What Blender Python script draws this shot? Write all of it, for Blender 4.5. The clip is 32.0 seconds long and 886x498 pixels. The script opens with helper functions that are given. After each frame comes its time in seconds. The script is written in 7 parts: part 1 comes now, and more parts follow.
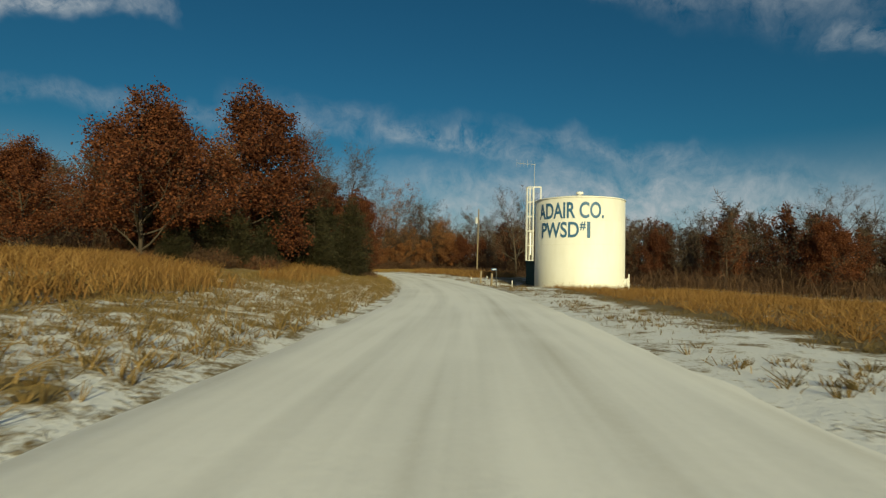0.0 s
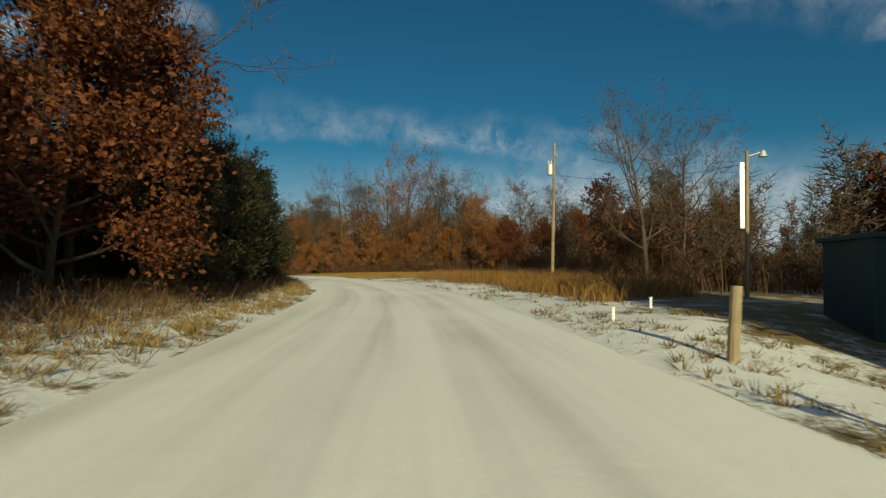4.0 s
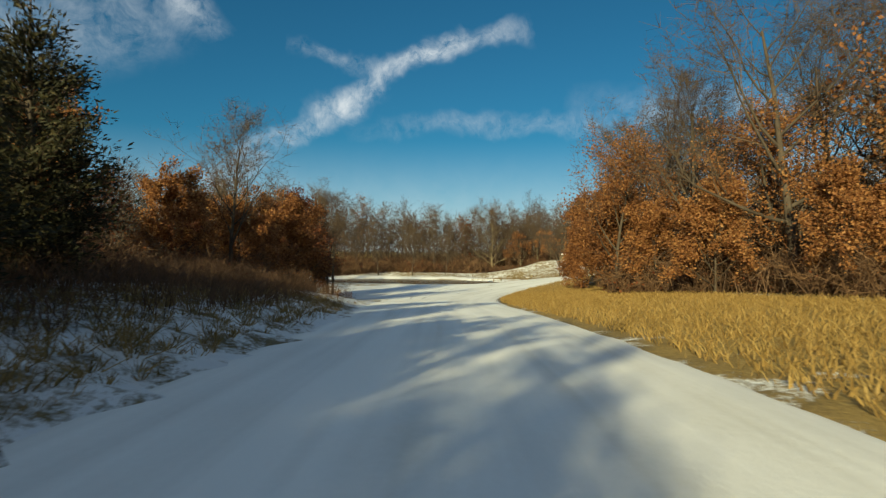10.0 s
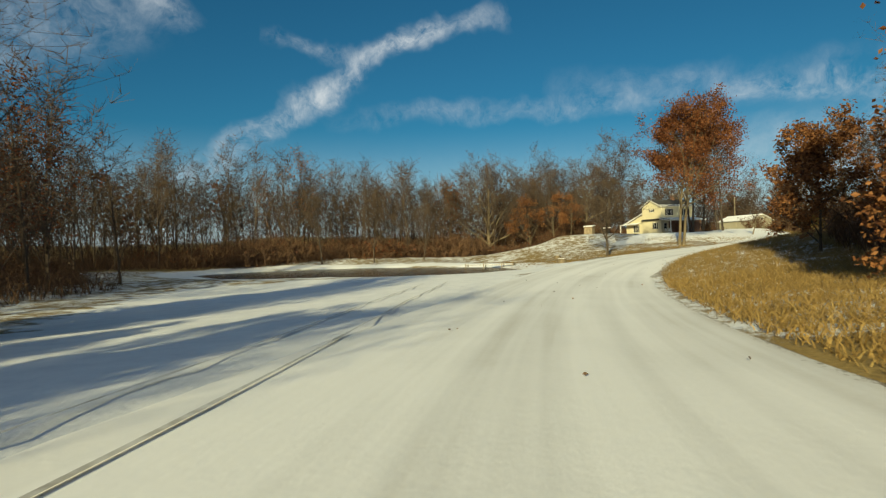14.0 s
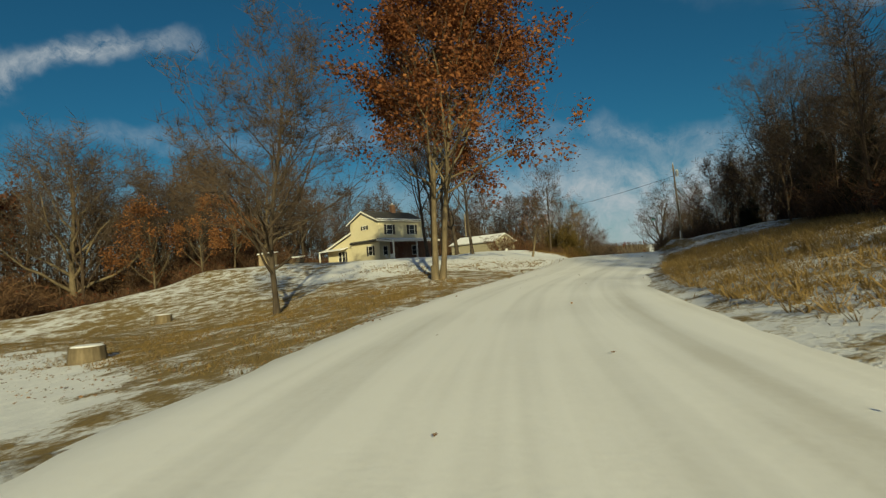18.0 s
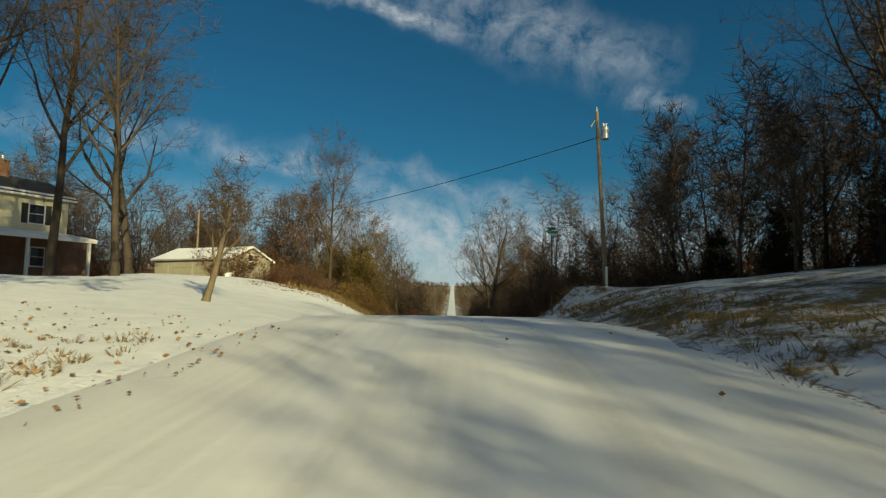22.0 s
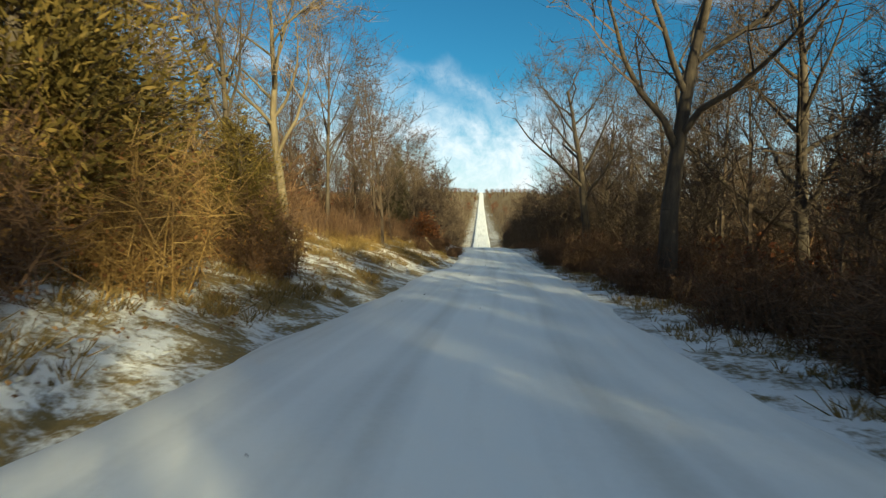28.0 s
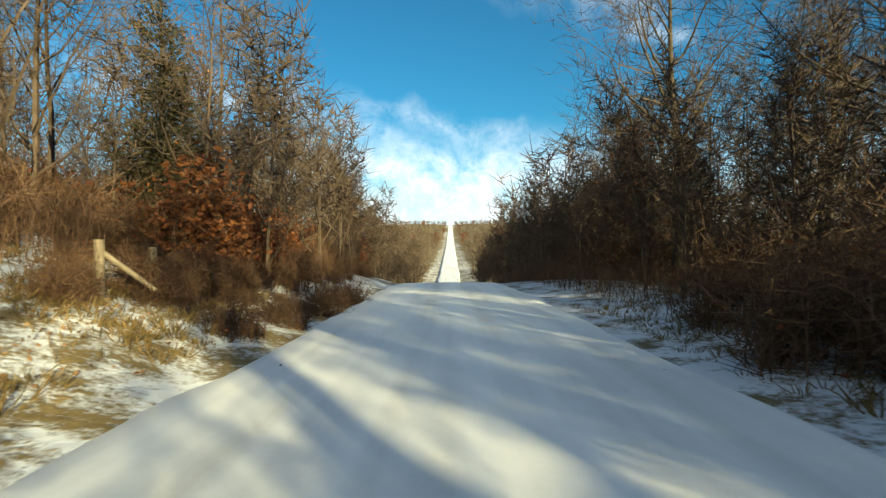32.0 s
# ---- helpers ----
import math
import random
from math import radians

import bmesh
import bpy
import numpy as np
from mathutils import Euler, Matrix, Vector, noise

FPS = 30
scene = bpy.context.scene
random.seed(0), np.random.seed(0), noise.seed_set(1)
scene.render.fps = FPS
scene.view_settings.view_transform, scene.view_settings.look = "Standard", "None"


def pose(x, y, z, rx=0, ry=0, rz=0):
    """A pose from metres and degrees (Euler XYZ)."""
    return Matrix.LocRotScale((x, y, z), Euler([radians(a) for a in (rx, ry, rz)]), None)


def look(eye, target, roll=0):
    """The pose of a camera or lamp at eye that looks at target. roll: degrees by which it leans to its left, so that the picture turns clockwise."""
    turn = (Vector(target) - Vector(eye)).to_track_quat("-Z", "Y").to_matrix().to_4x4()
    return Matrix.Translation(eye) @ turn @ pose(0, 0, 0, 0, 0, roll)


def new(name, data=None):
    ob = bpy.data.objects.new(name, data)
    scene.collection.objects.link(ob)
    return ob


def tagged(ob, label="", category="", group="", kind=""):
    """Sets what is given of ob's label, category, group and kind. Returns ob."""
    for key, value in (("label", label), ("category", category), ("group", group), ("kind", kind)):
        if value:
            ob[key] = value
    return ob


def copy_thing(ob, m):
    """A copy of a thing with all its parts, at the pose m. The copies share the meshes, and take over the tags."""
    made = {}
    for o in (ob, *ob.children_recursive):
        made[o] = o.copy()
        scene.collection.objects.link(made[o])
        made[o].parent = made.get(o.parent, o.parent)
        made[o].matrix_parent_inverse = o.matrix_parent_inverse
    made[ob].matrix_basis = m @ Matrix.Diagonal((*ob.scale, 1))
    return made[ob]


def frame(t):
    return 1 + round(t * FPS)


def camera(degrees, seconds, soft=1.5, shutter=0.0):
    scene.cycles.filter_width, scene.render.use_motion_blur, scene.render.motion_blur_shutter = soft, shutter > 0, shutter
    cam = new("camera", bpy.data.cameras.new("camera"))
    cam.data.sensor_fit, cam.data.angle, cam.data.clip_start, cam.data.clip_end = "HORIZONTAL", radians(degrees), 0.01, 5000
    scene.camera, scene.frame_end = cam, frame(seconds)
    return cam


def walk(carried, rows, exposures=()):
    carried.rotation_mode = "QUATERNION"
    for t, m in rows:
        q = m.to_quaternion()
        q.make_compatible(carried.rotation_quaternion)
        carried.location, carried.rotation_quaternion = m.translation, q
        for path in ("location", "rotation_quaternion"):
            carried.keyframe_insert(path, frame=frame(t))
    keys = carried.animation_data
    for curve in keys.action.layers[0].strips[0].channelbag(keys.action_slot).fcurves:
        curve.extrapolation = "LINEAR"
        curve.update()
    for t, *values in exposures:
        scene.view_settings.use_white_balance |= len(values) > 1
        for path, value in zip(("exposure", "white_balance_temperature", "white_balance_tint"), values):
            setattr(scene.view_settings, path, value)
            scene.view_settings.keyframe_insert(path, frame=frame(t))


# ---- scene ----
cam = camera(77.3, 32.0, soft=1.3, shutter=0.12)
PATH = [
    (0, (1.80, 2.60, 2.264), (1.67, 12.59, 2.584), 1.0),
    (0.5, (2.04, 9.43, 2.202), (1.86, 19.43, 2.493), 1.2),
    (1, (2.28, 16.22, 2.142), (2.08, 26.21, 2.386), 1.3),
    (1.5, (2.48, 22.90, 2.085), (2.57, 32.90, 2.352), 0.0),
    (2, (2.61, 29.33, 2.054), (2.37, 39.32, 2.372), -1.1),
    (2.5, (2.54, 35.55, 2.090), (2.02, 45.53, 2.490), -1.2),
    (3, (2.14, 41.73, 2.131), (1.72, 51.71, 2.414), -0.9),
    (5.5, (-2.04, 73.07, 2.129), (-3.84, 82.90, 2.574), 2.4),
    (6, (-3.17, 79.24, 2.169), (-5.37, 88.98, 2.540), 1.8),
    (6.5, (-4.72, 85.33, 2.224), (-7.38, 94.96, 2.619), 2.7),
    (7, (-6.81, 91.31, 2.300), (-10.02, 100.77, 2.703), 2.3),
    (7.5, (-9.31, 97.20, 2.358), (-13.08, 106.45, 2.751), 2.2),
    (8, (-12.04, 103.03, 2.373), (-16.32, 112.06, 2.722), 2.0),
    (8.5, (-14.90, 108.78, 2.368), (-19.67, 117.56, 2.698), 1.3),
    (9, (-17.85, 114.48, 2.435), (-23.05, 123.02, 2.734), 0.7),
    (9.5, (-21.07, 119.98, 2.470), (-26.66, 128.27, 2.691), -0.1),
    (10, (-24.51, 125.28, 2.409), (-30.39, 133.37, 2.623), 0.2),
    (10.5, (-28.05, 130.43, 2.273), (-34.27, 138.26, 2.441), -0.2),
    (11, (-31.69, 135.48, 2.079), (-38.18, 143.08, 2.248), -0.1),
    (11.5, (-35.50, 140.55, 1.884), (-42.03, 148.13, 1.974), 0.2),
    (12, (-39.61, 145.77, 1.666), (-46.02, 153.44, 1.809), -0.2),
    (12.5, (-43.92, 151.35, 1.314), (-50.25, 159.09, 1.365), 0.2),
    (13, (-48.10, 157.24, 0.893), (-54.18, 165.18, 0.926), -0.4),
    (13.5, (-51.73, 163.30, 0.596), (-57.63, 171.37, 0.607), -1.6),
    (15.5, (-63.10, 188.60, -0.178), (-67.16, 197.73, 0.096), -2.8),
    (16, (-65.33, 195.04, -0.199), (-68.79, 204.41, 0.166), -5.5),
    (16.5, (-66.92, 201.60, -0.101), (-69.62, 211.22, 0.250), -3.2),
    (17, (-68.00, 208.16, 0.070), (-70.21, 217.90, 0.528), -3.9),
    (17.5, (-68.62, 214.60, 0.283), (-70.47, 224.42, 0.710), -2.6),
    (18, (-68.79, 220.85, 0.453), (-69.61, 230.81, 0.859), -4.0),
    (18.5, (-68.64, 226.82, 0.598), (-68.97, 236.81, 1.021), -2.5),
    (19, (-68.32, 232.26, 0.711), (-68.08, 242.24, 1.241), -0.2),
    (19.5, (-67.75, 237.23, 0.790), (-66.68, 247.16, 1.400), -0.6),
    (20, (-67.03, 241.88, 0.883), (-65.36, 251.71, 1.572), 0.5),
    (20.5, (-65.99, 246.24, 1.032), (-63.73, 255.95, 1.761), 0.3),
    (21, (-64.66, 250.40, 1.189), (-62.04, 260.02, 2.022), 0.8),
    (21.5, (-63.29, 254.50, 1.341), (-60.54, 264.08, 2.190), 0.5),
    (22, (-61.91, 258.48, 1.529), (-59.32, 268.10, 2.406), 0.8),
    (22.5, (-60.62, 262.27, 1.775), (-58.30, 271.95, 2.744), 2.0),
    (23, (-59.61, 265.67, 2.029), (-57.33, 275.37, 2.909), 2.0),
    (23.5, (-58.61, 268.93, 2.266), (-56.42, 278.65, 3.042), 2.1),
    (24, (-57.81, 272.30, 2.381), (-55.74, 282.06, 3.056), 1.8),
    (24.5, (-57.03, 275.68, 2.368), (-55.09, 285.49, 2.346), -2.5),
    (26.5, (-53.29, 289.89, 1.510), (-51.74, 299.75, 0.841), -2.9),
    (27, (-52.34, 294.25, 1.041), (-50.39, 304.02, 0.220), -0.5),
    (27.5, (-51.30, 299.28, 0.412), (-49.28, 309.02, -0.615), 2.3),
    (28, (-50.31, 304.52, -0.095), (-48.18, 314.26, -0.882), 1.0),
    (28.5, (-48.86, 309.81, -0.653), (-46.72, 319.55, -1.320), 0.8),
    (29, (-47.12, 315.16, -1.147), (-44.83, 324.89, -1.547), -0.2),
    (29.5, (-45.33, 320.52, -1.427), (-42.87, 330.21, -1.826), 0.5),
    (30, (-43.61, 325.90, -1.710), (-41.27, 335.62, -2.091), 0.4),
    (30.5, (-41.98, 331.13, -2.065), (-39.51, 340.81, -2.447), 1.2),
    (31, (-40.31, 336.18, -2.454), (-37.83, 345.86, -2.755), 0.1),
    (31.5, (-38.66, 341.15, -2.892), (-36.07, 350.81, -3.039), -1.0),
    (32, (-37.05, 346.05, -3.277), (-34.41, 355.69, -3.439), -0.6),
]
EXPOSE = [(0, -0.1), (3, -0.05), (6, 0.3), (8, 0.35), (11, 0.7), (13, 0.58), (17, 0.05), (20, -0.05), (23, 0.35), (25, 0.6), (27, 0.9), (28, 1.15), (30, 1.5), (32, 1.5)]
walk(cam, [(t, look(eye, aim, roll)) for t, eye, aim, roll in PATH], EXPOSE)

# ---- daylight ----
SUN_AZ, SUN_EL = radians(166), radians(17.5)
TO_SUN = Vector((math.sin(SUN_AZ) * math.cos(SUN_EL), math.cos(SUN_AZ) * math.cos(SUN_EL), math.sin(SUN_EL)))
sun_data = bpy.data.lights.new("sun", "SUN")
sun_data.energy, sun_data.angle, sun_data.color = 5.0, radians(0.55), (1.0, 0.91, 0.50)
sun = new("sun", sun_data)
sun.matrix_world = look(TO_SUN * 300, (0, 0, 0))

world = bpy.data.worlds.new("winter_sky")
scene.world = world
world.use_nodes = True
wn, wl = world.node_tree.nodes, world.node_tree.links
wn.clear()
w_out = wn.new("ShaderNodeOutputWorld")
w_bg = wn.new("ShaderNodeBackground")
w_bg.inputs["Strength"].default_value = 0.053
sky = wn.new("ShaderNodeTexSky")
sky.sky_type, sky.sun_disc = "NISHITA", False
sky.sun_elevation, sky.sun_rotation = SUN_EL, SUN_AZ
sky.altitude, sky.air_density, sky.dust_density, sky.ozone_density = 200, 1.0, 0.4, 4.0
wl.new(w_bg.outputs[0], w_out.inputs[0])


def wmath(op, a, b=None, c=None):
    n = wn.new("ShaderNodeMath")
    n.operation = op
    for i, v in enumerate((a, b, c)):
        if v is None:
            continue
        if isinstance(v, (int, float)):
            n.inputs[i].default_value = v
        else:
            wl.new(v, n.inputs[i])
    return n.outputs[0]


def wvec(op, a, b):
    n = wn.new("ShaderNodeVectorMath")
    n.operation = op
    for i, v in enumerate((a, b)):
        if isinstance(v, (tuple, Vector)):
            n.inputs[i].default_value = tuple(v)
        else:
            wl.new(v, n.inputs[i])
    return n.outputs["Value"] if op in ("DOT_PRODUCT", "DISTANCE") else n.outputs[0]


w_co = wn.new("ShaderNodeTexCoord").outputs["Generated"]


def wnoise(scale, detail, rough=0.55, vec=None):
    n = wn.new("ShaderNodeTexNoise")
    n.inputs["Scale"].default_value, n.inputs["Detail"].default_value, n.inputs["Roughness"].default_value = scale, detail, rough
    wl.new(vec if vec is not None else w_co, n.inputs["Vector"])
    return n


w_warp = wvec("MULTIPLY", wvec("SUBTRACT", wnoise(9, 4).outputs["Color"], (0.5, 0.5, 0.5)), (0.085, 0.085, 0.085))
w_dir = wvec("ADD", w_co, w_warp)
w_fine = wnoise(22, 6, 0.66, w_dir).outputs["Fac"]


def streak(a, b, wide, dense):
    """A band of cirrus between two bearings (azimuth to the right of +y, elevation), in degrees."""
    ends = []
    for az, el in (a, b):
        az, el = radians(az), radians(el)
        ends.append(Vector((math.sin(az) * math.cos(el), math.cos(az) * math.cos(el), math.sin(el))))
    p, q = ends
    along, length = (q - p).normalized(), (q - p).length
    across = along.cross((p + q).normalized()).normalized()
    u = wmath("DIVIDE", wvec("DOT_PRODUCT", wvec("SUBTRACT", w_dir, p), along), length)
    v = wmath("DIVIDE", wvec("DOT_PRODUCT", wvec("SUBTRACT", w_dir, p), across), wide)
    body = wmath("MAXIMUM", wmath("SUBTRACT", 1.0, wmath("MULTIPLY", v, v)), 0.0)
    body = wmath("MULTIPLY", body, body)
    fade = wmath("MAXIMUM", wmath("MULTIPLY", wmath("MULTIPLY", u, wmath("SUBTRACT", 1.0, u)), 4.0), 0.0)
    soft = wmath("MULTIPLY", body, wmath("POWER", fade, 0.7))
    return wmath("MULTIPLY", wmath("MULTIPLY", soft, wmath("MULTIPLY_ADD", w_fine, 4.2, -1.4)), dense)


w_cloud = wmath("MAXIMUM", streak((-60, 6.5), (-42, 18.0), 0.032, 0.46), 0.0)
for args in (((-50, 14.2), (-35, 21.8), 0.028, 0.42), ((-52, 20.4), (-41, 18.6), 0.020, 0.3), ((-41, 18.8), (-34, 22.6), 0.025, 0.42), ((-38.5, 21.0), (-27, 22.8), 0.026, 0.36),
             ((-82, 13), (-60, 24), 0.10, 0.26), ((-64, 25.5), (-58, 20.5), 0.04, 0.34),
             ((-46, 13.4), (-8, 12.6), 0.024, 0.24), ((-24, 15.0), (6, 12.9), 0.045, 0.17), ((-8, 14.6), (12, 10.2), 0.026, 0.33), ((4, 14.0), (27, 9.6), 0.032, 0.27),
             ((-2, 30.5), (17, 26), 0.030, 0.55), ((8, 31), (39, 20.5), 0.085, 0.3), ((34, 20.0), (40, 17.5), 0.024, 0.36), ((-14, 8.0), (34, 7.4), 0.07, 0.2), ((-4, 5.4), (42, 4.8), 0.09, 0.36)):
    w_cloud = wmath("ADD", w_cloud, wmath("MAXIMUM", streak(*args), 0.0))
w_cloud = wmath("MINIMUM", wmath("MAXIMUM", w_cloud, 0.0), 0.9)
w_z = wn.new("ShaderNodeSeparateXYZ")
wl.new(w_co, w_z.inputs[0])
w_low = wmath("MAXIMUM", wmath("SUBTRACT", 1.0, wmath("MULTIPLY", wmath("ABSOLUTE", w_z.outputs[2]), 4.6)), 0.0)
w_veil = wmath("MULTIPLY", wmath("POWER", w_low, 1.5), wmath("MULTIPLY_ADD", w_fine, 0.5, 0.62))
w_mix = wn.new("ShaderNodeMix")
w_mix.data_type = "RGBA"
# pale haze added to the unseen half-sky round the low sun, brightening the shade
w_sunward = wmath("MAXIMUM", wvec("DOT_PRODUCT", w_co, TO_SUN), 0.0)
w_fill_haze = wmath("MULTIPLY", wmath("POWER", w_sunward, 1.2), 0.62)
wl.new(wmath("MINIMUM", wmath("ADD", wmath("ADD", w_cloud, w_veil), w_fill_haze), 0.92), w_mix.inputs[0])
w_deep = wn.new("ShaderNodeMix")
w_deep.data_type, w_deep.blend_type = "RGBA", "MULTIPLY"
w_deep.inputs[0].default_value = 1.0
wl.new(sky.outputs[0], w_deep.inputs[6])
w_deep.inputs[7].default_value = (0.24, 0.80, 0.83, 1)
wl.new(w_deep.outputs[2], w_mix.inputs[6])
w_mix.inputs[7].default_value = (8.6, 9.4, 9.7, 1)
wl.new(w_mix.outputs[2], w_bg.inputs["Color"])


# ---- materials ----
def material(name, rough=0.8, metal=0.0):
    m = bpy.data.materials.new(name)
    m.use_nodes = True
    b = m.node_tree.nodes["Principled BSDF"]
    b.inputs["Roughness"].default_value, b.inputs["Metallic"].default_value = rough, metal
    b.inputs["Specular IOR Level"].default_value = 0.3
    return m, m.node_tree.nodes, m.node_tree.links, b


def tint(m_nodes, links, fac, stops):
    r = m_nodes.new("ShaderNodeValToRGB")
    e = r.color_ramp.elements
    while len(e) < len(stops):
        e.new(0.5)
    for el, (at, col) in zip(e, stops):
        el.position, el.color = at, (*col, 1)
    links.new(fac, r.inputs[0])
    return r.outputs[0]


def noise_of(m_nodes, links, scale, detail=4, rough=0.6, coords="Object", stretch=None):
    c = m_nodes.new("ShaderNodeTexCoord").outputs[coords]
    if stretch:
        mp = m_nodes.new("ShaderNodeMapping")
        mp.inputs["Scale"].default_value = stretch
        links.new(c, mp.inputs["Vector"])
        c = mp.outputs[0]
    n = m_nodes.new("ShaderNodeTexNoise")
    n.inputs["Scale"].default_value, n.inputs["Detail"].default_value, n.inputs["Roughness"].default_value = scale, detail, rough
    links.new(c, n.inputs["Vector"])
    return n.outputs["Fac"]


def blend(m_nodes, links, fac, a, b, how="MIX"):
    n = m_nodes.new("ShaderNodeMix")
    n.data_type, n.blend_type = "RGBA", how
    for sock, v in ((n.inputs[0], fac), (n.inputs[6], a), (n.inputs[7], b)):
        if isinstance(v, (int, float)):
            sock.default_value = v
        elif isinstance(v, tuple):
            sock.default_value = (*v, 1)
        else:
            links.new(v, sock)
    return n.outputs[2]


def calc(m_nodes, links, op, a, b=0.0, c=0.0, clamp=False):
    n = m_nodes.new("ShaderNodeMath")
    n.operation, n.use_clamp = op, clamp
    for i, v in enumerate((a, b, c)):
        if isinstance(v, (int, float)):
            n.inputs[i].default_value = v
        else:
            links.new(v, n.inputs[i])
    return n.outputs[0]


def bump(m_nodes, links, b, height, strength=0.4, distance=0.02):
    n = m_nodes.new("ShaderNodeBump")
    n.inputs["Strength"].default_value, n.inputs["Distance"].default_value = strength, distance
    links.new(height, n.inputs["Height"])
    links.new(n.outputs[0], b.inputs["Normal"])


def attribute(m_nodes, name):
    n = m_nodes.new("ShaderNodeAttribute")
    n.attribute_name = name
    return n.outputs["Fac"]


def grained(name, stops, scale=6.0, rough=0.85, relief=0.3, stretch=None, metal=0.0, coords="Object", depth=0.02):
    """A surface with grain and blotches."""
    m, n, l, b = material(name, rough, metal)
    fine = noise_of(n, l, scale, 5, 0.65, coords, stretch)
    broad = noise_of(n, l, scale * 0.13, 3, 0.5, coords)
    mixed = calc(n, l, "MULTIPLY_ADD", broad, 0.5, calc(n, l, "MULTIPLY", fine, 0.5))
    l.new(tint(n, l, mixed, stops), b.inputs["Base Color"])
    if relief:
        bump(n, l, b, fine, relief, depth)
    return m


def leafy(name, stops, thin=0.35, rough=0.7):
    """Leaves and blades: tints that differ from piece to piece and light that comes through."""
    m, n, l, b = material(name, rough)
    geo = n.new("ShaderNodeNewGeometry")
    info = n.new("ShaderNodeObjectInfo")
    f = calc(n, l, "ADD", calc(n, l, "MULTIPLY", geo.outputs["Random Per Island"], 0.75), calc(n, l, "MULTIPLY", info.outputs["Random"], 0.25))
    col = tint(n, l, f, stops)
    l.new(col, b.inputs["Base Color"])
    tr = n.new("ShaderNodeBsdfTranslucent")
    l.new(col, tr.inputs["Color"])
    mx = n.new("ShaderNodeMixShader")
    mx.inputs[0].default_value = thin
    l.new(b.outputs[0], mx.inputs[1])
    l.new(tr.outputs[0], mx.inputs[2])
    l.new(mx.outputs[0], n["Material Output"].inputs["Surface"])
    return m


BARK = grained("bark_grey_brown", [(0.3, (0.028, 0.02, 0.015)), (0.55, (0.07, 0.053, 0.038)), (0.75, (0.13, 0.10, 0.073))], 9, 0.9, 0.8, (1, 1, 0.18))
BARK_PALE = grained("bark_pale", [(0.3, (0.06, 0.045, 0.028)), (0.55, (0.15, 0.115, 0.07)), (0.75, (0.25, 0.195, 0.125))], 9, 0.9, 0.8, (1, 1, 0.2))
TWIG = grained("twig_bark", [(0.3, (0.035, 0.023, 0.016)), (0.7, (0.115, 0.08, 0.055))], 3, 0.9, 0)
OAK_LEAF = leafy("dry_oak_leaf", [(0.0, (0.09, 0.034, 0.014)), (0.35, (0.19, 0.075, 0.026)), (0.7, (0.30, 0.13, 0.044)), (1.0, (0.42, 0.22, 0.085))])
RUST_LEAF = leafy("rust_oak_leaf", [(0.0, (0.05, 0.016, 0.008)), (0.5, (0.13, 0.04, 0.016)), (1.0, (0.24, 0.085, 0.03))])
RUSSET_LEAF = leafy("russet_oak_leaf", [(0.0, (0.06, 0.02, 0.009)), (0.4, (0.15, 0.05, 0.018)), (0.75, (0.26, 0.095, 0.03)), (1.0, (0.36, 0.15, 0.05))])
NEEDLE = leafy("cedar_needle", [(0.0, (0.010, 0.012, 0.005)), (0.6, (0.028, 0.027, 0.010)), (1.0, (0.062, 0.046, 0.016))], 0.12)
BRONZE = leafy("bronzed_cedar_needle", [(0.0, (0.05, 0.038, 0.009)), (0.6, (0.14, 0.098, 0.022)), (1.0, (0.27, 0.17, 0.045))], 0.25)
GOLD_GRASS = leafy("dry_gold_grass", [(0.0, (0.20, 0.12, 0.035)), (0.5, (0.36, 0.23, 0.07)), (1.0, (0.50, 0.36, 0.14))])
TUFT = leafy("faded_tuft_grass", [(0.0, (0.08, 0.062, 0.022)), (0.5, (0.22, 0.145, 0.05)), (1.0, (0.40, 0.27, 0.11))])
STEM = leafy("brush_stem", [(0.0, (0.04, 0.021, 0.012)), (0.6, (0.10, 0.054, 0.029)), (1.0, (0.20, 0.11, 0.055))], 0.1)
STRAW_STEM = leafy("tan_brush_stem", [(0.0, (0.09, 0.05, 0.018)), (0.6, (0.23, 0.135, 0.045)), (1.0, (0.38, 0.25, 0.09))], 0.15)
TAWNY = leafy("tawny_bluestem", [(0.0, (0.13, 0.06, 0.018)), (0.5, (0.25, 0.13, 0.035)), (1.0, (0.36, 0.22, 0.075))], 0.25)
PALE_TWIG = grained("pale_twig_bark", [(0.3, (0.10, 0.068, 0.042)), (0.7, (0.23, 0.16, 0.10))], 3, 0.9, 0)
LITTER = leafy("fallen_leaf", [(0.0, (0.07, 0.04, 0.02)), (0.6, (0.20, 0.11, 0.05)), (1.0, (0.32, 0.2, 0.09))], 0.1)


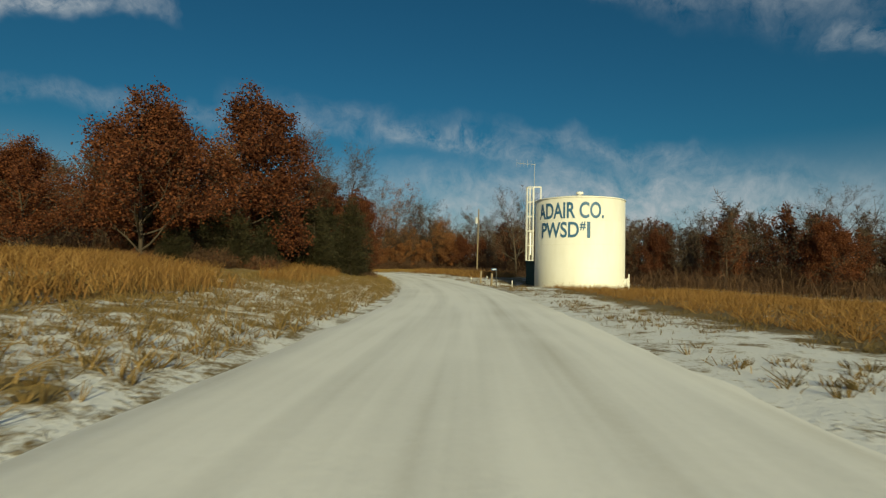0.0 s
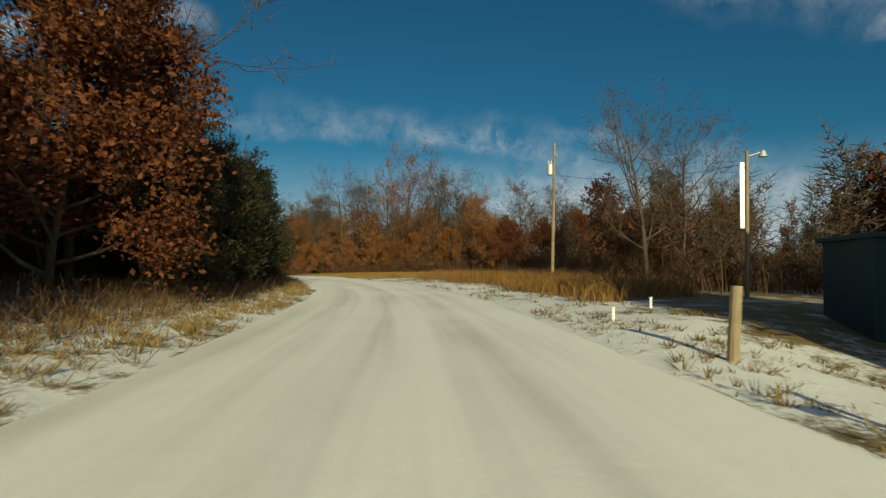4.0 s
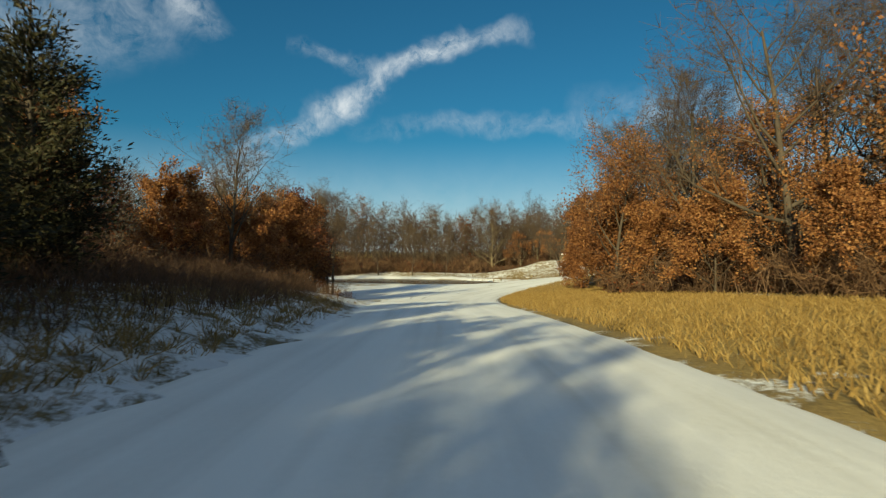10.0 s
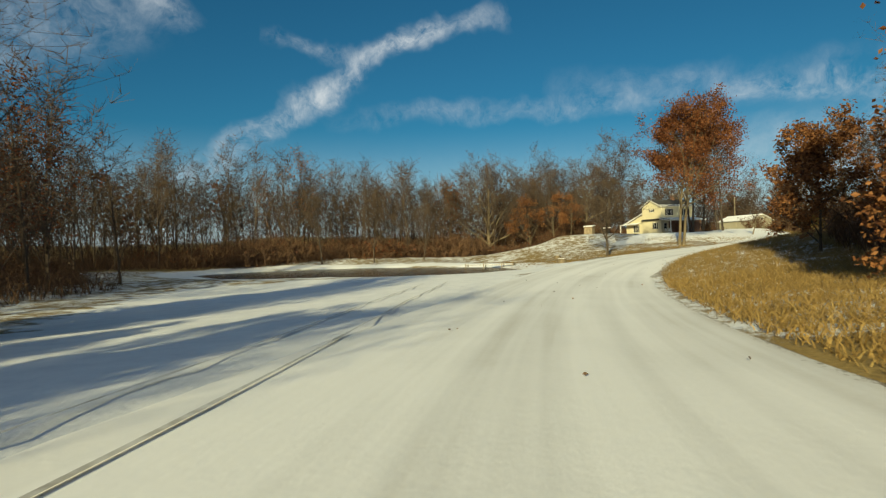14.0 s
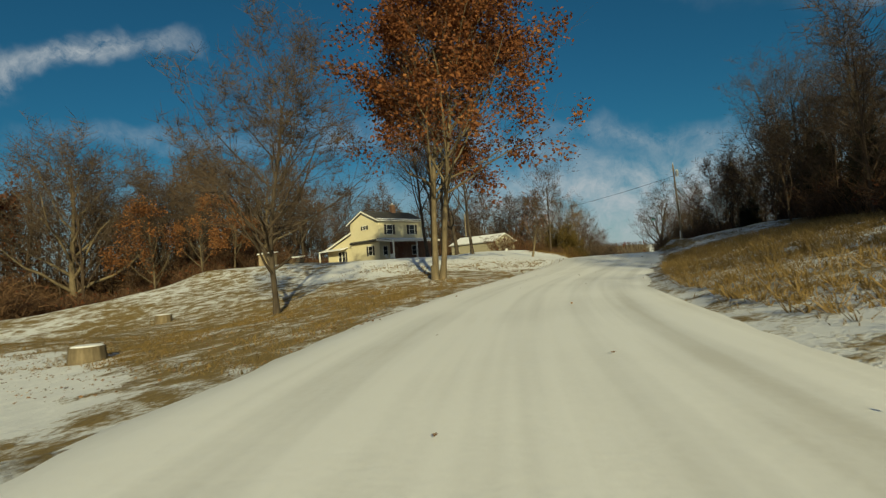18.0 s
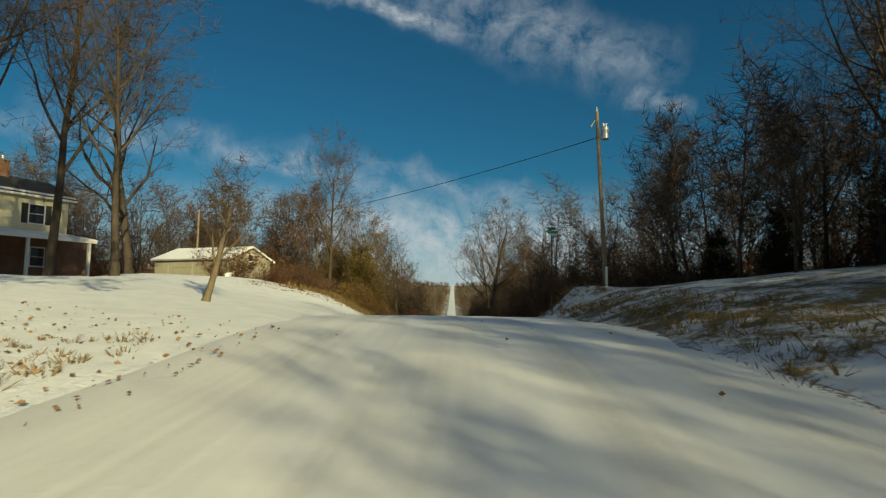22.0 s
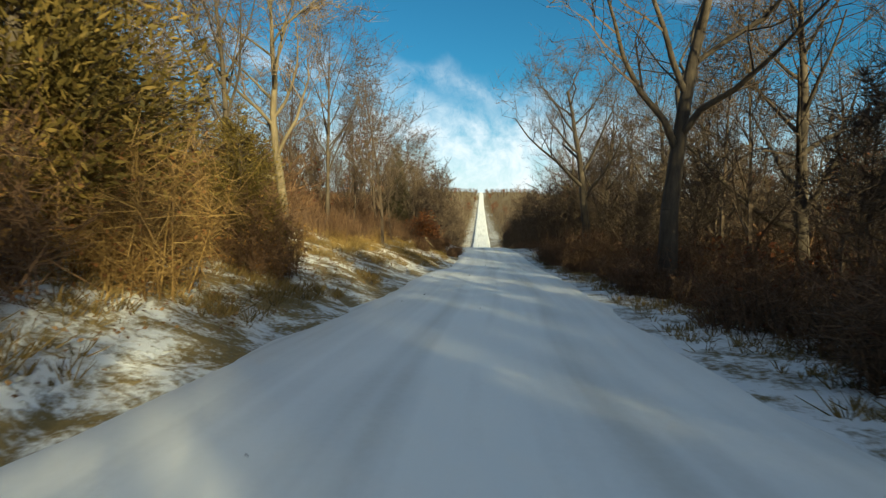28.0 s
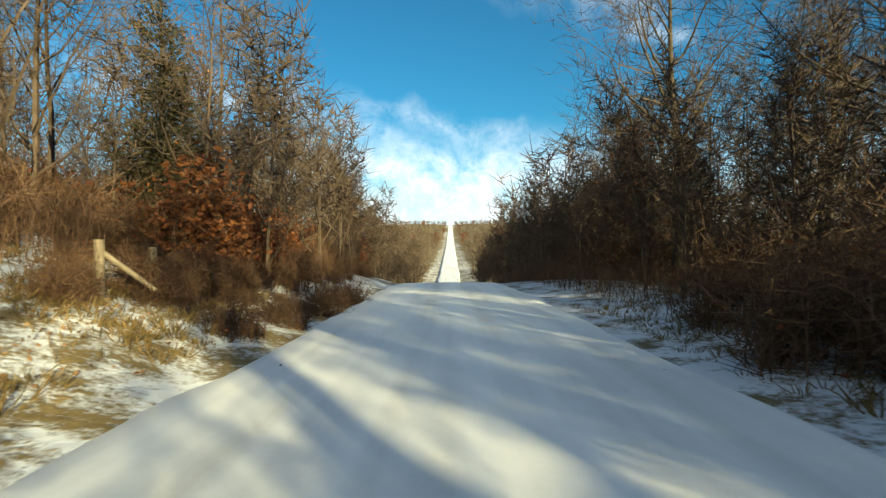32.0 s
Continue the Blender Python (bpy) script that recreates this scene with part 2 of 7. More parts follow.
def snow_ground():
    m, n, l, b = material("snowy_ground", 0.75)
    big = noise_of(n, l, 0.16, 4, 0.6)
    mid = noise_of(n, l, 1.1, 5, 0.65)
    fine = noise_of(n, l, 9.0, 5, 0.7)
    cover = attribute(n, "snow")
    gold = attribute(n, "gold")
    lump = calc(n, l, "ADD", calc(n, l, "MULTIPLY", mid, 0.55), calc(n, l, "ADD", calc(n, l, "MULTIPLY", fine, 0.35), calc(n, l, "MULTIPLY", big, 0.25)))
    bare = calc(n, l, "SUBTRACT", lump, calc(n, l, "MULTIPLY_ADD", cover, 0.62, 0.26))
    mask = calc(n, l, "MULTIPLY", bare, 11.0, clamp=True)
    litter = tint(n, l, fine, [(0.25, (0.045, 0.035, 0.018)), (0.5, (0.13, 0.095, 0.045)), (0.75, (0.24, 0.175, 0.085))])
    straw = tint(n, l, fine, [(0.25, (0.15, 0.10, 0.03)), (0.5, (0.30, 0.20, 0.06)), (0.75, (0.44, 0.31, 0.11))])
    earth = blend(n, l, gold, litter, straw)
    white = tint(n, l, mid, [(0.3, (0.72, 0.73, 0.75)), (0.7, (0.86, 0.86, 0.86))])
    l.new(blend(n, l, mask, white, earth), b.inputs["Base Color"])
    bump(n, l, b, calc(n, l, "MULTIPLY_ADD", mask, 0.5, lump), 0.6, 0.12)
    return m


def snow_road():
    m, n, l, b = material("packed_road_snow", 0.6)
    lane = attribute(n, "across")
    fine = noise_of(n, l, 11.0, 6, 0.7)
    broad = noise_of(n, l, 0.22, 3, 0.55)
    track = n.new("ShaderNodeCombineXYZ")
    l.new(calc(n, l, "MULTIPLY", lane, 1.1), track.inputs[0])
    l.new(calc(n, l, "MULTIPLY", attribute(n, "along"), 0.03), track.inputs[1])
    groove = n.new("ShaderNodeTexNoise")
    groove.inputs["Scale"].default_value, groove.inputs["Detail"].default_value, groove.inputs["Roughness"].default_value = 1.0, 3, 0.55
    l.new(track.outputs[0], groove.inputs["Vector"])
    rut = groove.outputs["Fac"]
    f = calc(n, l, "ADD", calc(n, l, "MULTIPLY", rut, 0.68), calc(n, l, "ADD", calc(n, l, "MULTIPLY", fine, 0.10), calc(n, l, "MULTIPLY", broad, 0.25)))
    col = tint(n, l, f, [(0.36, (0.66, 0.64, 0.60)), (0.46, (0.79, 0.78, 0.76)), (0.58, (0.90, 0.89, 0.87))])
    edge = calc(n, l, "SUBTRACT", calc(n, l, "ADD", calc(n, l, "ABSOLUTE", lane), calc(n, l, "MULTIPLY", fine, 1.3)), 4.75)
    l.new(blend(n, l, calc(n, l, "MULTIPLY", edge, 6.0, clamp=True), col, (0.16, 0.12, 0.07)), b.inputs["Base Color"])
    bump(n, l, b, calc(n, l, "MULTIPLY_ADD", rut, 2.0, calc(n, l, "MULTIPLY_ADD", noise_of(n, l, 1.7, 4, 0.6), 0.5, calc(n, l, "MULTIPLY", fine, 0.35))), 0.22, 0.06)
    return m


GROUND = snow_ground()
ROAD = snow_road()
TANK_PAINT = grained("white_tank_paint", [(0.25, (0.70, 0.68, 0.60)), (0.6, (0.80, 0.79, 0.73))], 1.2, 0.45, 0.05, (1, 1, 0.3))
BLUE_PAINT = grained("faded_blue_paint", [(0.3, (0.03, 0.10, 0.20)), (0.7, (0.06, 0.16, 0.28))], 3, 0.5, 0)
WHITE_STEEL = grained("white_painted_steel", [(0.3, (0.66, 0.65, 0.60)), (0.7, (0.80, 0.79, 0.76))], 8, 0.4, 0)
POLE_WOOD = grained("weathered_pole_wood", [(0.3, (0.13, 0.10, 0.065)), (0.7, (0.33, 0.26, 0.17))], 14, 0.9, 0.4, (1, 1, 0.08))
GREY_METAL = grained("galvanised_metal", [(0.3, (0.42, 0.43, 0.44)), (0.7, (0.62, 0.63, 0.64))], 6, 0.45, 0, metal=0.5)
DARK_GREEN = grained("dark_green_panel", [(0.3, (0.018, 0.045, 0.045)), (0.7, (0.03, 0.07, 0.068))], 3, 0.6, 0.1)
WIRE = grained("black_wire", [(0.3, (0.015, 0.015, 0.016)), (0.7, (0.03, 0.03, 0.03))], 5, 0.5, 0)
SIGN_GREEN = grained("sign_green", [(0.3, (0.008, 0.085, 0.055)), (0.7, (0.015, 0.11, 0.075))], 4, 0.4, 0)
SIGN_BLUE = grained("sign_blue", [(0.3, (0.02, 0.10, 0.28)), (0.7, (0.03, 0.13, 0.33))], 4, 0.4, 0)
CREAM = grained("cream_siding", [(0.3, (0.62, 0.55, 0.36)), (0.7, (0.74, 0.67, 0.47))], 2.5, 0.6, 0.05)
TAN_STEEL = grained("tan_ribbed_steel", [(0.3, (0.28, 0.255, 0.19)), (0.7, (0.36, 0.33, 0.25))], 2.0, 0.5, 0.03)
OLIVE_STEEL = grained("olive_wainscot_steel", [(0.3, (0.18, 0.17, 0.10)), (0.7, (0.25, 0.235, 0.15))], 2.0, 0.5, 0.03)
WHITE_TRIM = grained("white_trim_paint", [(0.3, (0.72, 0.70, 0.64)), (0.7, (0.82, 0.80, 0.75))], 5, 0.5, 0)
SHUTTER = grained("black_shutter", [(0.3, (0.02, 0.02, 0.02)), (0.7, (0.045, 0.04, 0.04))], 6, 0.5, 0)
ROOF_SNOW = grained("snow_on_roof", [(0.3, (0.74, 0.75, 0.78)), (0.7, (0.88, 0.88, 0.88))], 1.5, 0.7, 0.3, depth=0.06)
SHINGLE = grained("dark_shingle", [(0.3, (0.035, 0.033, 0.032)), (0.7, (0.08, 0.075, 0.07))], 9, 0.9, 0.4)
BRICK = grained("chimney_brick", [(0.3, (0.16, 0.08, 0.05)), (0.7, (0.30, 0.17, 0.11))], 12, 0.9, 0.4)
GLASS_DARK = grained("dark_window_glass", [(0.3, (0.02, 0.022, 0.025)), (0.7, (0.03, 0.033, 0.036))], 2, 0.08, 0)
DOOR_RED = grained("brown_door", [(0.3, (0.16, 0.06, 0.035)), (0.7, (0.22, 0.09, 0.05))], 5, 0.5, 0)
STONE = grained("pale_stone", [(0.3, (0.28, 0.24, 0.16)), (0.7, (0.45, 0.39, 0.28))], 7, 0.85, 0.4)


def pond_ice():
    m, n, l, b = material("dark_pond_ice", 0.12)
    f = noise_of(n, l, 0.12, 5, 0.6)
    g = noise_of(n, l, 1.6, 5, 0.7)
    col = tint(n, l, calc(n, l, "MULTIPLY_ADD", f, 0.7, calc(n, l, "MULTIPLY", g, 0.3)), [(0.35, (0.020, 0.020, 0.016)), (0.62, (0.055, 0.05, 0.038)), (0.8, (0.22, 0.21, 0.19))])
    l.new(col, b.inputs["Base Color"])
    l.new(calc(n, l, "MULTIPLY_ADD", g, 0.25, 0.05), b.inputs["Roughness"])
    b.inputs["Specular IOR Level"].default_value = 0.5
    return m


ICE = pond_ice()
RUT = grained("packed_tyre_track", [(0.35, (0.34, 0.32, 0.29)), (0.6, (0.72, 0.72, 0.72))], 5, 0.7, 0.3)


# ---- plan of the road and the ground ----
ROAD_SOUTH = [(-14, 1.0, -190, 1.5), (-6, 0.6, -80, 1.2), (-3, 1.0, -38, 0.95), (0, 1.8, 2.6, 0.76), (1, 2.3, 16.2, 0.64), (2, 2.6, 29.3, 0.57), (3, 2.1, 41.7, 0.6),
              (4.2, 0.4, 57.0, 0.6), (5.5, -2.0, 73.1, 0.63), (6.5, -4.7, 85.3, 0.72), (7.5, -9.3, 97.2, 0.86), (8.5, -14.9, 108.8, 0.87), (9.5, -21.1, 120.0, 0.95),
              (10.5, -28.1, 130.4, 0.77), (11.5, -35.5, 140.6, 0.38), (12.5, -43.9, 151.3, -0.19), (13.5, -51.7, 163.3, -0.88)]
ROAD_NORTH = [(14.5, -58.1, 175.8, -1.42), (15.5, -63.1, 188.6, -1.66), (16.5, -66.9, 201.6, -1.6), (17.5, -68.6, 214.6, -1.22), (18.5, -68.6, 226.8, -0.9), (19.5, -67.75, 237.2, -0.71),
              (20.5, -66.0, 246.2, -0.47), (21.5, -63.3, 254.5, -0.16), (22.5, -60.6, 262.3, 0.27), (23.5, -58.6, 268.9, 0.77), (24.5, -57.0, 275.7, 0.87),
              (25.5, -55.2, 282.6, 0.6), (26.5, -53.3, 289.9, 0.01), (27.5, -51.3, 299.3, -1.09), (28.5, -48.9, 309.8, -2.15), (29.5, -45.3, 320.5, -2.93)]
ROAD_BEYOND = [(30.5, -42.0, 331.1, -3.57), (32, -37.0, 346.0, -4.78), (36, -26.2, 384.5, -6.4), (42, -9.2, 444.0, -13.2), (48, 5.2, 494.0, -14.9), (60, 59.0, 680.0, -11.5),
               (80, 130.0, 926.0, -2.0), (110, 244.0, 1320.0, 21.0), (130, 319.0, 1580.0, 31.0), (190, 513.0, 2250.0, 20.0)]


def resample(rows):
    a = np.array(rows, float)
    p, u = a[:, 1:], a[:, 0]
    out = []
    for i in range(len(p) - 1):
        p0, p1, p2, p3 = p[max(i - 1, 0)], p[i], p[i + 1], p[min(i + 2, len(p) - 1)]
        d1 = np.linalg.norm((p2 - p1)[:2])
        d0, d2 = np.linalg.norm((p1 - p0)[:2]) or d1, np.linalg.norm((p3 - p2)[:2]) or d1
        m1 = ((p2 - p0) / (d0 + d1)) * d1
        m2 = ((p3 - p1) / (d1 + d2)) * d1
        k = max(3, int(d1 / (1.2 if u[i] < 40 else 8)))
        for j in range(k):
            t = j / k
            h = (2 * t**3 - 3 * t**2 + 1) * p1 + (t**3 - 2 * t**2 + t) * m1 + (3 * t**2 - 2 * t**3) * p2 + (t**3 - t**2) * m2
            out.append((u[i] + t * (u[i + 1] - u[i]), *h))
    out.append((u[-1], *p[-1]))
    return np.array(out)


LINE = resample(ROAD_SOUTH + ROAD_NORTH + ROAD_BEYOND)
TANGENT = np.gradient(LINE[:, 1:3], axis=0)
TANGENT /= np.linalg.norm(TANGENT, axis=1)[:, None]
REACH = np.array([4.6, 7.0, 12.0, 20.0, 35.0, 70.0])
SIDES = []


def side(u, left, right):
    """How the ground lies beside the road at a station: heights over it, near to far."""
    SIDES.append((u, left, right))


side(-14, (0.1, 0.3, 0.6, 1.2, 1.8, 2.0), (0.0, 0.1, 0.1, 0.2, 0.3, 0.4))
side(0, (0.15, 0.45, 1.0, 1.6, 2.1, 2.4), (0.0, 0.0, 0.1, 0.1, 0.0, -0.3))
side(3, (0.1, 0.4, 0.9, 1.4, 1.9, 2.4), (0.0, 0.0, 0.0, -0.2, -0.6, -0.8))
side(5.5, (0.1, 0.4, 1.0, 1.5, 2.0, 2.5), (0.0, 0.2, 0.3, 0.2, 0.0, 0.0))
side(8.5, (0.3, 0.9, 1.5, 2.0, 2.5, 3.0), (0.0, 0.2, 0.3, 0.4, 0.6, 0.8))
side(11, (0.3, 0.9, 1.5, 2.0, 2.4, 2.6), (0.0, 0.2, 0.4, 0.6, 0.9, 1.2))
side(12.6, (0.1, 0.7, 1.3, 1.5, 1.5, 1.4), (0.0, 0.2, 0.5, 0.8, 1.2, 1.5))
side(13.1, (0.0, 0.1, 0.2, 0.1, 0.0, 0.0), (0.0, 0.2, 0.5, 0.8, 1.2, 1.5))
side(13.5, (0.0, -0.1, -0.2, -0.5, -0.7, -0.4), (0.0, 0.2, 0.6, 1.0, 1.6, 2.0))
side(16, (0.0, -0.1, -0.3, -0.5, -0.6, 0.3), (0.1, 0.3, 0.5, 1.0, 1.8, 2.6))
side(18, (0.0, -0.1, -0.5, -0.9, -1.2, -0.4), (0.2, 0.7, 1.6, 2.6, 3.4, 4.0))
side(20.6, (0.0, -0.05, -0.4, -1.6, -2.1, 0.1), (0.2, 0.7, 1.7, 2.8, 3.4, 4.0))
side(22, (0.0, 0.1, 0.3, -0.1, 0.0, 1.0), (0.2, 0.7, 1.6, 2.6, 3.2, 3.6))
side(24, (0.1, 0.3, 0.8, 1.1, 1.4, 1.5), (0.3, 1.0, 1.8, 2.4, 2.8, 3.0))
side(25.5, (0.2, 0.7, 1.5, 1.9, 1.9, 2.0), (0.3, 1.3, 1.8, 1.9, 1.9, 1.9))
side(27, (0.7, 2.1, 3.1, 3.4, 3.4, 3.5), (0.0, 0.0, 0.0, 0.1, 0.3, 0.4))
side(28, (0.5, 1.6, 2.8, 3.6, 4.0, 4.2), (0.0, 0.0, -0.1, -0.1, 0.0, 0.2))
side(29, (0.3, 1.0, 2.4, 3.8, 4.6, 5.0), (0.0, -0.1, -0.2, -0.3, -0.2, 0.0))
side(32, (0.3, 1.1, 2.6, 4.2, 5.4, 6.0), (0.0, 0.1, 0.1, 0.1, 0.2, 0.5))
side(36, (0.2, 0.9, 2.4, 4.0, 6.0, 7.0), (0.0, 0.2, 0.3, 0.4, 0.6, 1.0))
side(48, (0.0, 0.2, 0.6, 1.2, 3.0, 5.0), (0.0, 0.2, 0.6, 1.2, 3.0, 5.0))
side(190, (0.0, 0.1, 0.2, 0.3, 0.3, 0.0), (0.0, 0.1, 0.2, 0.3, 0.3, 0.0))
S_U = np.array([s[0] for s in SIDES], float)
S_L = np.array([s[1] for s in SIDES])
S_R = np.array([s[2] for s in SIDES])
POND = (-110.0, 227.0, 26.0, 18.0, -2.6)


def rolling(x, y):
    return 0.5 * np.sin(x * 0.031 + 1.3) * np.cos(y * 0.027) + 0.35 * np.sin(x * 0.071 + y * 0.053) + 0.12 * np.sin(x * 0.23 + 0.7) * np.sin(y * 0.19)


def beside(x, y):
    """For points of the plan: the station, the signed distance from the road (left is negative) and the road's height there."""
    x, y = np.atleast_1d(np.asarray(x, float)), np.atleast_1d(np.asarray(y, float))
    u, d, z = np.empty(len(x)), np.empty(len(x)), np.empty(len(x))
    for a in range(0, len(x), 4000):
        b = slice(a, a + 4000)
        dx, dy = x[b, None] - LINE[None, :, 1], y[b, None] - LINE[None, :, 2]
        i = np.argmin(dx * dx + dy * dy, axis=1)
        k = np.arange(len(i))
        tx, ty = TANGENT[i, 0], TANGENT[i, 1]
        off = dx[k, i] * tx + dy[k, i] * ty
        j = np.clip(i + np.where(off > 0, 1, -1), 0, len(LINE) - 1)
        step = np.hypot(LINE[j, 1] - LINE[i, 1], LINE[j, 2] - LINE[i, 2])
        f = np.clip(np.abs(off) / np.maximum(step, 0.01), 0, 1)
        u[b] = LINE[i, 0] + f * (LINE[j, 0] - LINE[i, 0])
        z[b] = LINE[i, 3] + f * (LINE[j, 3] - LINE[i, 3])
        side_of = dx[k, i] * ty - dy[k, i] * tx
        d[b] = np.sign(side_of) * np.hypot(dx[k, i], dy[k, i])
    return u, d, z


def ease(a, b, v):
    t = np.clip((v - a) / (b - a), 0, 1)
    return t * t * (3 - 2 * t)


def ground_of(x, y, u, d, z):
    far = np.abs(d)
    rise = np.full(len(far), -0.12)
    last_h, last_r = rise.copy(), 3.9
    for n, reach in enumerate(REACH):
        h = np.where(d < 0, np.interp(u, S_U, S_L[:, n]), np.interp(u, S_U, S_R[:, n]))
        rise = rise + (h - last_h) * np.clip((far - last_r) / (reach - last_r), 0, 1)
        last_h, last_r = h, reach
    base = z + rise - 0.7 * ease(38, 46, u) * (1 - ease(8, 40, far))
    wild = ease(6, 30, far)
    base = base + wild * rolling(x, y) * 0.5
    away = ease(84, 230, far)
    base = base * (1 - away) + away * (z * 0.6 + rolling(x * 0.3, y * 0.3) * 5 + 6.0 + ease(400, 1500, far) * 14)
    px, py, pa, pb, pz = POND
    e = np.hypot((x - px) / pa, (y - py) / pb) + 0.05 * np.sin(np.arctan2(y - py, x - px) * 5)
    rim = pz + 0.35 + 0.5 * ease(1.05, 1.6, e)
    base = np.where(e < 1.9, base + (rim - base) * (1 - ease(1.1, 1.9, e)) * (far > 5), base)
    base = np.where(e < 1.08, pz + 0.35 - 1.4 * (1 - ease(0.8, 1.08, e)), base)
    for cx, cy, r, level in PADS:
        k = 1 - ease(r, r * 1.8, np.hypot(x - cx, y - cy))
        base = base + (level - base) * k * (far > 4.6)
    return base


PADS = [(-124.0, 284.0, 13.0, -1.7), (-86.5, 305.5, 11.0, 2.45), (-80.0, 290.0, 6.0, 1.9), (-47.6, 280.2, 2.1, 2.12), (-70.5, 319.5, 9.0, 2.35), (15.6, 61.2, 7.0, -0.05), (-66.0, 300.5, 3.0, 1.75)]


def ground(x, y):
    x, y = np.atleast_1d(np.asarray(x, float)), np.atleast_1d(np.asarray(y, float))
    return ground_of(x, y, *beside(x, y))


# ---- mesh helpers ----
def quad_mesh(name, verts, quads, mat, smooth=False):
    me = bpy.data.meshes.new(name)
    verts, quads = np.asarray(verts, np.float32).reshape(-1, 3), np.asarray(quads, np.int32).reshape(-1, 4)
    me.vertices.add(len(verts))
    me.vertices.foreach_set("co", verts.ravel())
    me.loops.add(quads.size)
    me.loops.foreach_set("vertex_index", quads.ravel())
    me.polygons.add(len(quads))
    me.polygons.foreach_set("loop_start", np.arange(0, quads.size, 4, dtype=np.int32))
    me.polygons.foreach_set("use_smooth", np.full(len(quads), smooth))
    me.update(calc_edges=True)
    me.validate()
    me.materials.append(mat)
    return me


def child(name, me, parent=None, label="", m=None):
    ob = new(name, me)
    if parent is not None:
        ob.parent = parent
    if m is not None:
        ob.matrix_basis = m
    if label:
        tagged(ob, label)
    return ob


def part(name, bm, mat, parent, label="", smooth=False):
    me = bpy.data.meshes.new(name)
    bmesh.ops.recalc_face_normals(bm, faces=bm.faces[:])
    bm.to_mesh(me)
    bm.free()
    me.materials.append(mat)
    if smooth:
        me.polygons.foreach_set("use_smooth", np.full(len(me.polygons), True))
    return child(name, me, parent, label)


def box(bm, x0, y0, z0, x1, y1, z1, bevel=0.0):
    made = bmesh.ops.create_cube(bm, size=1.0, matrix=Matrix.Translation(((x0 + x1) / 2, (y0 + y1) / 2, (z0 + z1) / 2)) @ Matrix.Diagonal((abs(x1 - x0), abs(y1 - y0), abs(z1 - z0), 1)))
    if bevel:
        edges = list({e for v in made["verts"] for e in v.link_edges})
        bmesh.ops.bevel(bm, geom=edges, offset=bevel, segments=1, affect="EDGES")
    return bm


def boxed(*dims, bevel=0.0):
    return box(bmesh.new(), *dims, bevel=bevel)


def tube(bm, a, b, r0, r1=None, n=8):
    a, b = Vector(a), Vector(b)
    way = b - a
    m = Matrix.Translation((a + b) / 2) @ way.to_track_quat("Z", "Y").to_matrix().to_4x4()
    bmesh.ops.create_cone(bm, cap_ends=True, segments=n, radius1=r0, radius2=r0 if r1 is None else r1, depth=way.length, matrix=m)
    return bm


def slab(bm, outline, thick):
    """A plate: outline points in order, made thick along its normal."""
    vs = [bm.verts.new(p) for p in outline]
    f = bm.faces.new(vs)
    f.normal_update()
    n = f.normal.copy()
    top = [bm.verts.new(v.co + n * thick) for v in vs]
    bm.faces.new(top)
    for i in range(len(vs)):
        j = (i + 1) % len(vs)
        bm.faces.new((vs[i], vs[j], top[j], top[i]))
    return bm


def thing(name, x, y, z=None, turn=0.0, label="", category="", group="", kind=""):
    e = new(name)
    e.empty_display_size = 0.3
    e.matrix_basis = pose(x, y, float(ground(x, y)[0]) if z is None else z, 0, 0, turn)
    return tagged(e, label, category, group, kind)


def prisms(p0, p1, r0, r1, n):
    """Tapered n-sided sticks, all in one go: vertices and quads."""
    p0, p1, r0, r1 = (np.asarray(v, float) for v in (p0, p1, r0, r1))
    way = p1 - p0
    way /= np.maximum(np.linalg.norm(way, axis=1), 1e-6)[:, None]
    ref = np.where(np.abs(way[:, 2:3]) > 0.8, np.array([[1.0, 0, 0]]), np.array([[0, 0, 1.0]]))
    a = np.cross(way, ref)
    a /= np.linalg.norm(a, axis=1)[:, None]
    b = np.cross(way, a)
    ang = np.arange(n) * 2 * np.pi / n
    ring = a[:, None, :] * np.cos(ang)[None, :, None] + b[:, None, :] * np.sin(ang)[None, :, None]
    v = np.concatenate([p0[:, None] + ring * r0[:, None, None], p1[:, None] + ring * r1[:, None, None]], axis=1)
    i = np.arange(n)
    q = np.stack([i, (i + 1) % n, (i + 1) % n + n, i + n], axis=1)
    quads = q[None] + (np.arange(len(p0)) * 2 * n)[:, None, None]
    return v.reshape(-1, 3), quads.reshape(-1, 4)


def ribbons(rng, p0, p1, wide):
    """Thin flat twigs between points, one quad each."""
    way = p1 - p0
    s = np.cross(way, rng.normal(size=way.shape))
    s /= np.maximum(np.linalg.norm(s, axis=1), 1e-6)[:, None]
    s = s * wide
    v = np.stack([p0 - s, p0 + s, p1 + s * 0.35, p1 - s * 0.35], 1)
    return v.reshape(-1, 3), np.arange(4 * len(p0)).reshape(-1, 4)


def join(pieces):
    vs, qs, base = [], [], 0
    for v, q in pieces:
        vs.append(v), qs.append(q + base)
        base += len(v)
    return np.concatenate(vs), np.concatenate(qs)


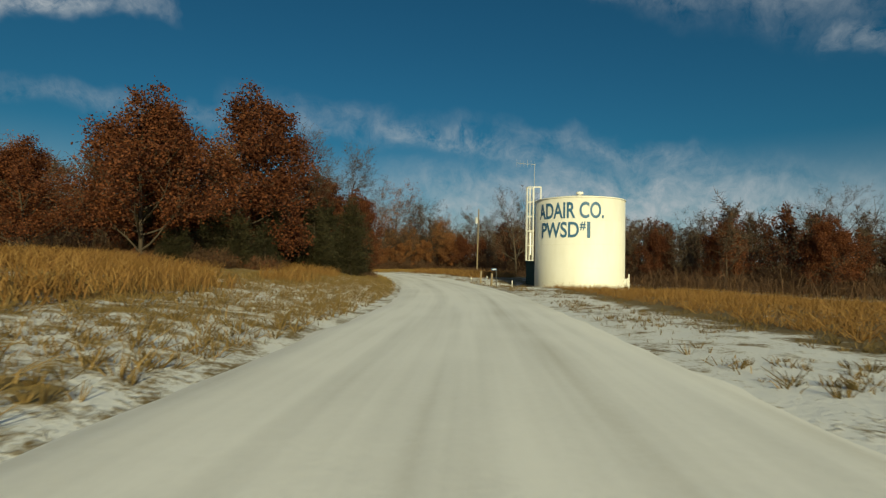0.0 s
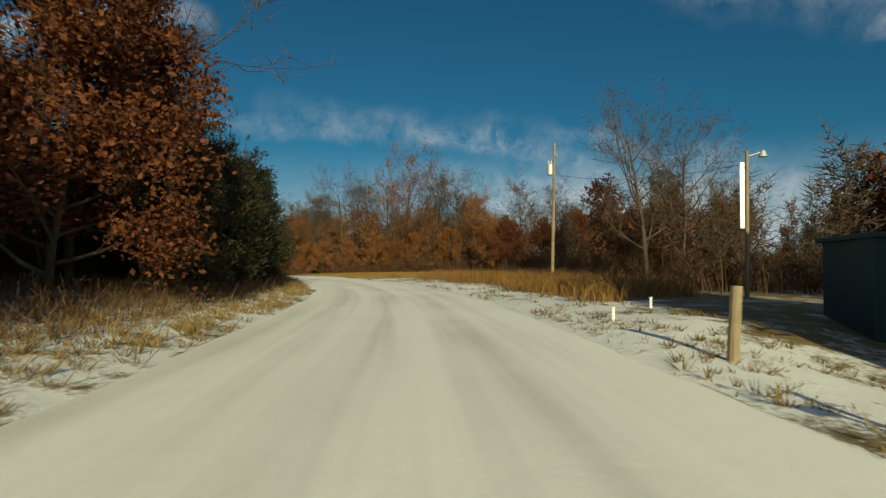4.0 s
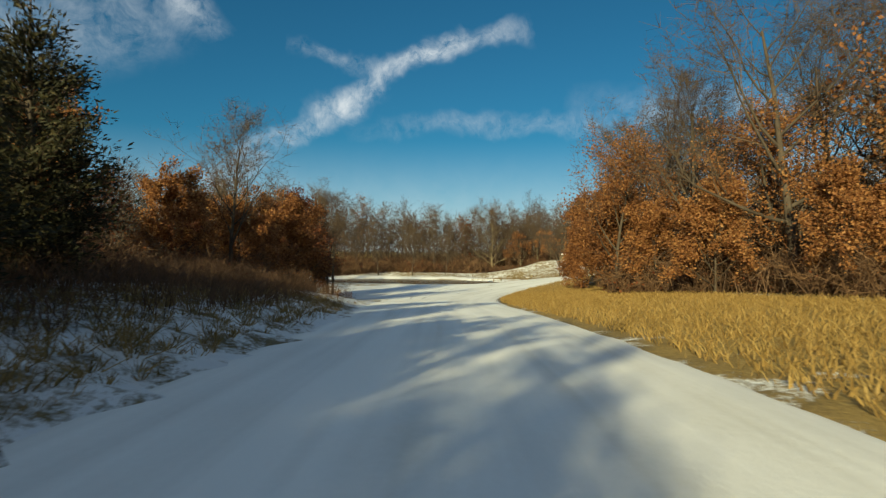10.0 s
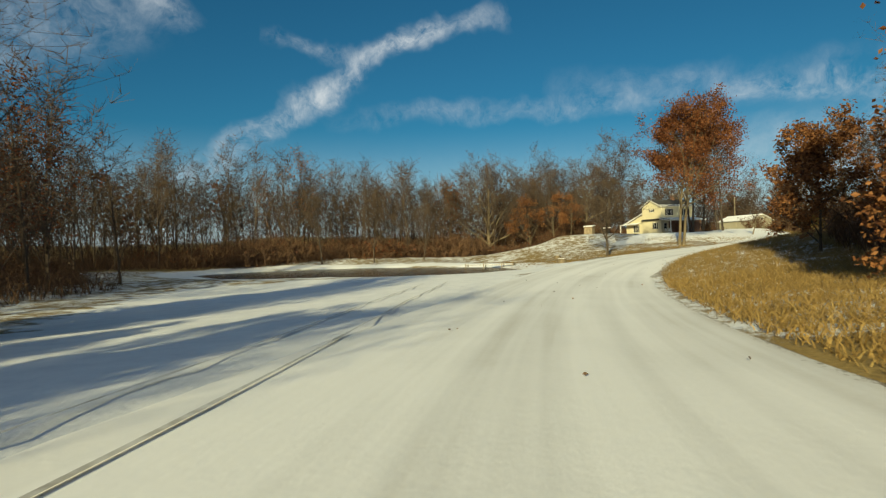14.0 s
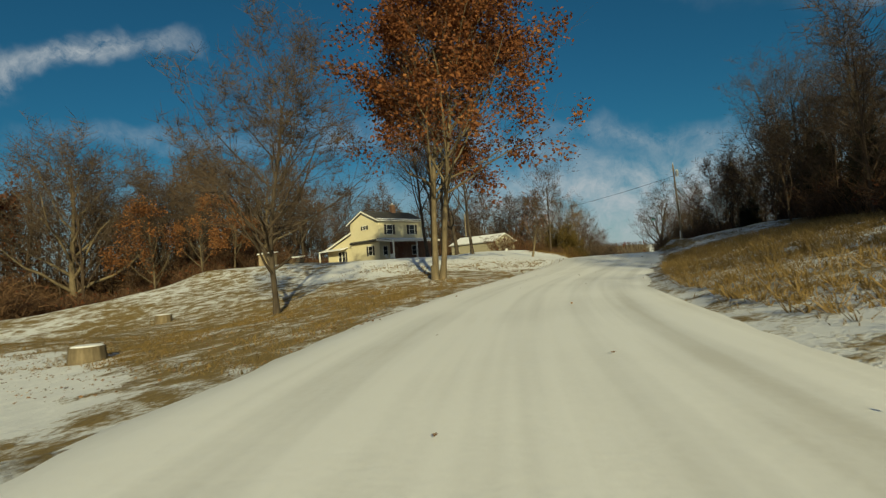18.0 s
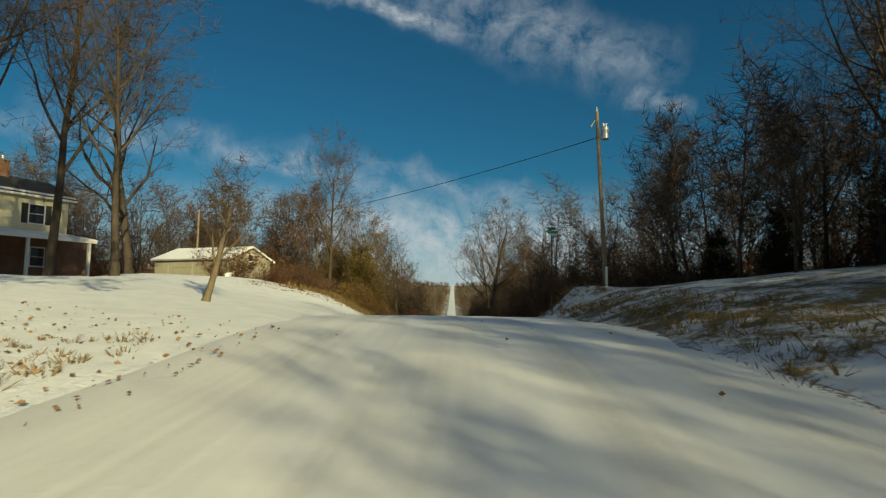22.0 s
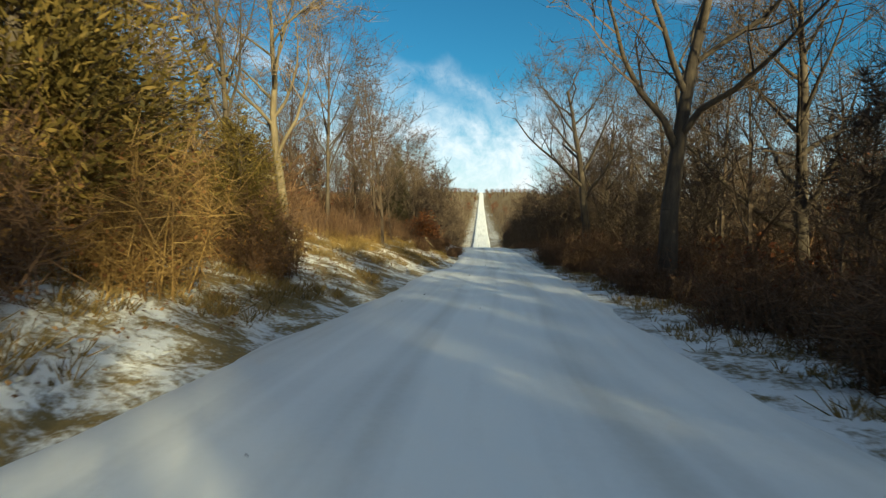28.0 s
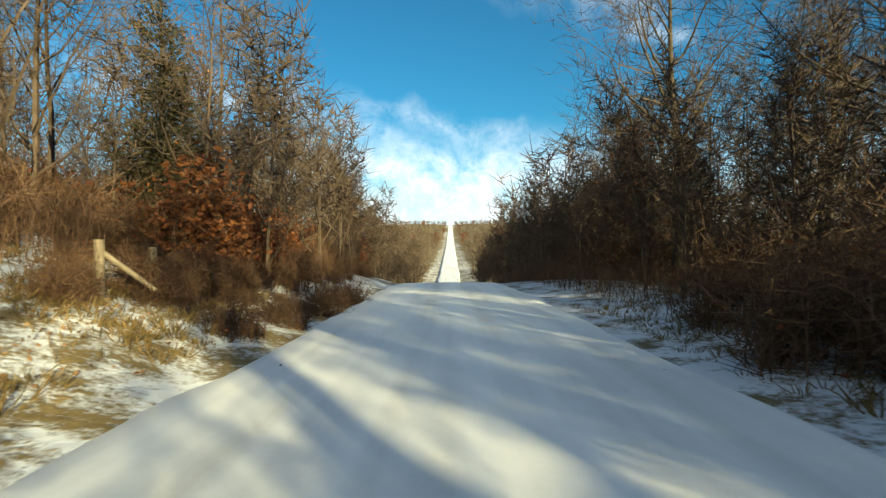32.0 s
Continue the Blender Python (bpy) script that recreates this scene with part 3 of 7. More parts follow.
def flakes(rng, at, size, flat=0.0, long=1.6):
    """Small bent leaves at the given points, turned at random."""
    k = len(at)
    d = rng.normal(size=(k, 3))
    d[:, 2] *= 1 - flat
    d /= np.linalg.norm(d, axis=1)[:, None]
    e = np.cross(d, rng.normal(size=(k, 3)))
    e /= np.linalg.norm(e, axis=1)[:, None]
    s = size * rng.uniform(0.6, 1.4, k)[:, None]
    v = np.stack([at - d * s * long * 0.5, at + e * s * 0.5, at + d * s * long * 0.5 + np.cross(d, e) * s * 0.25, at - e * s * 0.5], axis=1)
    return v.reshape(-1, 3), np.arange(4 * k).reshape(-1, 4)


def blades(rng, x, y, z, tall, wide, lean=0.35):
    """Upright blades or stems: bent strips of two quads."""
    k = len(x)
    a = rng.uniform(0, 2 * np.pi, k)
    b = rng.uniform(0, 2 * np.pi, k)
    side_v = np.stack([np.cos(a), np.sin(a), np.zeros(k)], 1) * (wide * 0.5)[:, None]
    out = np.stack([np.cos(b), np.sin(b), np.zeros(k)], 1) * (tall * lean * rng.uniform(0.2, 1.2, k))[:, None]
    foot = np.stack([x, y, z - 0.03], 1)
    up = np.array([[0, 0, 1.0]])
    mid = foot + up * (tall * 0.55)[:, None] + out * 0.35
    tip = foot + up * (tall * rng.uniform(0.85, 1.0, k))[:, None] + out
    v = np.stack([foot - side_v, foot + side_v, mid + side_v * 0.8, mid - side_v * 0.8, tip + side_v * 0.15, tip - side_v * 0.15], 1)
    q = np.array([[0, 1, 2, 3], [3, 2, 4, 5]])[None] + (np.arange(k) * 6)[:, None, None]
    return v.reshape(-1, 3), q.reshape(-1, 4)


# ---- ground, road, pond ----
def spread(core, ends, widen=1.22):
    lo, hi = core[0], core[-1]
    step, left, right = 4.0, [], []
    at = lo
    while at > ends[0]:
        at -= step
        left.append(at)
        step *= 1.22
    step, at = 2.5, hi
    while at < ends[1]:
        at += step
        right.append(at)
        step *= widen
    return np.array(left[::-1] + list(core) + right)


GX = spread(np.arange(-176, 71, 1.6), (-3200, 3200), 1.07)
GY = spread(np.arange(-50, 460, 1.6), (-1500, 3600), 1.05)
gx, gy = np.meshgrid(GX, GY)
gx, gy = gx.ravel(), gy.ravel()
gu, gd, gz = beside(gx, gy)
gh = ground_of(gx, gy, gu, gd, gz)
rough = np.array([noise.noise((a * 0.55, b * 0.55, 0.0)) if abs(c) < 60 else 0.0 for a, b, c in zip(gx, gy, gd)])
gh = gh + rough * 0.10 * ease(4.4, 8, np.abs(gd)) * (np.abs(gd) < 60)


def within(x, y, poly):
    inside = np.zeros(len(x), bool)
    j = len(poly) - 1
    for i in range(len(poly)):
        (xi, yi), (xj, yj) = poly[i], poly[j]
        inside ^= ((yi > y) != (yj > y)) & (x < (xj - xi) * (y - yi) / (yj - yi + 1e-9) + xi)
        j = i
    return inside


GOLD_FIELD = [(-11.5, 112), (-19.2, 125.5), (-29.2, 139.5), (-40.2, 152.5), (-50.2, 165.5), (-58.8, 182), (-62.4, 196), (-52, 207), (-44, 184), (-36, 166), (-22, 152), (-8, 142), (2, 130), (4, 112)]
OPEN_SNOW = [(-50, 158.5), (-56, 168), (-64, 184), (-72, 202), (-74, 222), (-82, 240), (-86, 232), (-84, 214), (-92, 206), (-100, 196), (-90, 186), (-74, 174), (-62, 164), (-55, 161)]
WEST_GRASS = [(-2, -20), (-3, 20), (-2.5, 45), (-6, 62), (-12, 66), (-22, 56), (-30, 40), (-40, 0), (-30, -30)]
SOUTH_YARD = [(-74, 232), (-72, 250), (-82, 262), (-100, 264), (-106, 252), (-90, 244)]


def cover_of(x, y, u, d):
    far = np.abs(d)
    snow = np.where(far < 9, 0.47, 0.33)
    gold = np.full(len(x), 0.25)
    g = within(x, y, GOLD_FIELD)
    w = within(x, y, WEST_GRASS)
    snow, gold = np.where(g, 0.12, snow), np.where(g, 1.0, gold)
    snow, gold = np.where(w, np.where(far < 10, 0.45, 0.3), snow), np.where(w, 0.85, gold)
    snow = np.where(within(x, y, OPEN_SNOW), 0.95, snow)
    right = d > 0
    verge = (u < 4.5) & right & (far < 22)
    snow = np.where(verge, np.where(far < 8.5, np.where(u > 2.6, 0.44, 0.54), 0.22), snow)
    snow = np.where((u > 4.5) & (u < 9) & right & (far < 8), 0.56, snow)
    snow = np.where((u > 4.5) & (u < 13.1) & ~right & (far < 14), 0.5, snow)
    bank = (u > 14.8) & (u < 23.3) & right
    snow, gold = np.where(bank, np.where(far < 13, 0.47, 0.3), snow), np.where(bank, 0.5, gold)
    snow = np.where((u >= 23.3) & (u < 25.5) & right & (far < 16), 0.43, snow)
    yard = (u > 15) & (u < 26.5) & ~right & ~within(x, y, OPEN_SNOW)
    snow, gold = np.where(yard, 0.42, snow), np.where(yard, 0.5, gold)
    s = within(x, y, SOUTH_YARD)
    snow, gold = np.where(s, 0.36, snow), np.where(s, 0.55, gold)
    snow = np.where((u > 22.3) & (u < 27.3) & ~right & (far < 26), 0.78, snow)
    late = u > 27.3
    snow, gold = np.where(late & ~right & (far < 12), 0.43, snow), np.where(late & ~right, 0.4, gold)
    snow = np.where((u > 40) & (far < 14), 0.4, snow)
    gold = np.where(u > 40, 0.15, gold)
    snow = np.where((u > 40) & (far > 9), 0.12, snow)
    snow = np.where((far > 75) & (u > -5), 0.1, snow)
    e = np.hypot((x - POND[0]) / POND[2], (y - POND[1]) / POND[3])
    snow = np.where((e > 1.0) & (e < 1.25), 0.8, snow)
    return snow, gold


nx, ny = len(GX), len(GY)
cells = (np.arange(ny - 1)[:, None] * nx + np.arange(nx - 1)[None]).ravel()
ground_me = quad_mesh("ground", np.stack([gx, gy, gh], 1), np.stack([cells, cells + 1, cells + 1 + nx, cells + nx], 1), GROUND, True)
snow_v, gold_v = cover_of(gx, gy, gu, gd)
for key, values in (("snow", snow_v), ("gold", gold_v)):
    ground_me.attributes.new(key, "FLOAT", "POINT").data.foreach_set("value", values.astype(np.float32))
tagged(new("ground", ground_me), "winter ground with thin patchy snow over dry grass", "ground", kind="structure")


def road_sheet():
    half = np.interp(LINE[:, 0], [-14, 3, 5.5, 8, 11.5, 13.5, 16, 20, 24, 26.5, 32, 44, 60], [3.9, 4.0, 4.6, 4.5, 4.4, 5.0, 4.6, 4.6, 5.2, 3.7, 3.6, 3.0, 3.6])
    f = np.linspace(-1, 1, 15)
    right = np.stack([TANGENT[:, 1], -TANGENT[:, 0]], 1)
    jag = np.array([[noise.noise((p[1] * 0.4, p[2] * 0.4, s)) * 0.45 for s in (0.0, 9.0)] for p in LINE])
    across = half[:, None] * f[None]
    across[:, 0] += jag[:, 0]
    across[:, -1] += jag[:, 1]
    xy = LINE[:, None, 1:3] + right[:, None, :] * across[..., None]
    crown = 0.05 * (1 - f**2)[None] + 0.012 * np.cos(across * 4.2)
    z = LINE[:, 3][:, None] + crown + 0.015
    z[:, [0, -1]] = LINE[:, 3][:, None] - 0.16
    v = np.concatenate([xy, z[..., None]], 2)
    k, w = v.shape[:2]
    c = (np.arange(k - 1)[:, None] * w + np.arange(w - 1)[None]).ravel()
    me = quad_mesh("road", v, np.stack([c, c + 1, c + 1 + w, c + w], 1), ROAD, True)
    soft_edge = ((LINE[:, 0] > 11.8) & (LINE[:, 0] < 26))[:, None]
    lane = np.where(soft_edge, np.maximum(across, -2.5 + across * 0.3), across)
    me.attributes.new("across", "FLOAT", "POINT").data.foreach_set("value", lane.ravel().astype(np.float32))
    gone = np.concatenate([[0], np.cumsum(np.hypot(*np.diff(LINE[:, 1:3], axis=0).T))])
    me.attributes.new("along", "FLOAT", "POINT").data.foreach_set("value", np.repeat(gone, w).astype(np.float32))
    tagged(new("road", me), "narrow rural road under packed snow with faint wheel tracks", "road", kind="structure")


road_sheet()


def pond():
    bm = bmesh.new()
    px, py, pa, pb, pz = POND
    vs = []
    for i in range(72):
        a = i / 72 * 2 * math.pi
        k = 1.10
        vs.append(bm.verts.new((px + pa * k * math.cos(a), py + pb * k * math.sin(a), pz)))
    bm.faces.new(vs)
    me = bpy.data.meshes.new("water")
    bm.to_mesh(me)
    bm.free()
    me.materials.append(ICE)
    tagged(new("water", me), "small farm pond with dark thin ice", "pond", kind="structure")


pond()


# ---- trees ----
def grow(rng, height, girth, fork=0.3, spread_deg=50, limbs=13, levels=3, droop=0.0, lean=0.0, crook=0.12, slim=1.0):
    """The limbs of a broadleaf tree: starts, ends, radii and level of every piece, and where its twigs end."""
    seg, tips = [], []

    def shoot(p, way, length, r, level, parts):
        pts, w = [np.array(p)], np.array(way)
        for i in range(parts):
            w = w + rng.normal(size=3) * crook * (1.0 if level else 0.35)
            w[2] += (0.10 if level and droop == 0 else -droop * 0.12 if level > 1 else 0.02)
            w /= np.linalg.norm(w)
            pts.append(pts[-1] + w * length / parts)
            ra, rb = r * (1 - i / parts * 0.75), r * (1 - (i + 1) / parts * 0.75)
            seg.append((pts[-2], pts[-1], ra, rb, level))
        return pts

    def branch(pts, r, length, level):
        if level > levels:
            for p in pts[1:]:
                tips.append(p)
            return
        count = {1: limbs, 2: 5, 3: 4, 4: 3}[level]
        lo = fork if level == 1 else 0.25
        for c in range(count):
            f = lo + (1 - lo) * (c + rng.uniform(0.1, 0.9)) / count
            i = min(int(f * (len(pts) - 1)), len(pts) - 2)
            t = f * (len(pts) - 1) - i
            p = pts[i] * (1 - t) + pts[i + 1] * t
            w = pts[i + 1] - pts[i]
            w /= np.linalg.norm(w)
            az = rng.uniform(0, 2 * np.pi) if level > 1 else c * 2.4 + rng.uniform(-0.5, 0.5)
            ref = np.array([1.0, 0, 0]) if abs(w[2]) > 0.8 else np.array([0, 0, 1.0])
            a = np.cross(w, ref)
            a /= np.linalg.norm(a)
            b = np.cross(w, a)
            open_deg = spread_deg * (1.15 - 0.5 * f) if level == 1 else 45
            th = radians(open_deg * rng.uniform(0.75, 1.2))
            d = w * math.cos(th) + (a * math.cos(az) + b * math.sin(az)) * math.sin(th)
            here = r * (1 - f * 0.75)
            rr = here * (0.55 if level == 1 else 0.6)
            ll = length * (0.62 - 0.32 * f if level == 1 else 0.5) * rng.uniform(0.7, 1.15)
            pp = shoot(p, d, ll, max(rr, 0.006), level, {1: 5, 2: 3, 3: 2, 4: 1}[level])
            branch(pp, rr, ll, level + 1)

    way = np.array([math.sin(lean), 0, math.cos(lean)])
    stem = shoot((0, 0, -0.3), way, height * 0.86, girth, 0, 8)
    branch(stem, girth, height * 0.9 * slim, 1)
    foot = np.array((0, 0, -0.3))
    seg.append((foot - way * 0.05, foot + way * (height * 0.05 + 0.3), girth * 1.45, girth * 0.98, 0))
    return seg, np.array(tips)


def limb_mesh(name, seg, levels, sides, mat):
    s = [q for q in seg if q[4] in levels]
    v, q = prisms([a[0] for a in s], [a[1] for a in s], [a[2] for a in s], [a[3] for a in s], sides)
    return quad_mesh(name, v, q, mat, sides > 4)


def twig_sprays(rng, tips, length, r, each):
    at = np.repeat(tips, each, axis=0)
    d = rng.normal(size=at.shape)
    d[:, 2] = np.abs(d[:, 2]) * 0.8 + 0.1
    d /= np.linalg.norm(d, axis=1)[:, None]
    end = at + d * (length * rng.uniform(0.5, 1.3, len(at)))[:, None]
    return ribbons(rng, at, end, r)


def bare_tree(seed, height, girth, bark=BARK, fork=0.3, spread_deg=50, limbs=13, levels=3, each=3, label="", slim=1.0, thin=0.007, twig=TWIG, **more):
    rng = np.random.default_rng(seed)
    seg, tips = grow(rng, height, girth, fork, spread_deg, limbs, levels, slim=slim, **more)
    tree = new("bare_tree")
    child("trunk", limb_mesh("trunk", seg, (0, 1), 7, bark), tree)
    v1 = [q for q in seg if q[4] >= 2]
    pieces = [prisms([a[0] for a in v1], [a[1] for a in v1], [max(a[2], thin) for a in v1], [max(a[3], thin * 0.8) for a in v1], 3)]
    pieces.append(twig_sprays(rng, tips, height * 0.055, thin * 0.9, each))
    tagged(child("crown", quad_mesh("crown", *join(pieces), twig), tree), kind="stuff")
    return tagged(tree, label or "leafless tree with fine grey-brown twigs", "tree"), seg, tips


def oak(seed, height, girth, leaf=OAK_LEAF, dense=2.2, size=0.2, label="", name="oak_tree", limbs=16, fork=0.12, spread_deg=58, slim=1.0, bark=BARK, low=0.0, clear=0.0, lean=0.0, gaps=None, puff=0.028):
    rng = np.random.default_rng(seed)
    seg, tips = grow(rng, height, girth, fork, spread_deg, limbs, 3, slim=slim, lean=lean)
    tree = new(name)
    child("trunk", limb_mesh("trunk", seg, (0, 1), 7, bark), tree)
    fine = [q for q in seg if q[4] >= 2]
    pieces = [prisms([a[0] for a in fine], [a[1] for a in fine], [max(a[2], 0.008) for a in fine], [0.006] * len(fine), 3), twig_sprays(rng, tips, height * 0.05, 0.006, 2)]
    tagged(child("crown", quad_mesh("crown", *join(pieces), TWIG), tree), kind="stuff")
    keep = tips[(tips[:, 2] > height * low) & (rng.uniform(size=len(tips)) > clear)]
    if gaps is not None:
        full = np.array([noise.noise((p[0] * 0.33 + seed, p[1] * 0.33, p[2] * 0.4)) for p in keep])
        keep = keep[full > gaps]
    at = np.repeat(keep, int(dense * 9), axis=0)
    at = at + rng.normal(size=at.shape) * height * puff
    tagged(child("foliage", quad_mesh("foliage", *flakes(rng, at, size * 0.72, 0.3), leaf), tree), kind="stuff")
    return tagged(tree, label or "oak holding dry orange-brown leaves", "tree")


def cedar(seed, height, wide, sprays=27000, label="", needle=NEEDLE):
    rng = np.random.default_rng(seed)
    tree = new("cedar_tree")
    n = 9
    zs = np.linspace(-0.2, height * 0.97, n)
    wob = np.cumsum(rng.normal(size=(n, 2)) * 0.05, axis=0)
    pts = np.column_stack([wob, zs])
    r = np.linspace(height * 0.02, 0.015, n)
    v, q = prisms(pts[:-1], pts[1:], r[:-1], r[1:], 8)
    child("trunk", quad_mesh("trunk", v, q, BARK, True), tree)
    count = 230
    f = np.sqrt(rng.uniform(0.0, 1.0, count)) * 0.0 + (1 - np.sqrt(rng.uniform(0, 1, count)))
    f = 0.03 + 0.95 * f
    reach = wide * 0.5 * (1 - f) ** 0.75 * rng.uniform(0.55, 1.15, count) * (0.55 + 0.45 * np.minimum(1, f / 0.12)) + 0.15
    az = rng.uniform(0, 2 * np.pi, count)
    start = np.column_stack([np.interp(f, np.linspace(0, 1, n), pts[:, 0]), np.interp(f, np.linspace(0, 1, n), pts[:, 1]), f * height])
    out = np.column_stack([np.cos(az), np.sin(az), rng.uniform(0.05, 0.55, count) + f * 0.5])
    end = start + out * reach[:, None]
    v, q = prisms(start, end, np.full(count, 0.025), np.full(count, 0.008), 3)
    tagged(child("branchwork", quad_mesh("branchwork", v, q, TWIG), tree), kind="stuff")
    which = rng.choice(count, sprays, p=(reach + 0.3) / (reach + 0.3).sum())
    t = rng.uniform(0.18, 1.05, sprays) ** 0.8
    at = start[which] + out[which] * (reach[which] * t)[:, None] + rng.normal(size=(sprays, 3)) * (0.10 + 0.12 * reach[which] * 0.5)[:, None]
    d = out[which] + rng.normal(size=(sprays, 3)) * 0.55
    d /= np.linalg.norm(d, axis=1)[:, None]
    e = np.cross(d, rng.normal(size=(sprays, 3)))
    e /= np.linalg.norm(e, axis=1)[:, None]
    ln = rng.uniform(0.10, 0.31, sprays)[:, None] * (height / 11) ** 0.5
    wd = ln * 0.27
    v = np.stack([at - d * ln * 0.4, at + e * wd * 0.5, at + d * ln * 0.6, at - e * wd * 0.5], 1)
    tagged(child("foliage", quad_mesh("foliage", v, np.arange(4 * sprays).reshape(-1, 4), needle), tree), kind="stuff")
    return tagged(tree, label or "dark green red-cedar with ragged outline", "tree")


def shrub(seed, height, wide, stems=70, leaf=None, leaves=0, label=""):
    rng = np.random.default_rng(seed)
    bush = new("shrub")
    az = rng.uniform(0, 2 * np.pi, stems)
    r = rng.uniform(0, 0.15, stems) * wide
    p0 = np.column_stack([np.cos(az) * r, np.sin(az) * r, np.full(stems, -0.1)])
    out = rng.uniform(0.1, 0.5, stems) * wide
    hh = height * rng.uniform(0.55, 1.0, stems)
    p1 = p0 + np.column_stack([np.cos(az) * out * 0.5, np.sin(az) * out * 0.5, hh * 0.6])
    p2 = p1 + np.column_stack([np.cos(az + rng.normal(size=stems) * 0.5) * out * 0.5, np.sin(az) * out * 0.5, hh * 0.4])
    pieces = [prisms(p0, p1, np.full(stems, 0.02), np.full(stems, 0.011), 4), prisms(p1, p2, np.full(stems, 0.011), np.full(stems, 0.005), 3)]
    tips = np.concatenate([p1, p2, (p1 + p2) / 2])
    pieces.append(twig_sprays(rng, tips, height * 0.2, 0.006, 9))
    tagged(child("stemwork", quad_mesh("stemwork", *join(pieces), STEM), bush), kind="stuff")
    if leaf:
        at = tips[rng.integers(0, len(tips), leaves)] + rng.normal(size=(leaves, 3)) * height * 0.09
        tagged(child("foliage", quad_mesh("foliage", *flakes(rng, at, 0.13, 0.2), leaf), bush), kind="stuff")
    return tagged(bush, label or "leafless brown roadside shrub", "shrub")


def brush(seed, height, wide, stems, twigs, thin, mat, leaf=None, leaves=0, label="", size=0.1):
    """A tangled bush, twiggy from the ground up."""
    rng = np.random.default_rng(seed)
    bush = new("shrub")
    a, r = rng.uniform(0, 2 * np.pi, stems), np.sqrt(rng.uniform(0, 1, stems)) * wide * 0.36
    p0 = np.column_stack([np.cos(a) * r, np.sin(a) * r, np.full(stems, -0.25)])
    b, out = rng.uniform(0, 2 * np.pi, stems), rng.uniform(0, 0.3, stems) * wide
    high = height * rng.uniform(0.4, 1.0, stems) * (1 - 0.45 * (r / (wide * 0.36)) ** 2)
    p1 = p0 + np.column_stack([np.cos(b) * out * 0.35, np.sin(b) * out * 0.35, high * 0.6])
    p2 = p1 + np.column_stack([np.cos(b) * out * 0.65, np.sin(b) * out * 0.65, high * 0.4])
    pieces = [prisms(p0, p1, np.full(stems, thin * 1.9), np.full(stems, thin * 1.3), 3), ribbons(rng, p1, p2, thin * 1.2)]
    k = rng.integers(0, stems, twigs)
    f = rng.uniform(0.08, 1.0, twigs)[:, None]
    on = np.where(f < 0.6, p0[k] + (p1[k] - p0[k]) * f / 0.6, p1[k] + (p2[k] - p1[k]) * (f - 0.6) / 0.4)
    d = rng.normal(size=(twigs, 3)) + (0, 0, 0.35)
    d /= np.linalg.norm(d, axis=1)[:, None]
    pieces.append(ribbons(rng, on, on + d * (height * rng.uniform(0.07, 0.26, twigs))[:, None], thin * 0.8))
    tagged(child("stemwork", quad_mesh("stemwork", *join(pieces), mat), bush), kind="stuff")
    if leaf:
        k = rng.integers(0, twigs, leaves)
        at = on[k] + d[k] * height * 0.12 + rng.normal(size=(leaves, 3)) * 0.08
        tagged(child("foliage", quad_mesh("foliage", *flakes(rng, at, size, 0.2), leaf), bush), kind="stuff")
    return tagged(bush, label or "tangled leafless brown shrub", "shrub")


HOME = pose(0, 0, -500)


def plant(kind, rows, group="", label=""):
    """Copies of a tree on the ground: x, y, scale and turn."""
    made = []
    for x, y, s, turn in rows:
        m = pose(x, y, float(ground(x, y)[0]) - 0.05, 0, 0, turn)
        ob = copy_thing(kind, m)
        ob.scale = (s, s, s)
        if group:
            tagged(ob, label, group=group)
        made.append(ob)
    return made


def remove(ob):
    for o in (*ob.children_recursive, ob):
        bpy.data.objects.remove(o)


FAN = bare_tree(23, 18, 0.46, BARK_PALE, fork=0.12, spread_deg=58, limbs=15, levels=4, each=4, label="broad leafless oak with a fan of heavy limbs", thin=0.02, twig=TWIG, slim=1.25, crook=0.15)[0]
BARE = [bare_tree(11, 15, 0.20, spread_deg=46, limbs=16, each=7, thin=0.01)[0], bare_tree(12, 17, 0.22, fork=0.36, spread_deg=42, limbs=14, each=7, thin=0.01)[0], bare_tree(13, 13, 0.15, fork=0.25, spread_deg=38, limbs=14, each=7, thin=0.01)[0],
        bare_tree(14, 16, 0.24, fork=0.2, spread_deg=60, limbs=15, each=7, thin=0.01)[0]]
WIDE = [bare_tree(21, 15, 0.34, BARK, fork=0.2, spread_deg=62, limbs=13, levels=4, each=3, thin=0.01, label="broad leafless oak with spreading limbs")[0],
        bare_tree(22, 17, 0.30, BARK, fork=0.24, spread_deg=66, limbs=14, levels=4, each=3, thin=0.01, label="tall leafless oak with heavy crooked limbs", crook=0.2)[0]]
OAKS = [oak(31, 16, 0.24), oak(32, 12, 0.18, RUST_LEAF, 3.2, label="oak holding dark rust-brown leaves down to its foot", limbs=26, fork=0.07, spread_deg=68, slim=0.86, gaps=-0.3), oak(33, 18, 0.26, dense=1.4, clear=0.35, label="tall oak with thinning orange leaves"), oak(34, 9, 0.12, dense=2.6, label="young oak full of orange leaves", slim=1.1)]
CEDARS = [cedar(41, 11, 5.6), cedar(42, 8, 4.4), cedar(43, 13, 6.6, 28000), cedar(44, 6, 3.6, 12000)]
SHRUBS = [shrub(51, 2.6, 3.0), shrub(52, 2.0, 2.6, 60, OAK_LEAF, 260, "brown shrub with a few dry leaves"), shrub(53, 3.4, 3.4, 80), shrub(54, 1.3, 1.8, 50)]

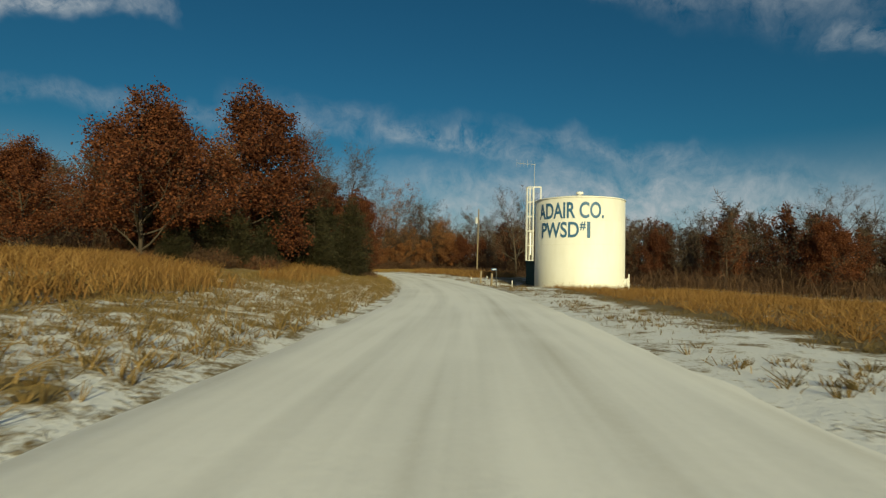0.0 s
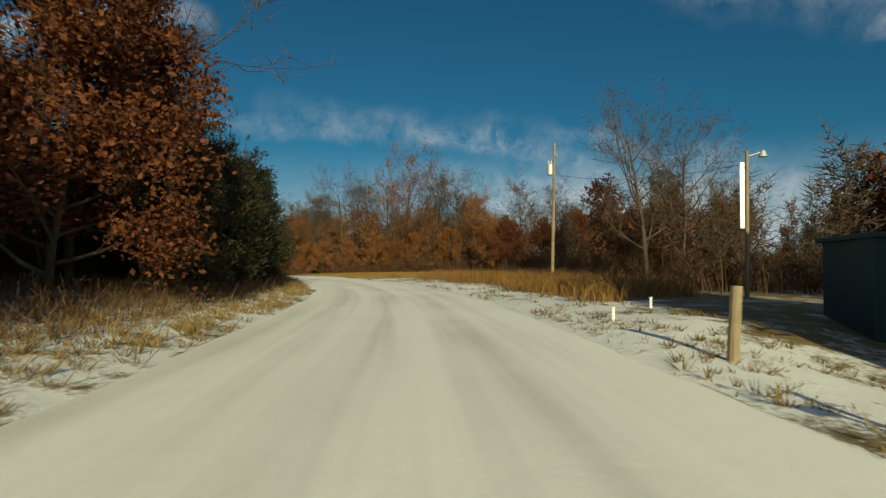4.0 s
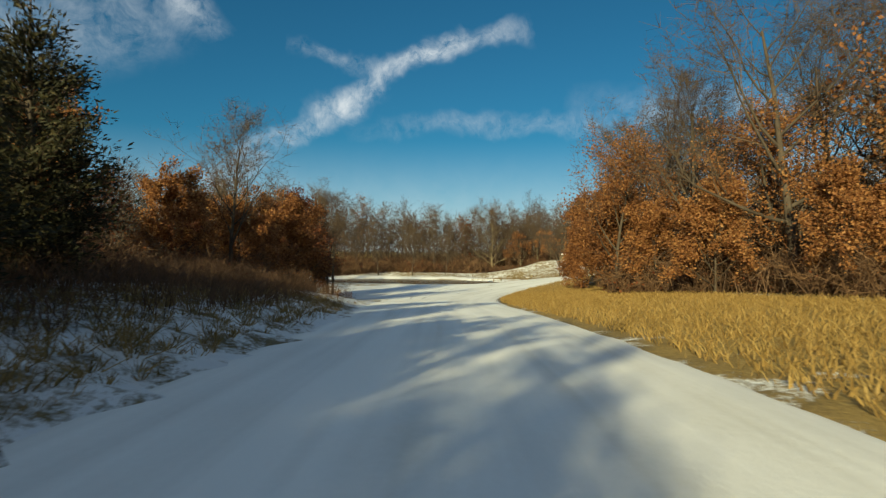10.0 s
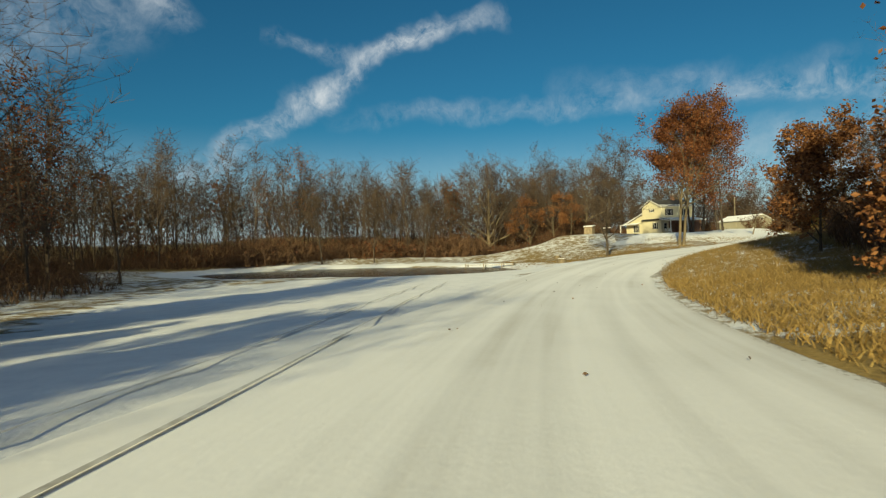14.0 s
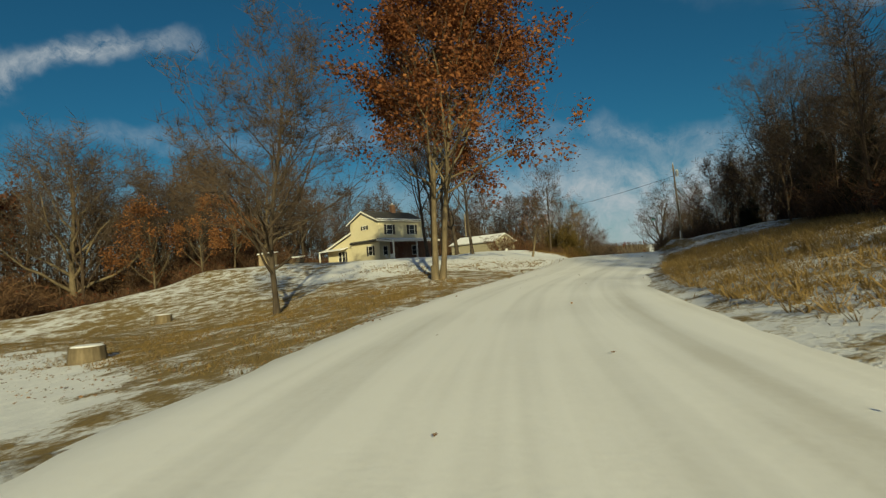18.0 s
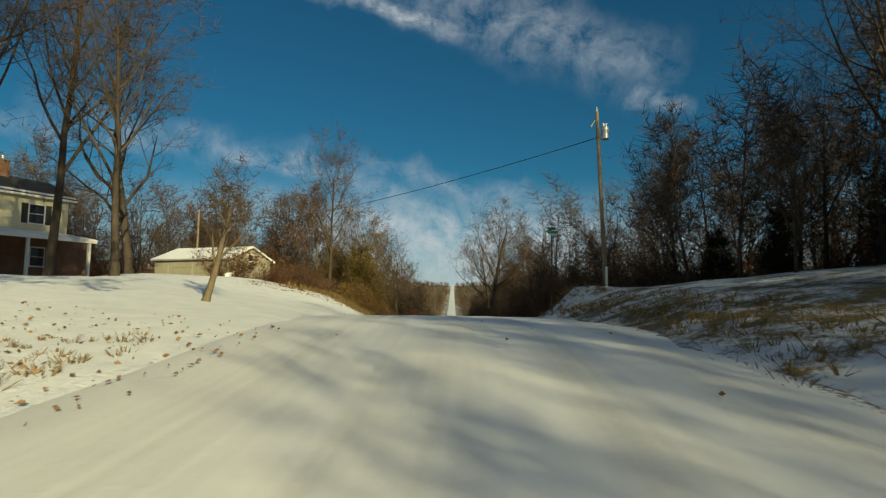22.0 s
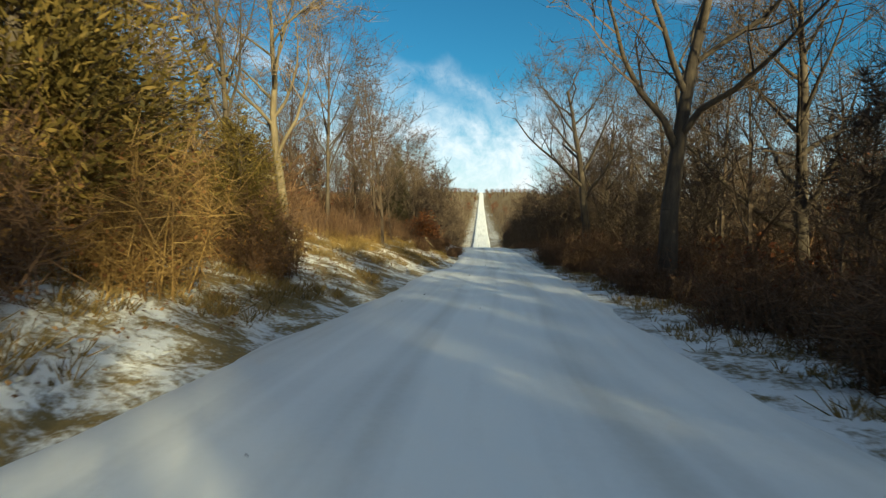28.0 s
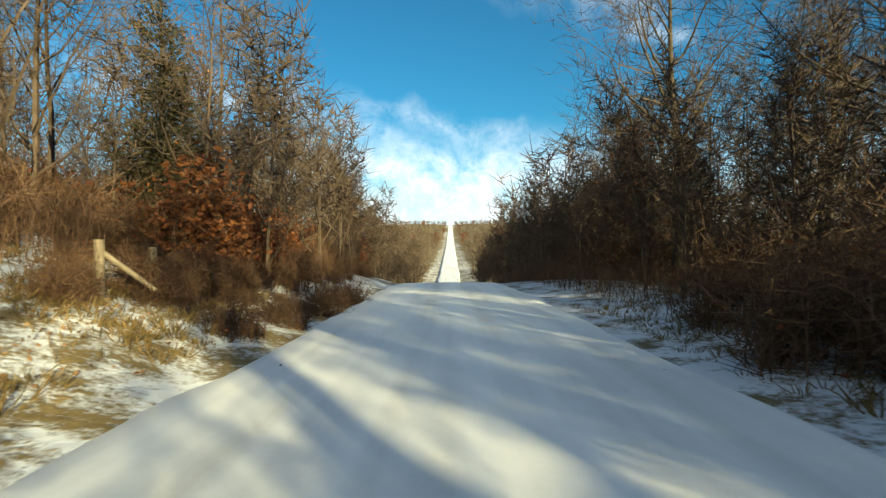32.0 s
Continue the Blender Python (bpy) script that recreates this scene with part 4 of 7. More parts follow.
THICK = [brush(71, 3.2, 9.5, 190, 5200, 0.022, STEM, RUST_LEAF, 220, "tangled brown thicket with scarce dry leaves", 0.14), brush(72, 2.6, 9.0, 180, 4800, 0.022, STEM, RUST_LEAF, 800, "brown tangled thicket with scattered rusty leaves", 0.17), brush(73, 4.2, 9.5, 190, 5600, 0.022, STEM, RUST_LEAF, 160, "tall tangled brown thicket, nearly leafless", 0.14)]
for patch in THICK:
    patch.name = "thicket"
FINE = [brush(74, 2.6, 3.0, 80, 3400, 0.009, STEM, RUST_LEAF, 60, "tangled brown roadside shrub", 0.06), brush(75, 2.0, 2.8, 75, 3000, 0.009, STEM, RUST_LEAF, 150, "brown roadside shrub with a few dead leaves", 0.07), brush(76, 3.2, 3.0, 80, 3600, 0.009, STEM, RUST_LEAF, 40, "tall dense roadside shrub almost bare of leaves", 0.06)]
BLOND = [brush(77, 2.4, 3.0, 80, 3200, 0.010, STRAW_STEM, OAK_LEAF, 60, "tan tangled winter shrub", 0.05), brush(78, 1.5, 2.6, 80, 2600, 0.010, STRAW_STEM, OAK_LEAF, 120, "low tan shrub with dead leaves", 0.06)]


# ---- water tank ----
TANK_X, TANK_Y, TANK_Z, TANK_R, TANK_H = 15.4, 61.2, -0.05, 4.62, 9.45


def lettering(text, mid_deg, wide_deg, z0, z1, parent):
    """Painted letters laid round the tank wall, centred on a bearing from its middle."""
    cu = bpy.data.curves.new("letters", "FONT")
    cu.body, cu.size, cu.offset = text, 1.0, 0.02
    tmp = new("letters_flat", cu)
    me = bpy.data.meshes.new_from_object(tmp.evaluated_get(bpy.context.evaluated_depsgraph_get()))
    bpy.data.objects.remove(tmp)
    bm = bmesh.new()
    bm.from_mesh(me)
    lo_x, hi_x = min(v.co.x for v in bm.verts), max(v.co.x for v in bm.verts)
    lo_y, hi_y = 0.0, max(v.co.y for v in bm.verts)
    for i in range(1, 60):
        x = lo_x + (hi_x - lo_x) * i / 60
        bmesh.ops.bisect_plane(bm, geom=bm.verts[:] + bm.edges[:] + bm.faces[:], plane_co=(x, 0, 0), plane_no=(1, 0, 0))
    for v in bm.verts:
        a = radians(mid_deg + wide_deg * ((v.co.x - lo_x) / (hi_x - lo_x) - 0.5))
        z = z0 + (z1 - z0) * (v.co.y - lo_y) / (hi_y - lo_y)
        v.co = (math.cos(a) * (TANK_R + 0.03), math.sin(a) * (TANK_R + 0.03), z)
    return part("lettering", bm, BLUE_PAINT, parent, "faded blue painted letters")


def lathe(profile, n=72):
    bm = bmesh.new()
    rings = [[bm.verts.new((r * math.cos(2 * math.pi * i / n), r * math.sin(2 * math.pi * i / n), z)) for i in range(n)] for r, z in profile]
    for a, b in zip(rings, rings[1:]):
        for i in range(n):
            bm.faces.new((a[i], a[(i + 1) % n], b[(i + 1) % n], b[i]))
    bm.faces.new(rings[-1])
    return bm


def water_tank():
    tank = thing("water_tank", TANK_X, TANK_Y, TANK_Z, label="white steel water tank with blue lettering on a concrete ring", category="water tank")
    part("shell", lathe([(TANK_R, 0.15), (TANK_R, TANK_H - 0.05)]), TANK_PAINT, tank, smooth=True)
    for z in (2.4, 4.75, 7.1):
        part("weld_seam", lathe([(TANK_R - 0.01, z - 0.015), (TANK_R + 0.006, z - 0.008), (TANK_R + 0.006, z + 0.008), (TANK_R - 0.01, z + 0.015)]), TANK_PAINT, tank)
    part("roof", lathe([(TANK_R + 0.06, TANK_H - 0.1), (TANK_R + 0.06, TANK_H), (TANK_R * 0.6, TANK_H + 0.32), (0.3, TANK_H + 0.5)]), TANK_PAINT, tank)
    part("foundation", lathe([(TANK_R + 0.28, -0.6), (TANK_R + 0.28, 0.14), (TANK_R - 0.1, 0.15)]), STONE, tank, "weathered concrete ring")
    part("vent", lathe([(0.22, TANK_H + 0.45), (0.22, TANK_H + 0.75), (0.4, TANK_H + 0.78), (0.36, TANK_H + 1.0), (0.1, TANK_H + 1.08)], 20), WHITE_STEEL, tank)
    toward = math.degrees(math.atan2(29.3 - TANK_Y, 2.6 - TANK_X))
    lettering("ADAIR CO.", -117, 88, 7.35, 8.9, tank)
    lettering("PWSD", -129.5, 52, 5.45, 6.95, tank)
    lettering("#", -99, 7, 6.2, 6.95, tank)
    lettering("1", -92, 4, 5.4, 6.95, tank)
    cage = child("ladder_cage", None, tank, "white tubular safety cage round a ladder")
    a = math.atan2(0.04, -1.0)
    out = Vector((math.cos(a), math.sin(a), 0))
    acr = Vector((-math.sin(a), math.cos(a), 0))
    for s in (-0.24, 0.24):
        part("ladder_rail", tube(bmesh.new(), out * (TANK_R + 0.22) + acr * s + Vector((0, 0, 3.2)), out * (TANK_R + 0.22) + acr * s + Vector((0, 0, 10.95)), 0.035, n=6), WHITE_STEEL, cage)
    for i in range(25):
        z = 3.4 + i * 0.3
        part("rung", tube(bmesh.new(), out * (TANK_R + 0.22) - acr * 0.24 + Vector((0, 0, z)), out * (TANK_R + 0.22) + acr * 0.24 + Vector((0, 0, z)), 0.018, n=5), WHITE_STEEL, cage)
    mid = TANK_R + 0.52
    ring = [(math.cos(t) * 0.46, math.sin(t) * 0.46) for t in np.linspace(-2.4, 2.4, 15)]
    for z in (3.15, 4.7, 6.25, 7.8, 9.35, 10.9):
        bm = bmesh.new()
        for (c0, s0), (c1, s1) in zip(ring, ring[1:]):
            tube(bm, out * (mid + c0) + acr * s0 + Vector((0, 0, z)), out * (mid + c1) + acr * s1 + Vector((0, 0, z)), 0.045, n=5)
        part("hoop", bm, WHITE_STEEL, cage)
    for t in np.linspace(-2.1, 2.1, 7):
        c, s = math.cos(t) * 0.46, math.sin(t) * 0.46
        part("cage_bar", tube(bmesh.new(), out * (mid + c) + acr * s + Vector((0, 0, 3.15)), out * (mid + c) + acr * s + Vector((0, 0, 10.9)), 0.032, n=5), WHITE_STEEL, cage)
    for s in (-0.24, 0.24):
        bm = bmesh.new()
        top = out * (TANK_R + 0.22) + acr * s + Vector((0, 0, 10.95))
        tube(bm, top, out * (TANK_R - 0.55) + acr * s + Vector((0, 0, 10.95)), 0.035, n=6)
        tube(bm, out * (TANK_R - 0.55) + acr * s + Vector((0, 0, 10.95)), out * (TANK_R - 0.55) + acr * s + Vector((0, 0, TANK_H)), 0.035, n=6)
        part("grab_rail", bm, WHITE_STEEL, tank)
    b = math.radians(toward + 84)
    hatch = bmesh.new()
    o = Vector((math.cos(b), math.sin(b), 0)) * TANK_R
    tube(hatch, o + Vector((0, 0, 1.0)), o * 1.07 + Vector((0, 0, 1.0)), 0.42, n=20)
    tube(hatch, o * 1.07 + Vector((0, 0, 1.0)), o * 1.09 + Vector((0, 0, 1.0)), 0.5, n=20)
    part("manway", hatch, WHITE_STEEL, tank)
    pipe = bmesh.new()
    tube(pipe, o * 1.10 + Vector((0, 0, 0.0)), o * 1.10 + Vector((0, 0, 1.9)), 0.07, n=8)
    part("overflow_pipe", pipe, WHITE_STEEL, tank)


water_tank()


def antenna_mast():
    m = thing("antenna_mast", 10.75, 62.15, TANK_Z, label="thin mast with a small horizontal yagi antenna on the tank", category="antenna")
    part("mast", tube(bmesh.new(), (0, 0, TANK_H - 1.0), (0, 0, TANK_H + 4.1), 0.03, n=6), GREY_METAL, m)
    part("boom", tube(bmesh.new(), (-2.0, -0.5, TANK_H + 4.1), (0.1, 0.05, TANK_H + 4.05), 0.022, n=5), GREY_METAL, m)
    for i in range(6):
        f = i / 5
        x, y = -2.0 + 2.0 * f, -0.5 + 0.5 * f
        part("element", tube(bmesh.new(), (x, y, TANK_H + 4.08 - 0.42 + 0.1 * f), (x, y, TANK_H + 4.08 + 0.42 - 0.1 * f), 0.012, n=5), GREY_METAL, m)


antenna_mast()


def pump_house():
    h = thing("pump_house", 13.8, 70.6, turn=-10, label="small dark green metal pump house beside the tank", category="shed")
    part("wall", boxed(-2.6, -1.6, -0.3, 2.6, 1.6, 2.75, bevel=0.02), DARK_GREEN, h)
    part("roof", boxed(-2.75, -1.75, 2.75, 2.75, 1.75, 2.9, bevel=0.02), DARK_GREEN, h)
    part("vent", boxed(-0.7, -1.64, 1.9, -0.3, -1.6, 2.25), GREY_METAL, h)
    for i in range(10):
        part("rib", boxed(-2.5 + i * 0.55, -1.63, -0.2, -2.44 + i * 0.55, -1.6, 2.7), DARK_GREEN, h)


pump_house()


def address_sign():
    p = thing("address_sign", 6.3, 56.3, label="blue house number blade on a dark steel post", category="sign")
    part("post", boxed(-0.035, -0.03, -0.4, 0.035, 0.03, 1.75), WIRE, p)
    part("blade", boxed(-0.47, -0.045, 1.58, 0.02, -0.032, 1.76), SIGN_BLUE, p)
    for i in range(4):
        part("figure_bar", boxed(-0.38 + i * 0.085, -0.052, 1.625, -0.33 + i * 0.085, -0.047, 1.715), WHITE_TRIM, p)


def wood_post(x, y, tall, r, lean):
    p = thing("wooden_post", x, y, label="short weathered wooden guard post by the road", category="post", group="posts by the tank")
    part("post", tube(bmesh.new(), (0, 0, -0.4), (lean, 0, tall), r, r * 0.92, 10), POLE_WOOD, p)


address_sign()
wood_post(6.0, 58.6, 1.35, 0.12, 0.05)
wood_post(5.2, 64.5, 1.35, 0.11, 0.1)


def marker(x, y, tall):
    p = thing("marker_pipe", x, y, label="white plastic marker pipe with a cap", category="marker post", group="markers by the tank")
    part("pipe", tube(bmesh.new(), (0, 0, -0.3), (0, 0, tall), 0.05, n=10), WHITE_STEEL, p)
    part("cap", tube(bmesh.new(), (0, 0, tall), (0, 0, tall + 0.05), 0.06, n=10), WHITE_STEEL, p)


marker(8.3, 60.4, 0.95)
marker(8.9, 61.0, 0.22)
marker(4.4, 70.0, 0.35)
marker(6.6, 74.0, 0.3)


# ---- poles and wires ----
def utility_pole(x, y, tall, lean, side_way, label, can=True, z=None, girth=0.15, can_at=0.82, can_r=0.27):
    p = thing("utility_pole", x, y, z, label=label, category="utility pole")
    top = Vector((lean[0], lean[1], tall))
    pole = part("pole", tube(bmesh.new(), (0, 0, -0.6), top, girth, girth * 0.7, 12), POLE_WOOD, p, smooth=False)
    part("insulator", tube(bmesh.new(), top, top + Vector((0, 0, 0.22)), 0.05, 0.03, 8), GREY_METAL, p)
    if can:
        out = Vector((side_way[0], side_way[1], 0))
        c = top * can_at + out * (can_r + 0.15)
        t = child("transformer", None, p, "pale grey pole transformer can")
        part("can", tube(bmesh.new(), c - Vector((0, 0, can_r * 1.65)), c + Vector((0, 0, can_r * 1.55)), can_r, n=20), GREY_METAL, t)
        part("lid", tube(bmesh.new(), c + Vector((0, 0, can_r * 1.55)), c + Vector((0, 0, can_r * 1.85)), can_r * 1.07, can_r * 0.65, 20), GREY_METAL, t)
        for k in (-0.3, 0.3):
            part("bushing", tube(bmesh.new(), c + Vector((can_r * k, 0, can_r * 1.8)), c + Vector((can_r * k * 1.5, 0, can_r * 2.8)), 0.045, 0.028, 8), WHITE_STEEL, t)
        part("bracket", tube(bmesh.new(), c, c - out * (can_r + 0.15), 0.045, n=6), GREY_METAL, t)
        part("cutout", tube(bmesh.new(), top * 0.95 - out * 0.1, top * 0.95 - out * 0.3 - Vector((0, 0, 0.3)), 0.03, n=6), GREY_METAL, p, "grey fuse cutout")
    return p, top


def wire(a, b, sag, r=0.014, label="thin black overhead wire"):
    cu = bpy.data.curves.new("wire", "CURVE")
    cu.dimensions, cu.bevel_depth, cu.bevel_resolution = "3D", r, 1
    sp = cu.splines.new("POLY")
    k = 24
    sp.points.add(k)
    for i in range(k + 1):
        f = i / k
        p = Vector(a).lerp(Vector(b), f)
        sp.points[i].co = (p.x, p.y, p.z - sag * 4 * f * (1 - f), 1)
    cu.materials.append(WIRE)
    tmp = new("wire_curve", cu)
    me = bpy.data.meshes.new_from_object(tmp.evaluated_get(bpy.context.evaluated_depsgraph_get()))
    bpy.data.objects.remove(tmp)
    tagged(new("overhead_wire", me), label, "wire")


utility_pole(6.6, 101.5, 11.6, (0.2, 0.1), (-0.9, -0.4), "leaning wooden utility pole with a grey transformer")
utility_pole(18.0, 135.0, 11.0, (0.1, 0), (1, 0), "far wooden utility pole among trees", can=False)
utility_pole(-48.9, 279.7, 7.75, (-0.25, 0.2), (0.8, -0.5), "leaning wooden utility pole with a transformer near the drive", girth=0.105, can_at=0.87, can_r=0.165)
marker(-49.25, 279.1, 0.75)
utility_pole(-73.0, 329.0, 9.0, (0, 0), (1, 0), "wooden utility pole behind the garage", can=False)
wire((6.9, 101.6, 10.6), (18.1, 135.0, 10.6), 0.7)
wire((6.9, 101.6, 10.2), (13.6, 82.2, 7.4), 0.6)
POLE_FOOT = float(ground(-48.9, 279.7)[0])
wire((-49.13, 279.77, POLE_FOOT + 6.55), (-73.0, 329.0, 9.6), 1.1, 0.018)


def yard_light():
    p = thing("yard_light", 13.5, 82.0, label="grey pole with a dusk light beyond the tank", category="lamp")
    part("pole", tube(bmesh.new(), (0, 0, -0.4), (0.05, 0, 7.2), 0.11, 0.08, 10), POLE_WOOD, p)
    part("meter_panel", boxed(-0.35, -0.16, 3.4, -0.15, -0.1, 6.6), GREY_METAL, p)
    part("arm", tube(bmesh.new(), (0, 0, 6.9), (0.7, -0.2, 7.1), 0.025, n=6), GREY_METAL, p)
    part("head", tube(bmesh.new(), (0.7, -0.2, 7.15), (0.7, -0.2, 6.85), 0.10, 0.2, 12), GREY_METAL, p)


yard_light()


def street_sign():
    p = thing("street_sign", -51.9, 278.8, label="green street name blades on a thin steel post", category="street sign")
    part("post", tube(bmesh.new(), (0, 0, -0.4), (0, 0, 3.4), 0.022, n=8), WIRE, p)
    for z, ang in ((3.45, 0.25), (3.58, 1.75)):
        c, s = math.cos(ang) * 0.25, math.sin(ang) * 0.25
        bm = slab(bmesh.new(), [(-c, -s, z - 0.06), (c, s, z - 0.06), (c, s, z + 0.06), (-c, -s, z + 0.06)], 0.006)
        part("name_blade", bm, SIGN_GREEN, p)


street_sign()


def mailbox():
    p = thing("mailbox", -66.2, 300.3, turn=-10, label="pale mailbox with snow on its roof on a short post", category="mailbox")
    part("post", boxed(-0.06, -0.06, -0.3, 0.06, 0.06, 1.0), POLE_WOOD, p)
    bm = bmesh.new()
    n = 10
    prof = [(-0.14, 0.0), (0.14, 0.0), (0.14, 0.16)] + [(0.14 * math.cos(a), 0.16 + 0.12 * math.sin(a)) for a in np.linspace(0, math.pi, n)][1:-1] + [(-0.14, 0.16)]
    slab(bm, [(x, -0.28, 1.0 + z) for x, z in prof], 0.56)
    part("box", bm, WHITE_STEEL, p)
    part("snow_cap", boxed(-0.15, -0.28, 1.27, 0.15, 0.28, 1.33, bevel=0.025), ROOF_SNOW, p, "small cap of snow")
    part("flag", boxed(0.145, -0.1, 1.05, 0.155, -0.02, 1.35), DOOR_RED, p)
    part("crate", boxed(-0.28, -0.24, -0.05, 0.2, 0.2, 0.5, bevel=0.02), BRICK, p, "dark box at the foot of the post")


mailbox()


# ---- farmhouse ----
def window(parent, c, wide, tall, facing, shutters=True):
    """A sash window on an outer wall. facing: 's' or 'e'."""
    w = child("window", None, parent)

    def plate(name, x0, z0, x1, z1, d0, d1, mat):
        if facing == "s":
            part(name, boxed(c[0] + x0, c[1] - d1, c[2] + z0, c[0] + x1, c[1] - d0, c[2] + z1), mat, w)
        else:
            part(name, boxed(c[0] + d0, c[1] + x0, c[2] + z0, c[0] + d1, c[1] + x1, c[2] + z1), mat, w)

    h, k = wide / 2, tall / 2
    plate("pane", -h, 0.02, h, k, 0.0, 0.012, GLASS_DARK)
    plate("pane", -h, -k, h, -0.02, 0.0, 0.012, GLASS_DARK)
    plate("frame", -h - 0.08, k, h + 0.08, k + 0.1, 0.0, 0.05, WHITE_TRIM)
    plate("sill", -h - 0.1, -k - 0.1, h + 0.1, -k, 0.0, 0.08, WHITE_TRIM)
    plate("frame", -h - 0.08, -k, -h, k, 0.0, 0.05, WHITE_TRIM)
    plate("frame", h, -k, h + 0.08, k, 0.0, 0.05, WHITE_TRIM)
    plate("meeting_rail", -h, -0.02, h, 0.02, 0.0, 0.035, WHITE_TRIM)
    if shutters:
        plate("shutter", -h - 0.5, -k - 0.05, -h - 0.1, k + 0.05, 0.0, 0.04, SHUTTER)
        plate("shutter", h + 0.1, -k - 0.05, h + 0.5, k + 0.05, 0.0, 0.04, SHUTTER)


def gable_wall(x0, x1, y0, y1, eave, ridge):
    """A block with a pitched top, ridge along y."""
    bm = bmesh.new()
    xm = (x0 + x1) / 2
    slab(bm, [(x0, y0, -0.4), (x1, y0, -0.4), (x1, y0, eave), (xm, y0, ridge), (x0, y0, eave)], -(y1 - y0))
    return bm


def siding(parent, x0, x1, y, z0, z1, facing="s", step=0.22, top=None):
    """Clapboard courses, each proud of the one above."""
    k = int((z1 - z0) / step)
    for i in range(k):
        z = z0 + i * step
        a, b = x0, x1
        if top:
            xm, eave, ridge = top
            if z + step > eave:
                f = max(0.04, 1 - (z + step - eave) / (ridge - eave))
                a, b = xm - (xm - x0) * f, xm + (x1 - xm) * f
        bm = bmesh.new()
        if facing == "s":
            slab(bm, [(a, y - 0.028, z), (b, y - 0.028, z), (b, y - 0.006, z + step), (a, y - 0.006, z + step)], -0.012)
        else:
            slab(bm, [(y + 0.028, a, z), (y + 0.028, b, z), (y + 0.006, b, z + step), (y + 0.006, a, z + step)], 0.012)
        part("clapboard", bm, CREAM, parent)


def farmhouse():
    h = thing("farmhouse", -87.25, 302.9, 2.5, turn=-41, label="cream two-storey farmhouse with black shutters and a deep east porch", category="house")
    X, Y, E, R = 3.55, 8.6, 6.25, 7.7
    main = part("wall", gable_wall(-X, X, 0, Y, E, R), CREAM, h)
    siding(main, -X, X, 0, -0.1, R - 0.2, top=(0, E, R))
    siding(main, 0.0, Y, X, -0.1, E - 0.1, facing="e")
    drop = (R - E) / X
    for side_x in (-1, 1):
        low = E - 0.4 * drop
        bm = bmesh.new()
        slab(bm, [(side_x * (X + 0.4), -0.4, low), (0, -0.4, R + 0.07), (0, Y + 0.4, R + 0.07), (side_x * (X + 0.4), Y + 0.4, low)], 0.12 * -side_x)
        roof = part("roof", bm, SHINGLE, h, "dark shingle roof with snow along its edges")
        wide = X + 0.4
        outer, inner = (wide, wide * 0.9) if side_x > 0 else (wide * 0.98, wide * 0.1)
        z_out, z_in = [R + 0.16 - d * (R + 0.07 - low) / wide for d in (outer, inner)]
        bm = bmesh.new()
        slab(bm, [(side_x * outer, -0.3, z_out), (side_x * inner, -0.3, z_in), (side_x * inner, Y + 0.3, z_in), (side_x * outer, Y + 0.3, z_out)], 0.07 * -side_x)
        part("snow_sheet", bm, ROOF_SNOW, roof, "thin sheet of snow")
        bm = bmesh.new()
        slab(bm, [(side_x * (X + 0.42), -0.44, low - 0.16), (0, -0.44, R - 0.07), (0, -0.44, R + 0.13), (side_x * (X + 0.42), -0.44, low + 0.04)], 0.06)
        part("rake_board", bm, WHITE_TRIM, h)
    part("gutter", boxed(X + 0.36, -0.4, E - 0.3, X + 0.5, Y + 0.4, E - 0.16), WHITE_TRIM, h)
    part("corner_board", boxed(X - 0.06, -0.05, -0.1, X + 0.05, 0.06, E - 0.1), CREAM, h)
    chim = part("chimney", boxed(-0.1, 5.2, 7.0, 0.55, 5.9, 8.9, bevel=0.02), BRICK, h)
    part("chimney_cap", boxed(-0.16, 5.14, 8.9, 0.61, 5.96, 9.0), STONE, chim)
    part("chimney_pot", tube(bmesh.new(), (0.22, 5.55, 9.0), (0.22, 5.55, 9.3), 0.12, n=10), GREY_METAL, chim)
    # shallow skirt between the storeys
    bm = bmesh.new()
    slab(bm, [(-X, -0.32, 3.12), (X + 0.3, -0.32, 3.12), (X + 0.3, -0.03, 3.34), (-X, -0.03, 3.34)], 0.09)
    part("skirt_roof", bm, SHINGLE, h)
    part("skirt_board", boxed(-X, -0.34, 3.0, X + 0.32, -0.28, 3.12), SHUTTER, h, "dark board under the skirt")
    # lower wing towards the west under one long slope
    wx = -X - 7.4
    wing = part("wall", boxed(wx, 0.5, -0.4, -X, 6.6, 2.7), CREAM, h)
    siding(wing, wx, -X - 0.02, 0.5, -0.1, 2.6)
    bm = bmesh.new()
    slab(bm, [(wx - 0.6, 0.1, 2.55), (-X, 0.1, 4.95), (-X, 6.9, 4.95), (wx - 0.6, 6.9, 2.55)], -0.14)
    wing_roof = part("roof", bm, SHINGLE, h)
    bm = bmesh.new()
    slab(bm, [(wx - 0.55, 0.2, 2.72), (-X - 0.1, 0.2, 5.06), (-X - 0.1, 6.8, 5.06), (wx - 0.55, 6.8, 2.72)], 0.06)
    part("snow_sheet", bm, ROOF_SNOW, wing_roof, "thin sheet of snow")
    bm = bmesh.new()
    slab(bm, [(wx - 0.6, 0.06, 2.38), (-X, 0.06, 4.78), (-X, 0.06, 4.98), (wx - 0.6, 0.06, 2.58)], 0.06)
    part("rake_board", bm, WHITE_TRIM, h)
    bm = bmesh.new()
    slab(bm, [(wx, 0.5, 2.6), (-X, 0.5, 2.6), (-X, 0.5, 4.85)], -0.12)
    gable = part("gable_infill", bm, CREAM, h)
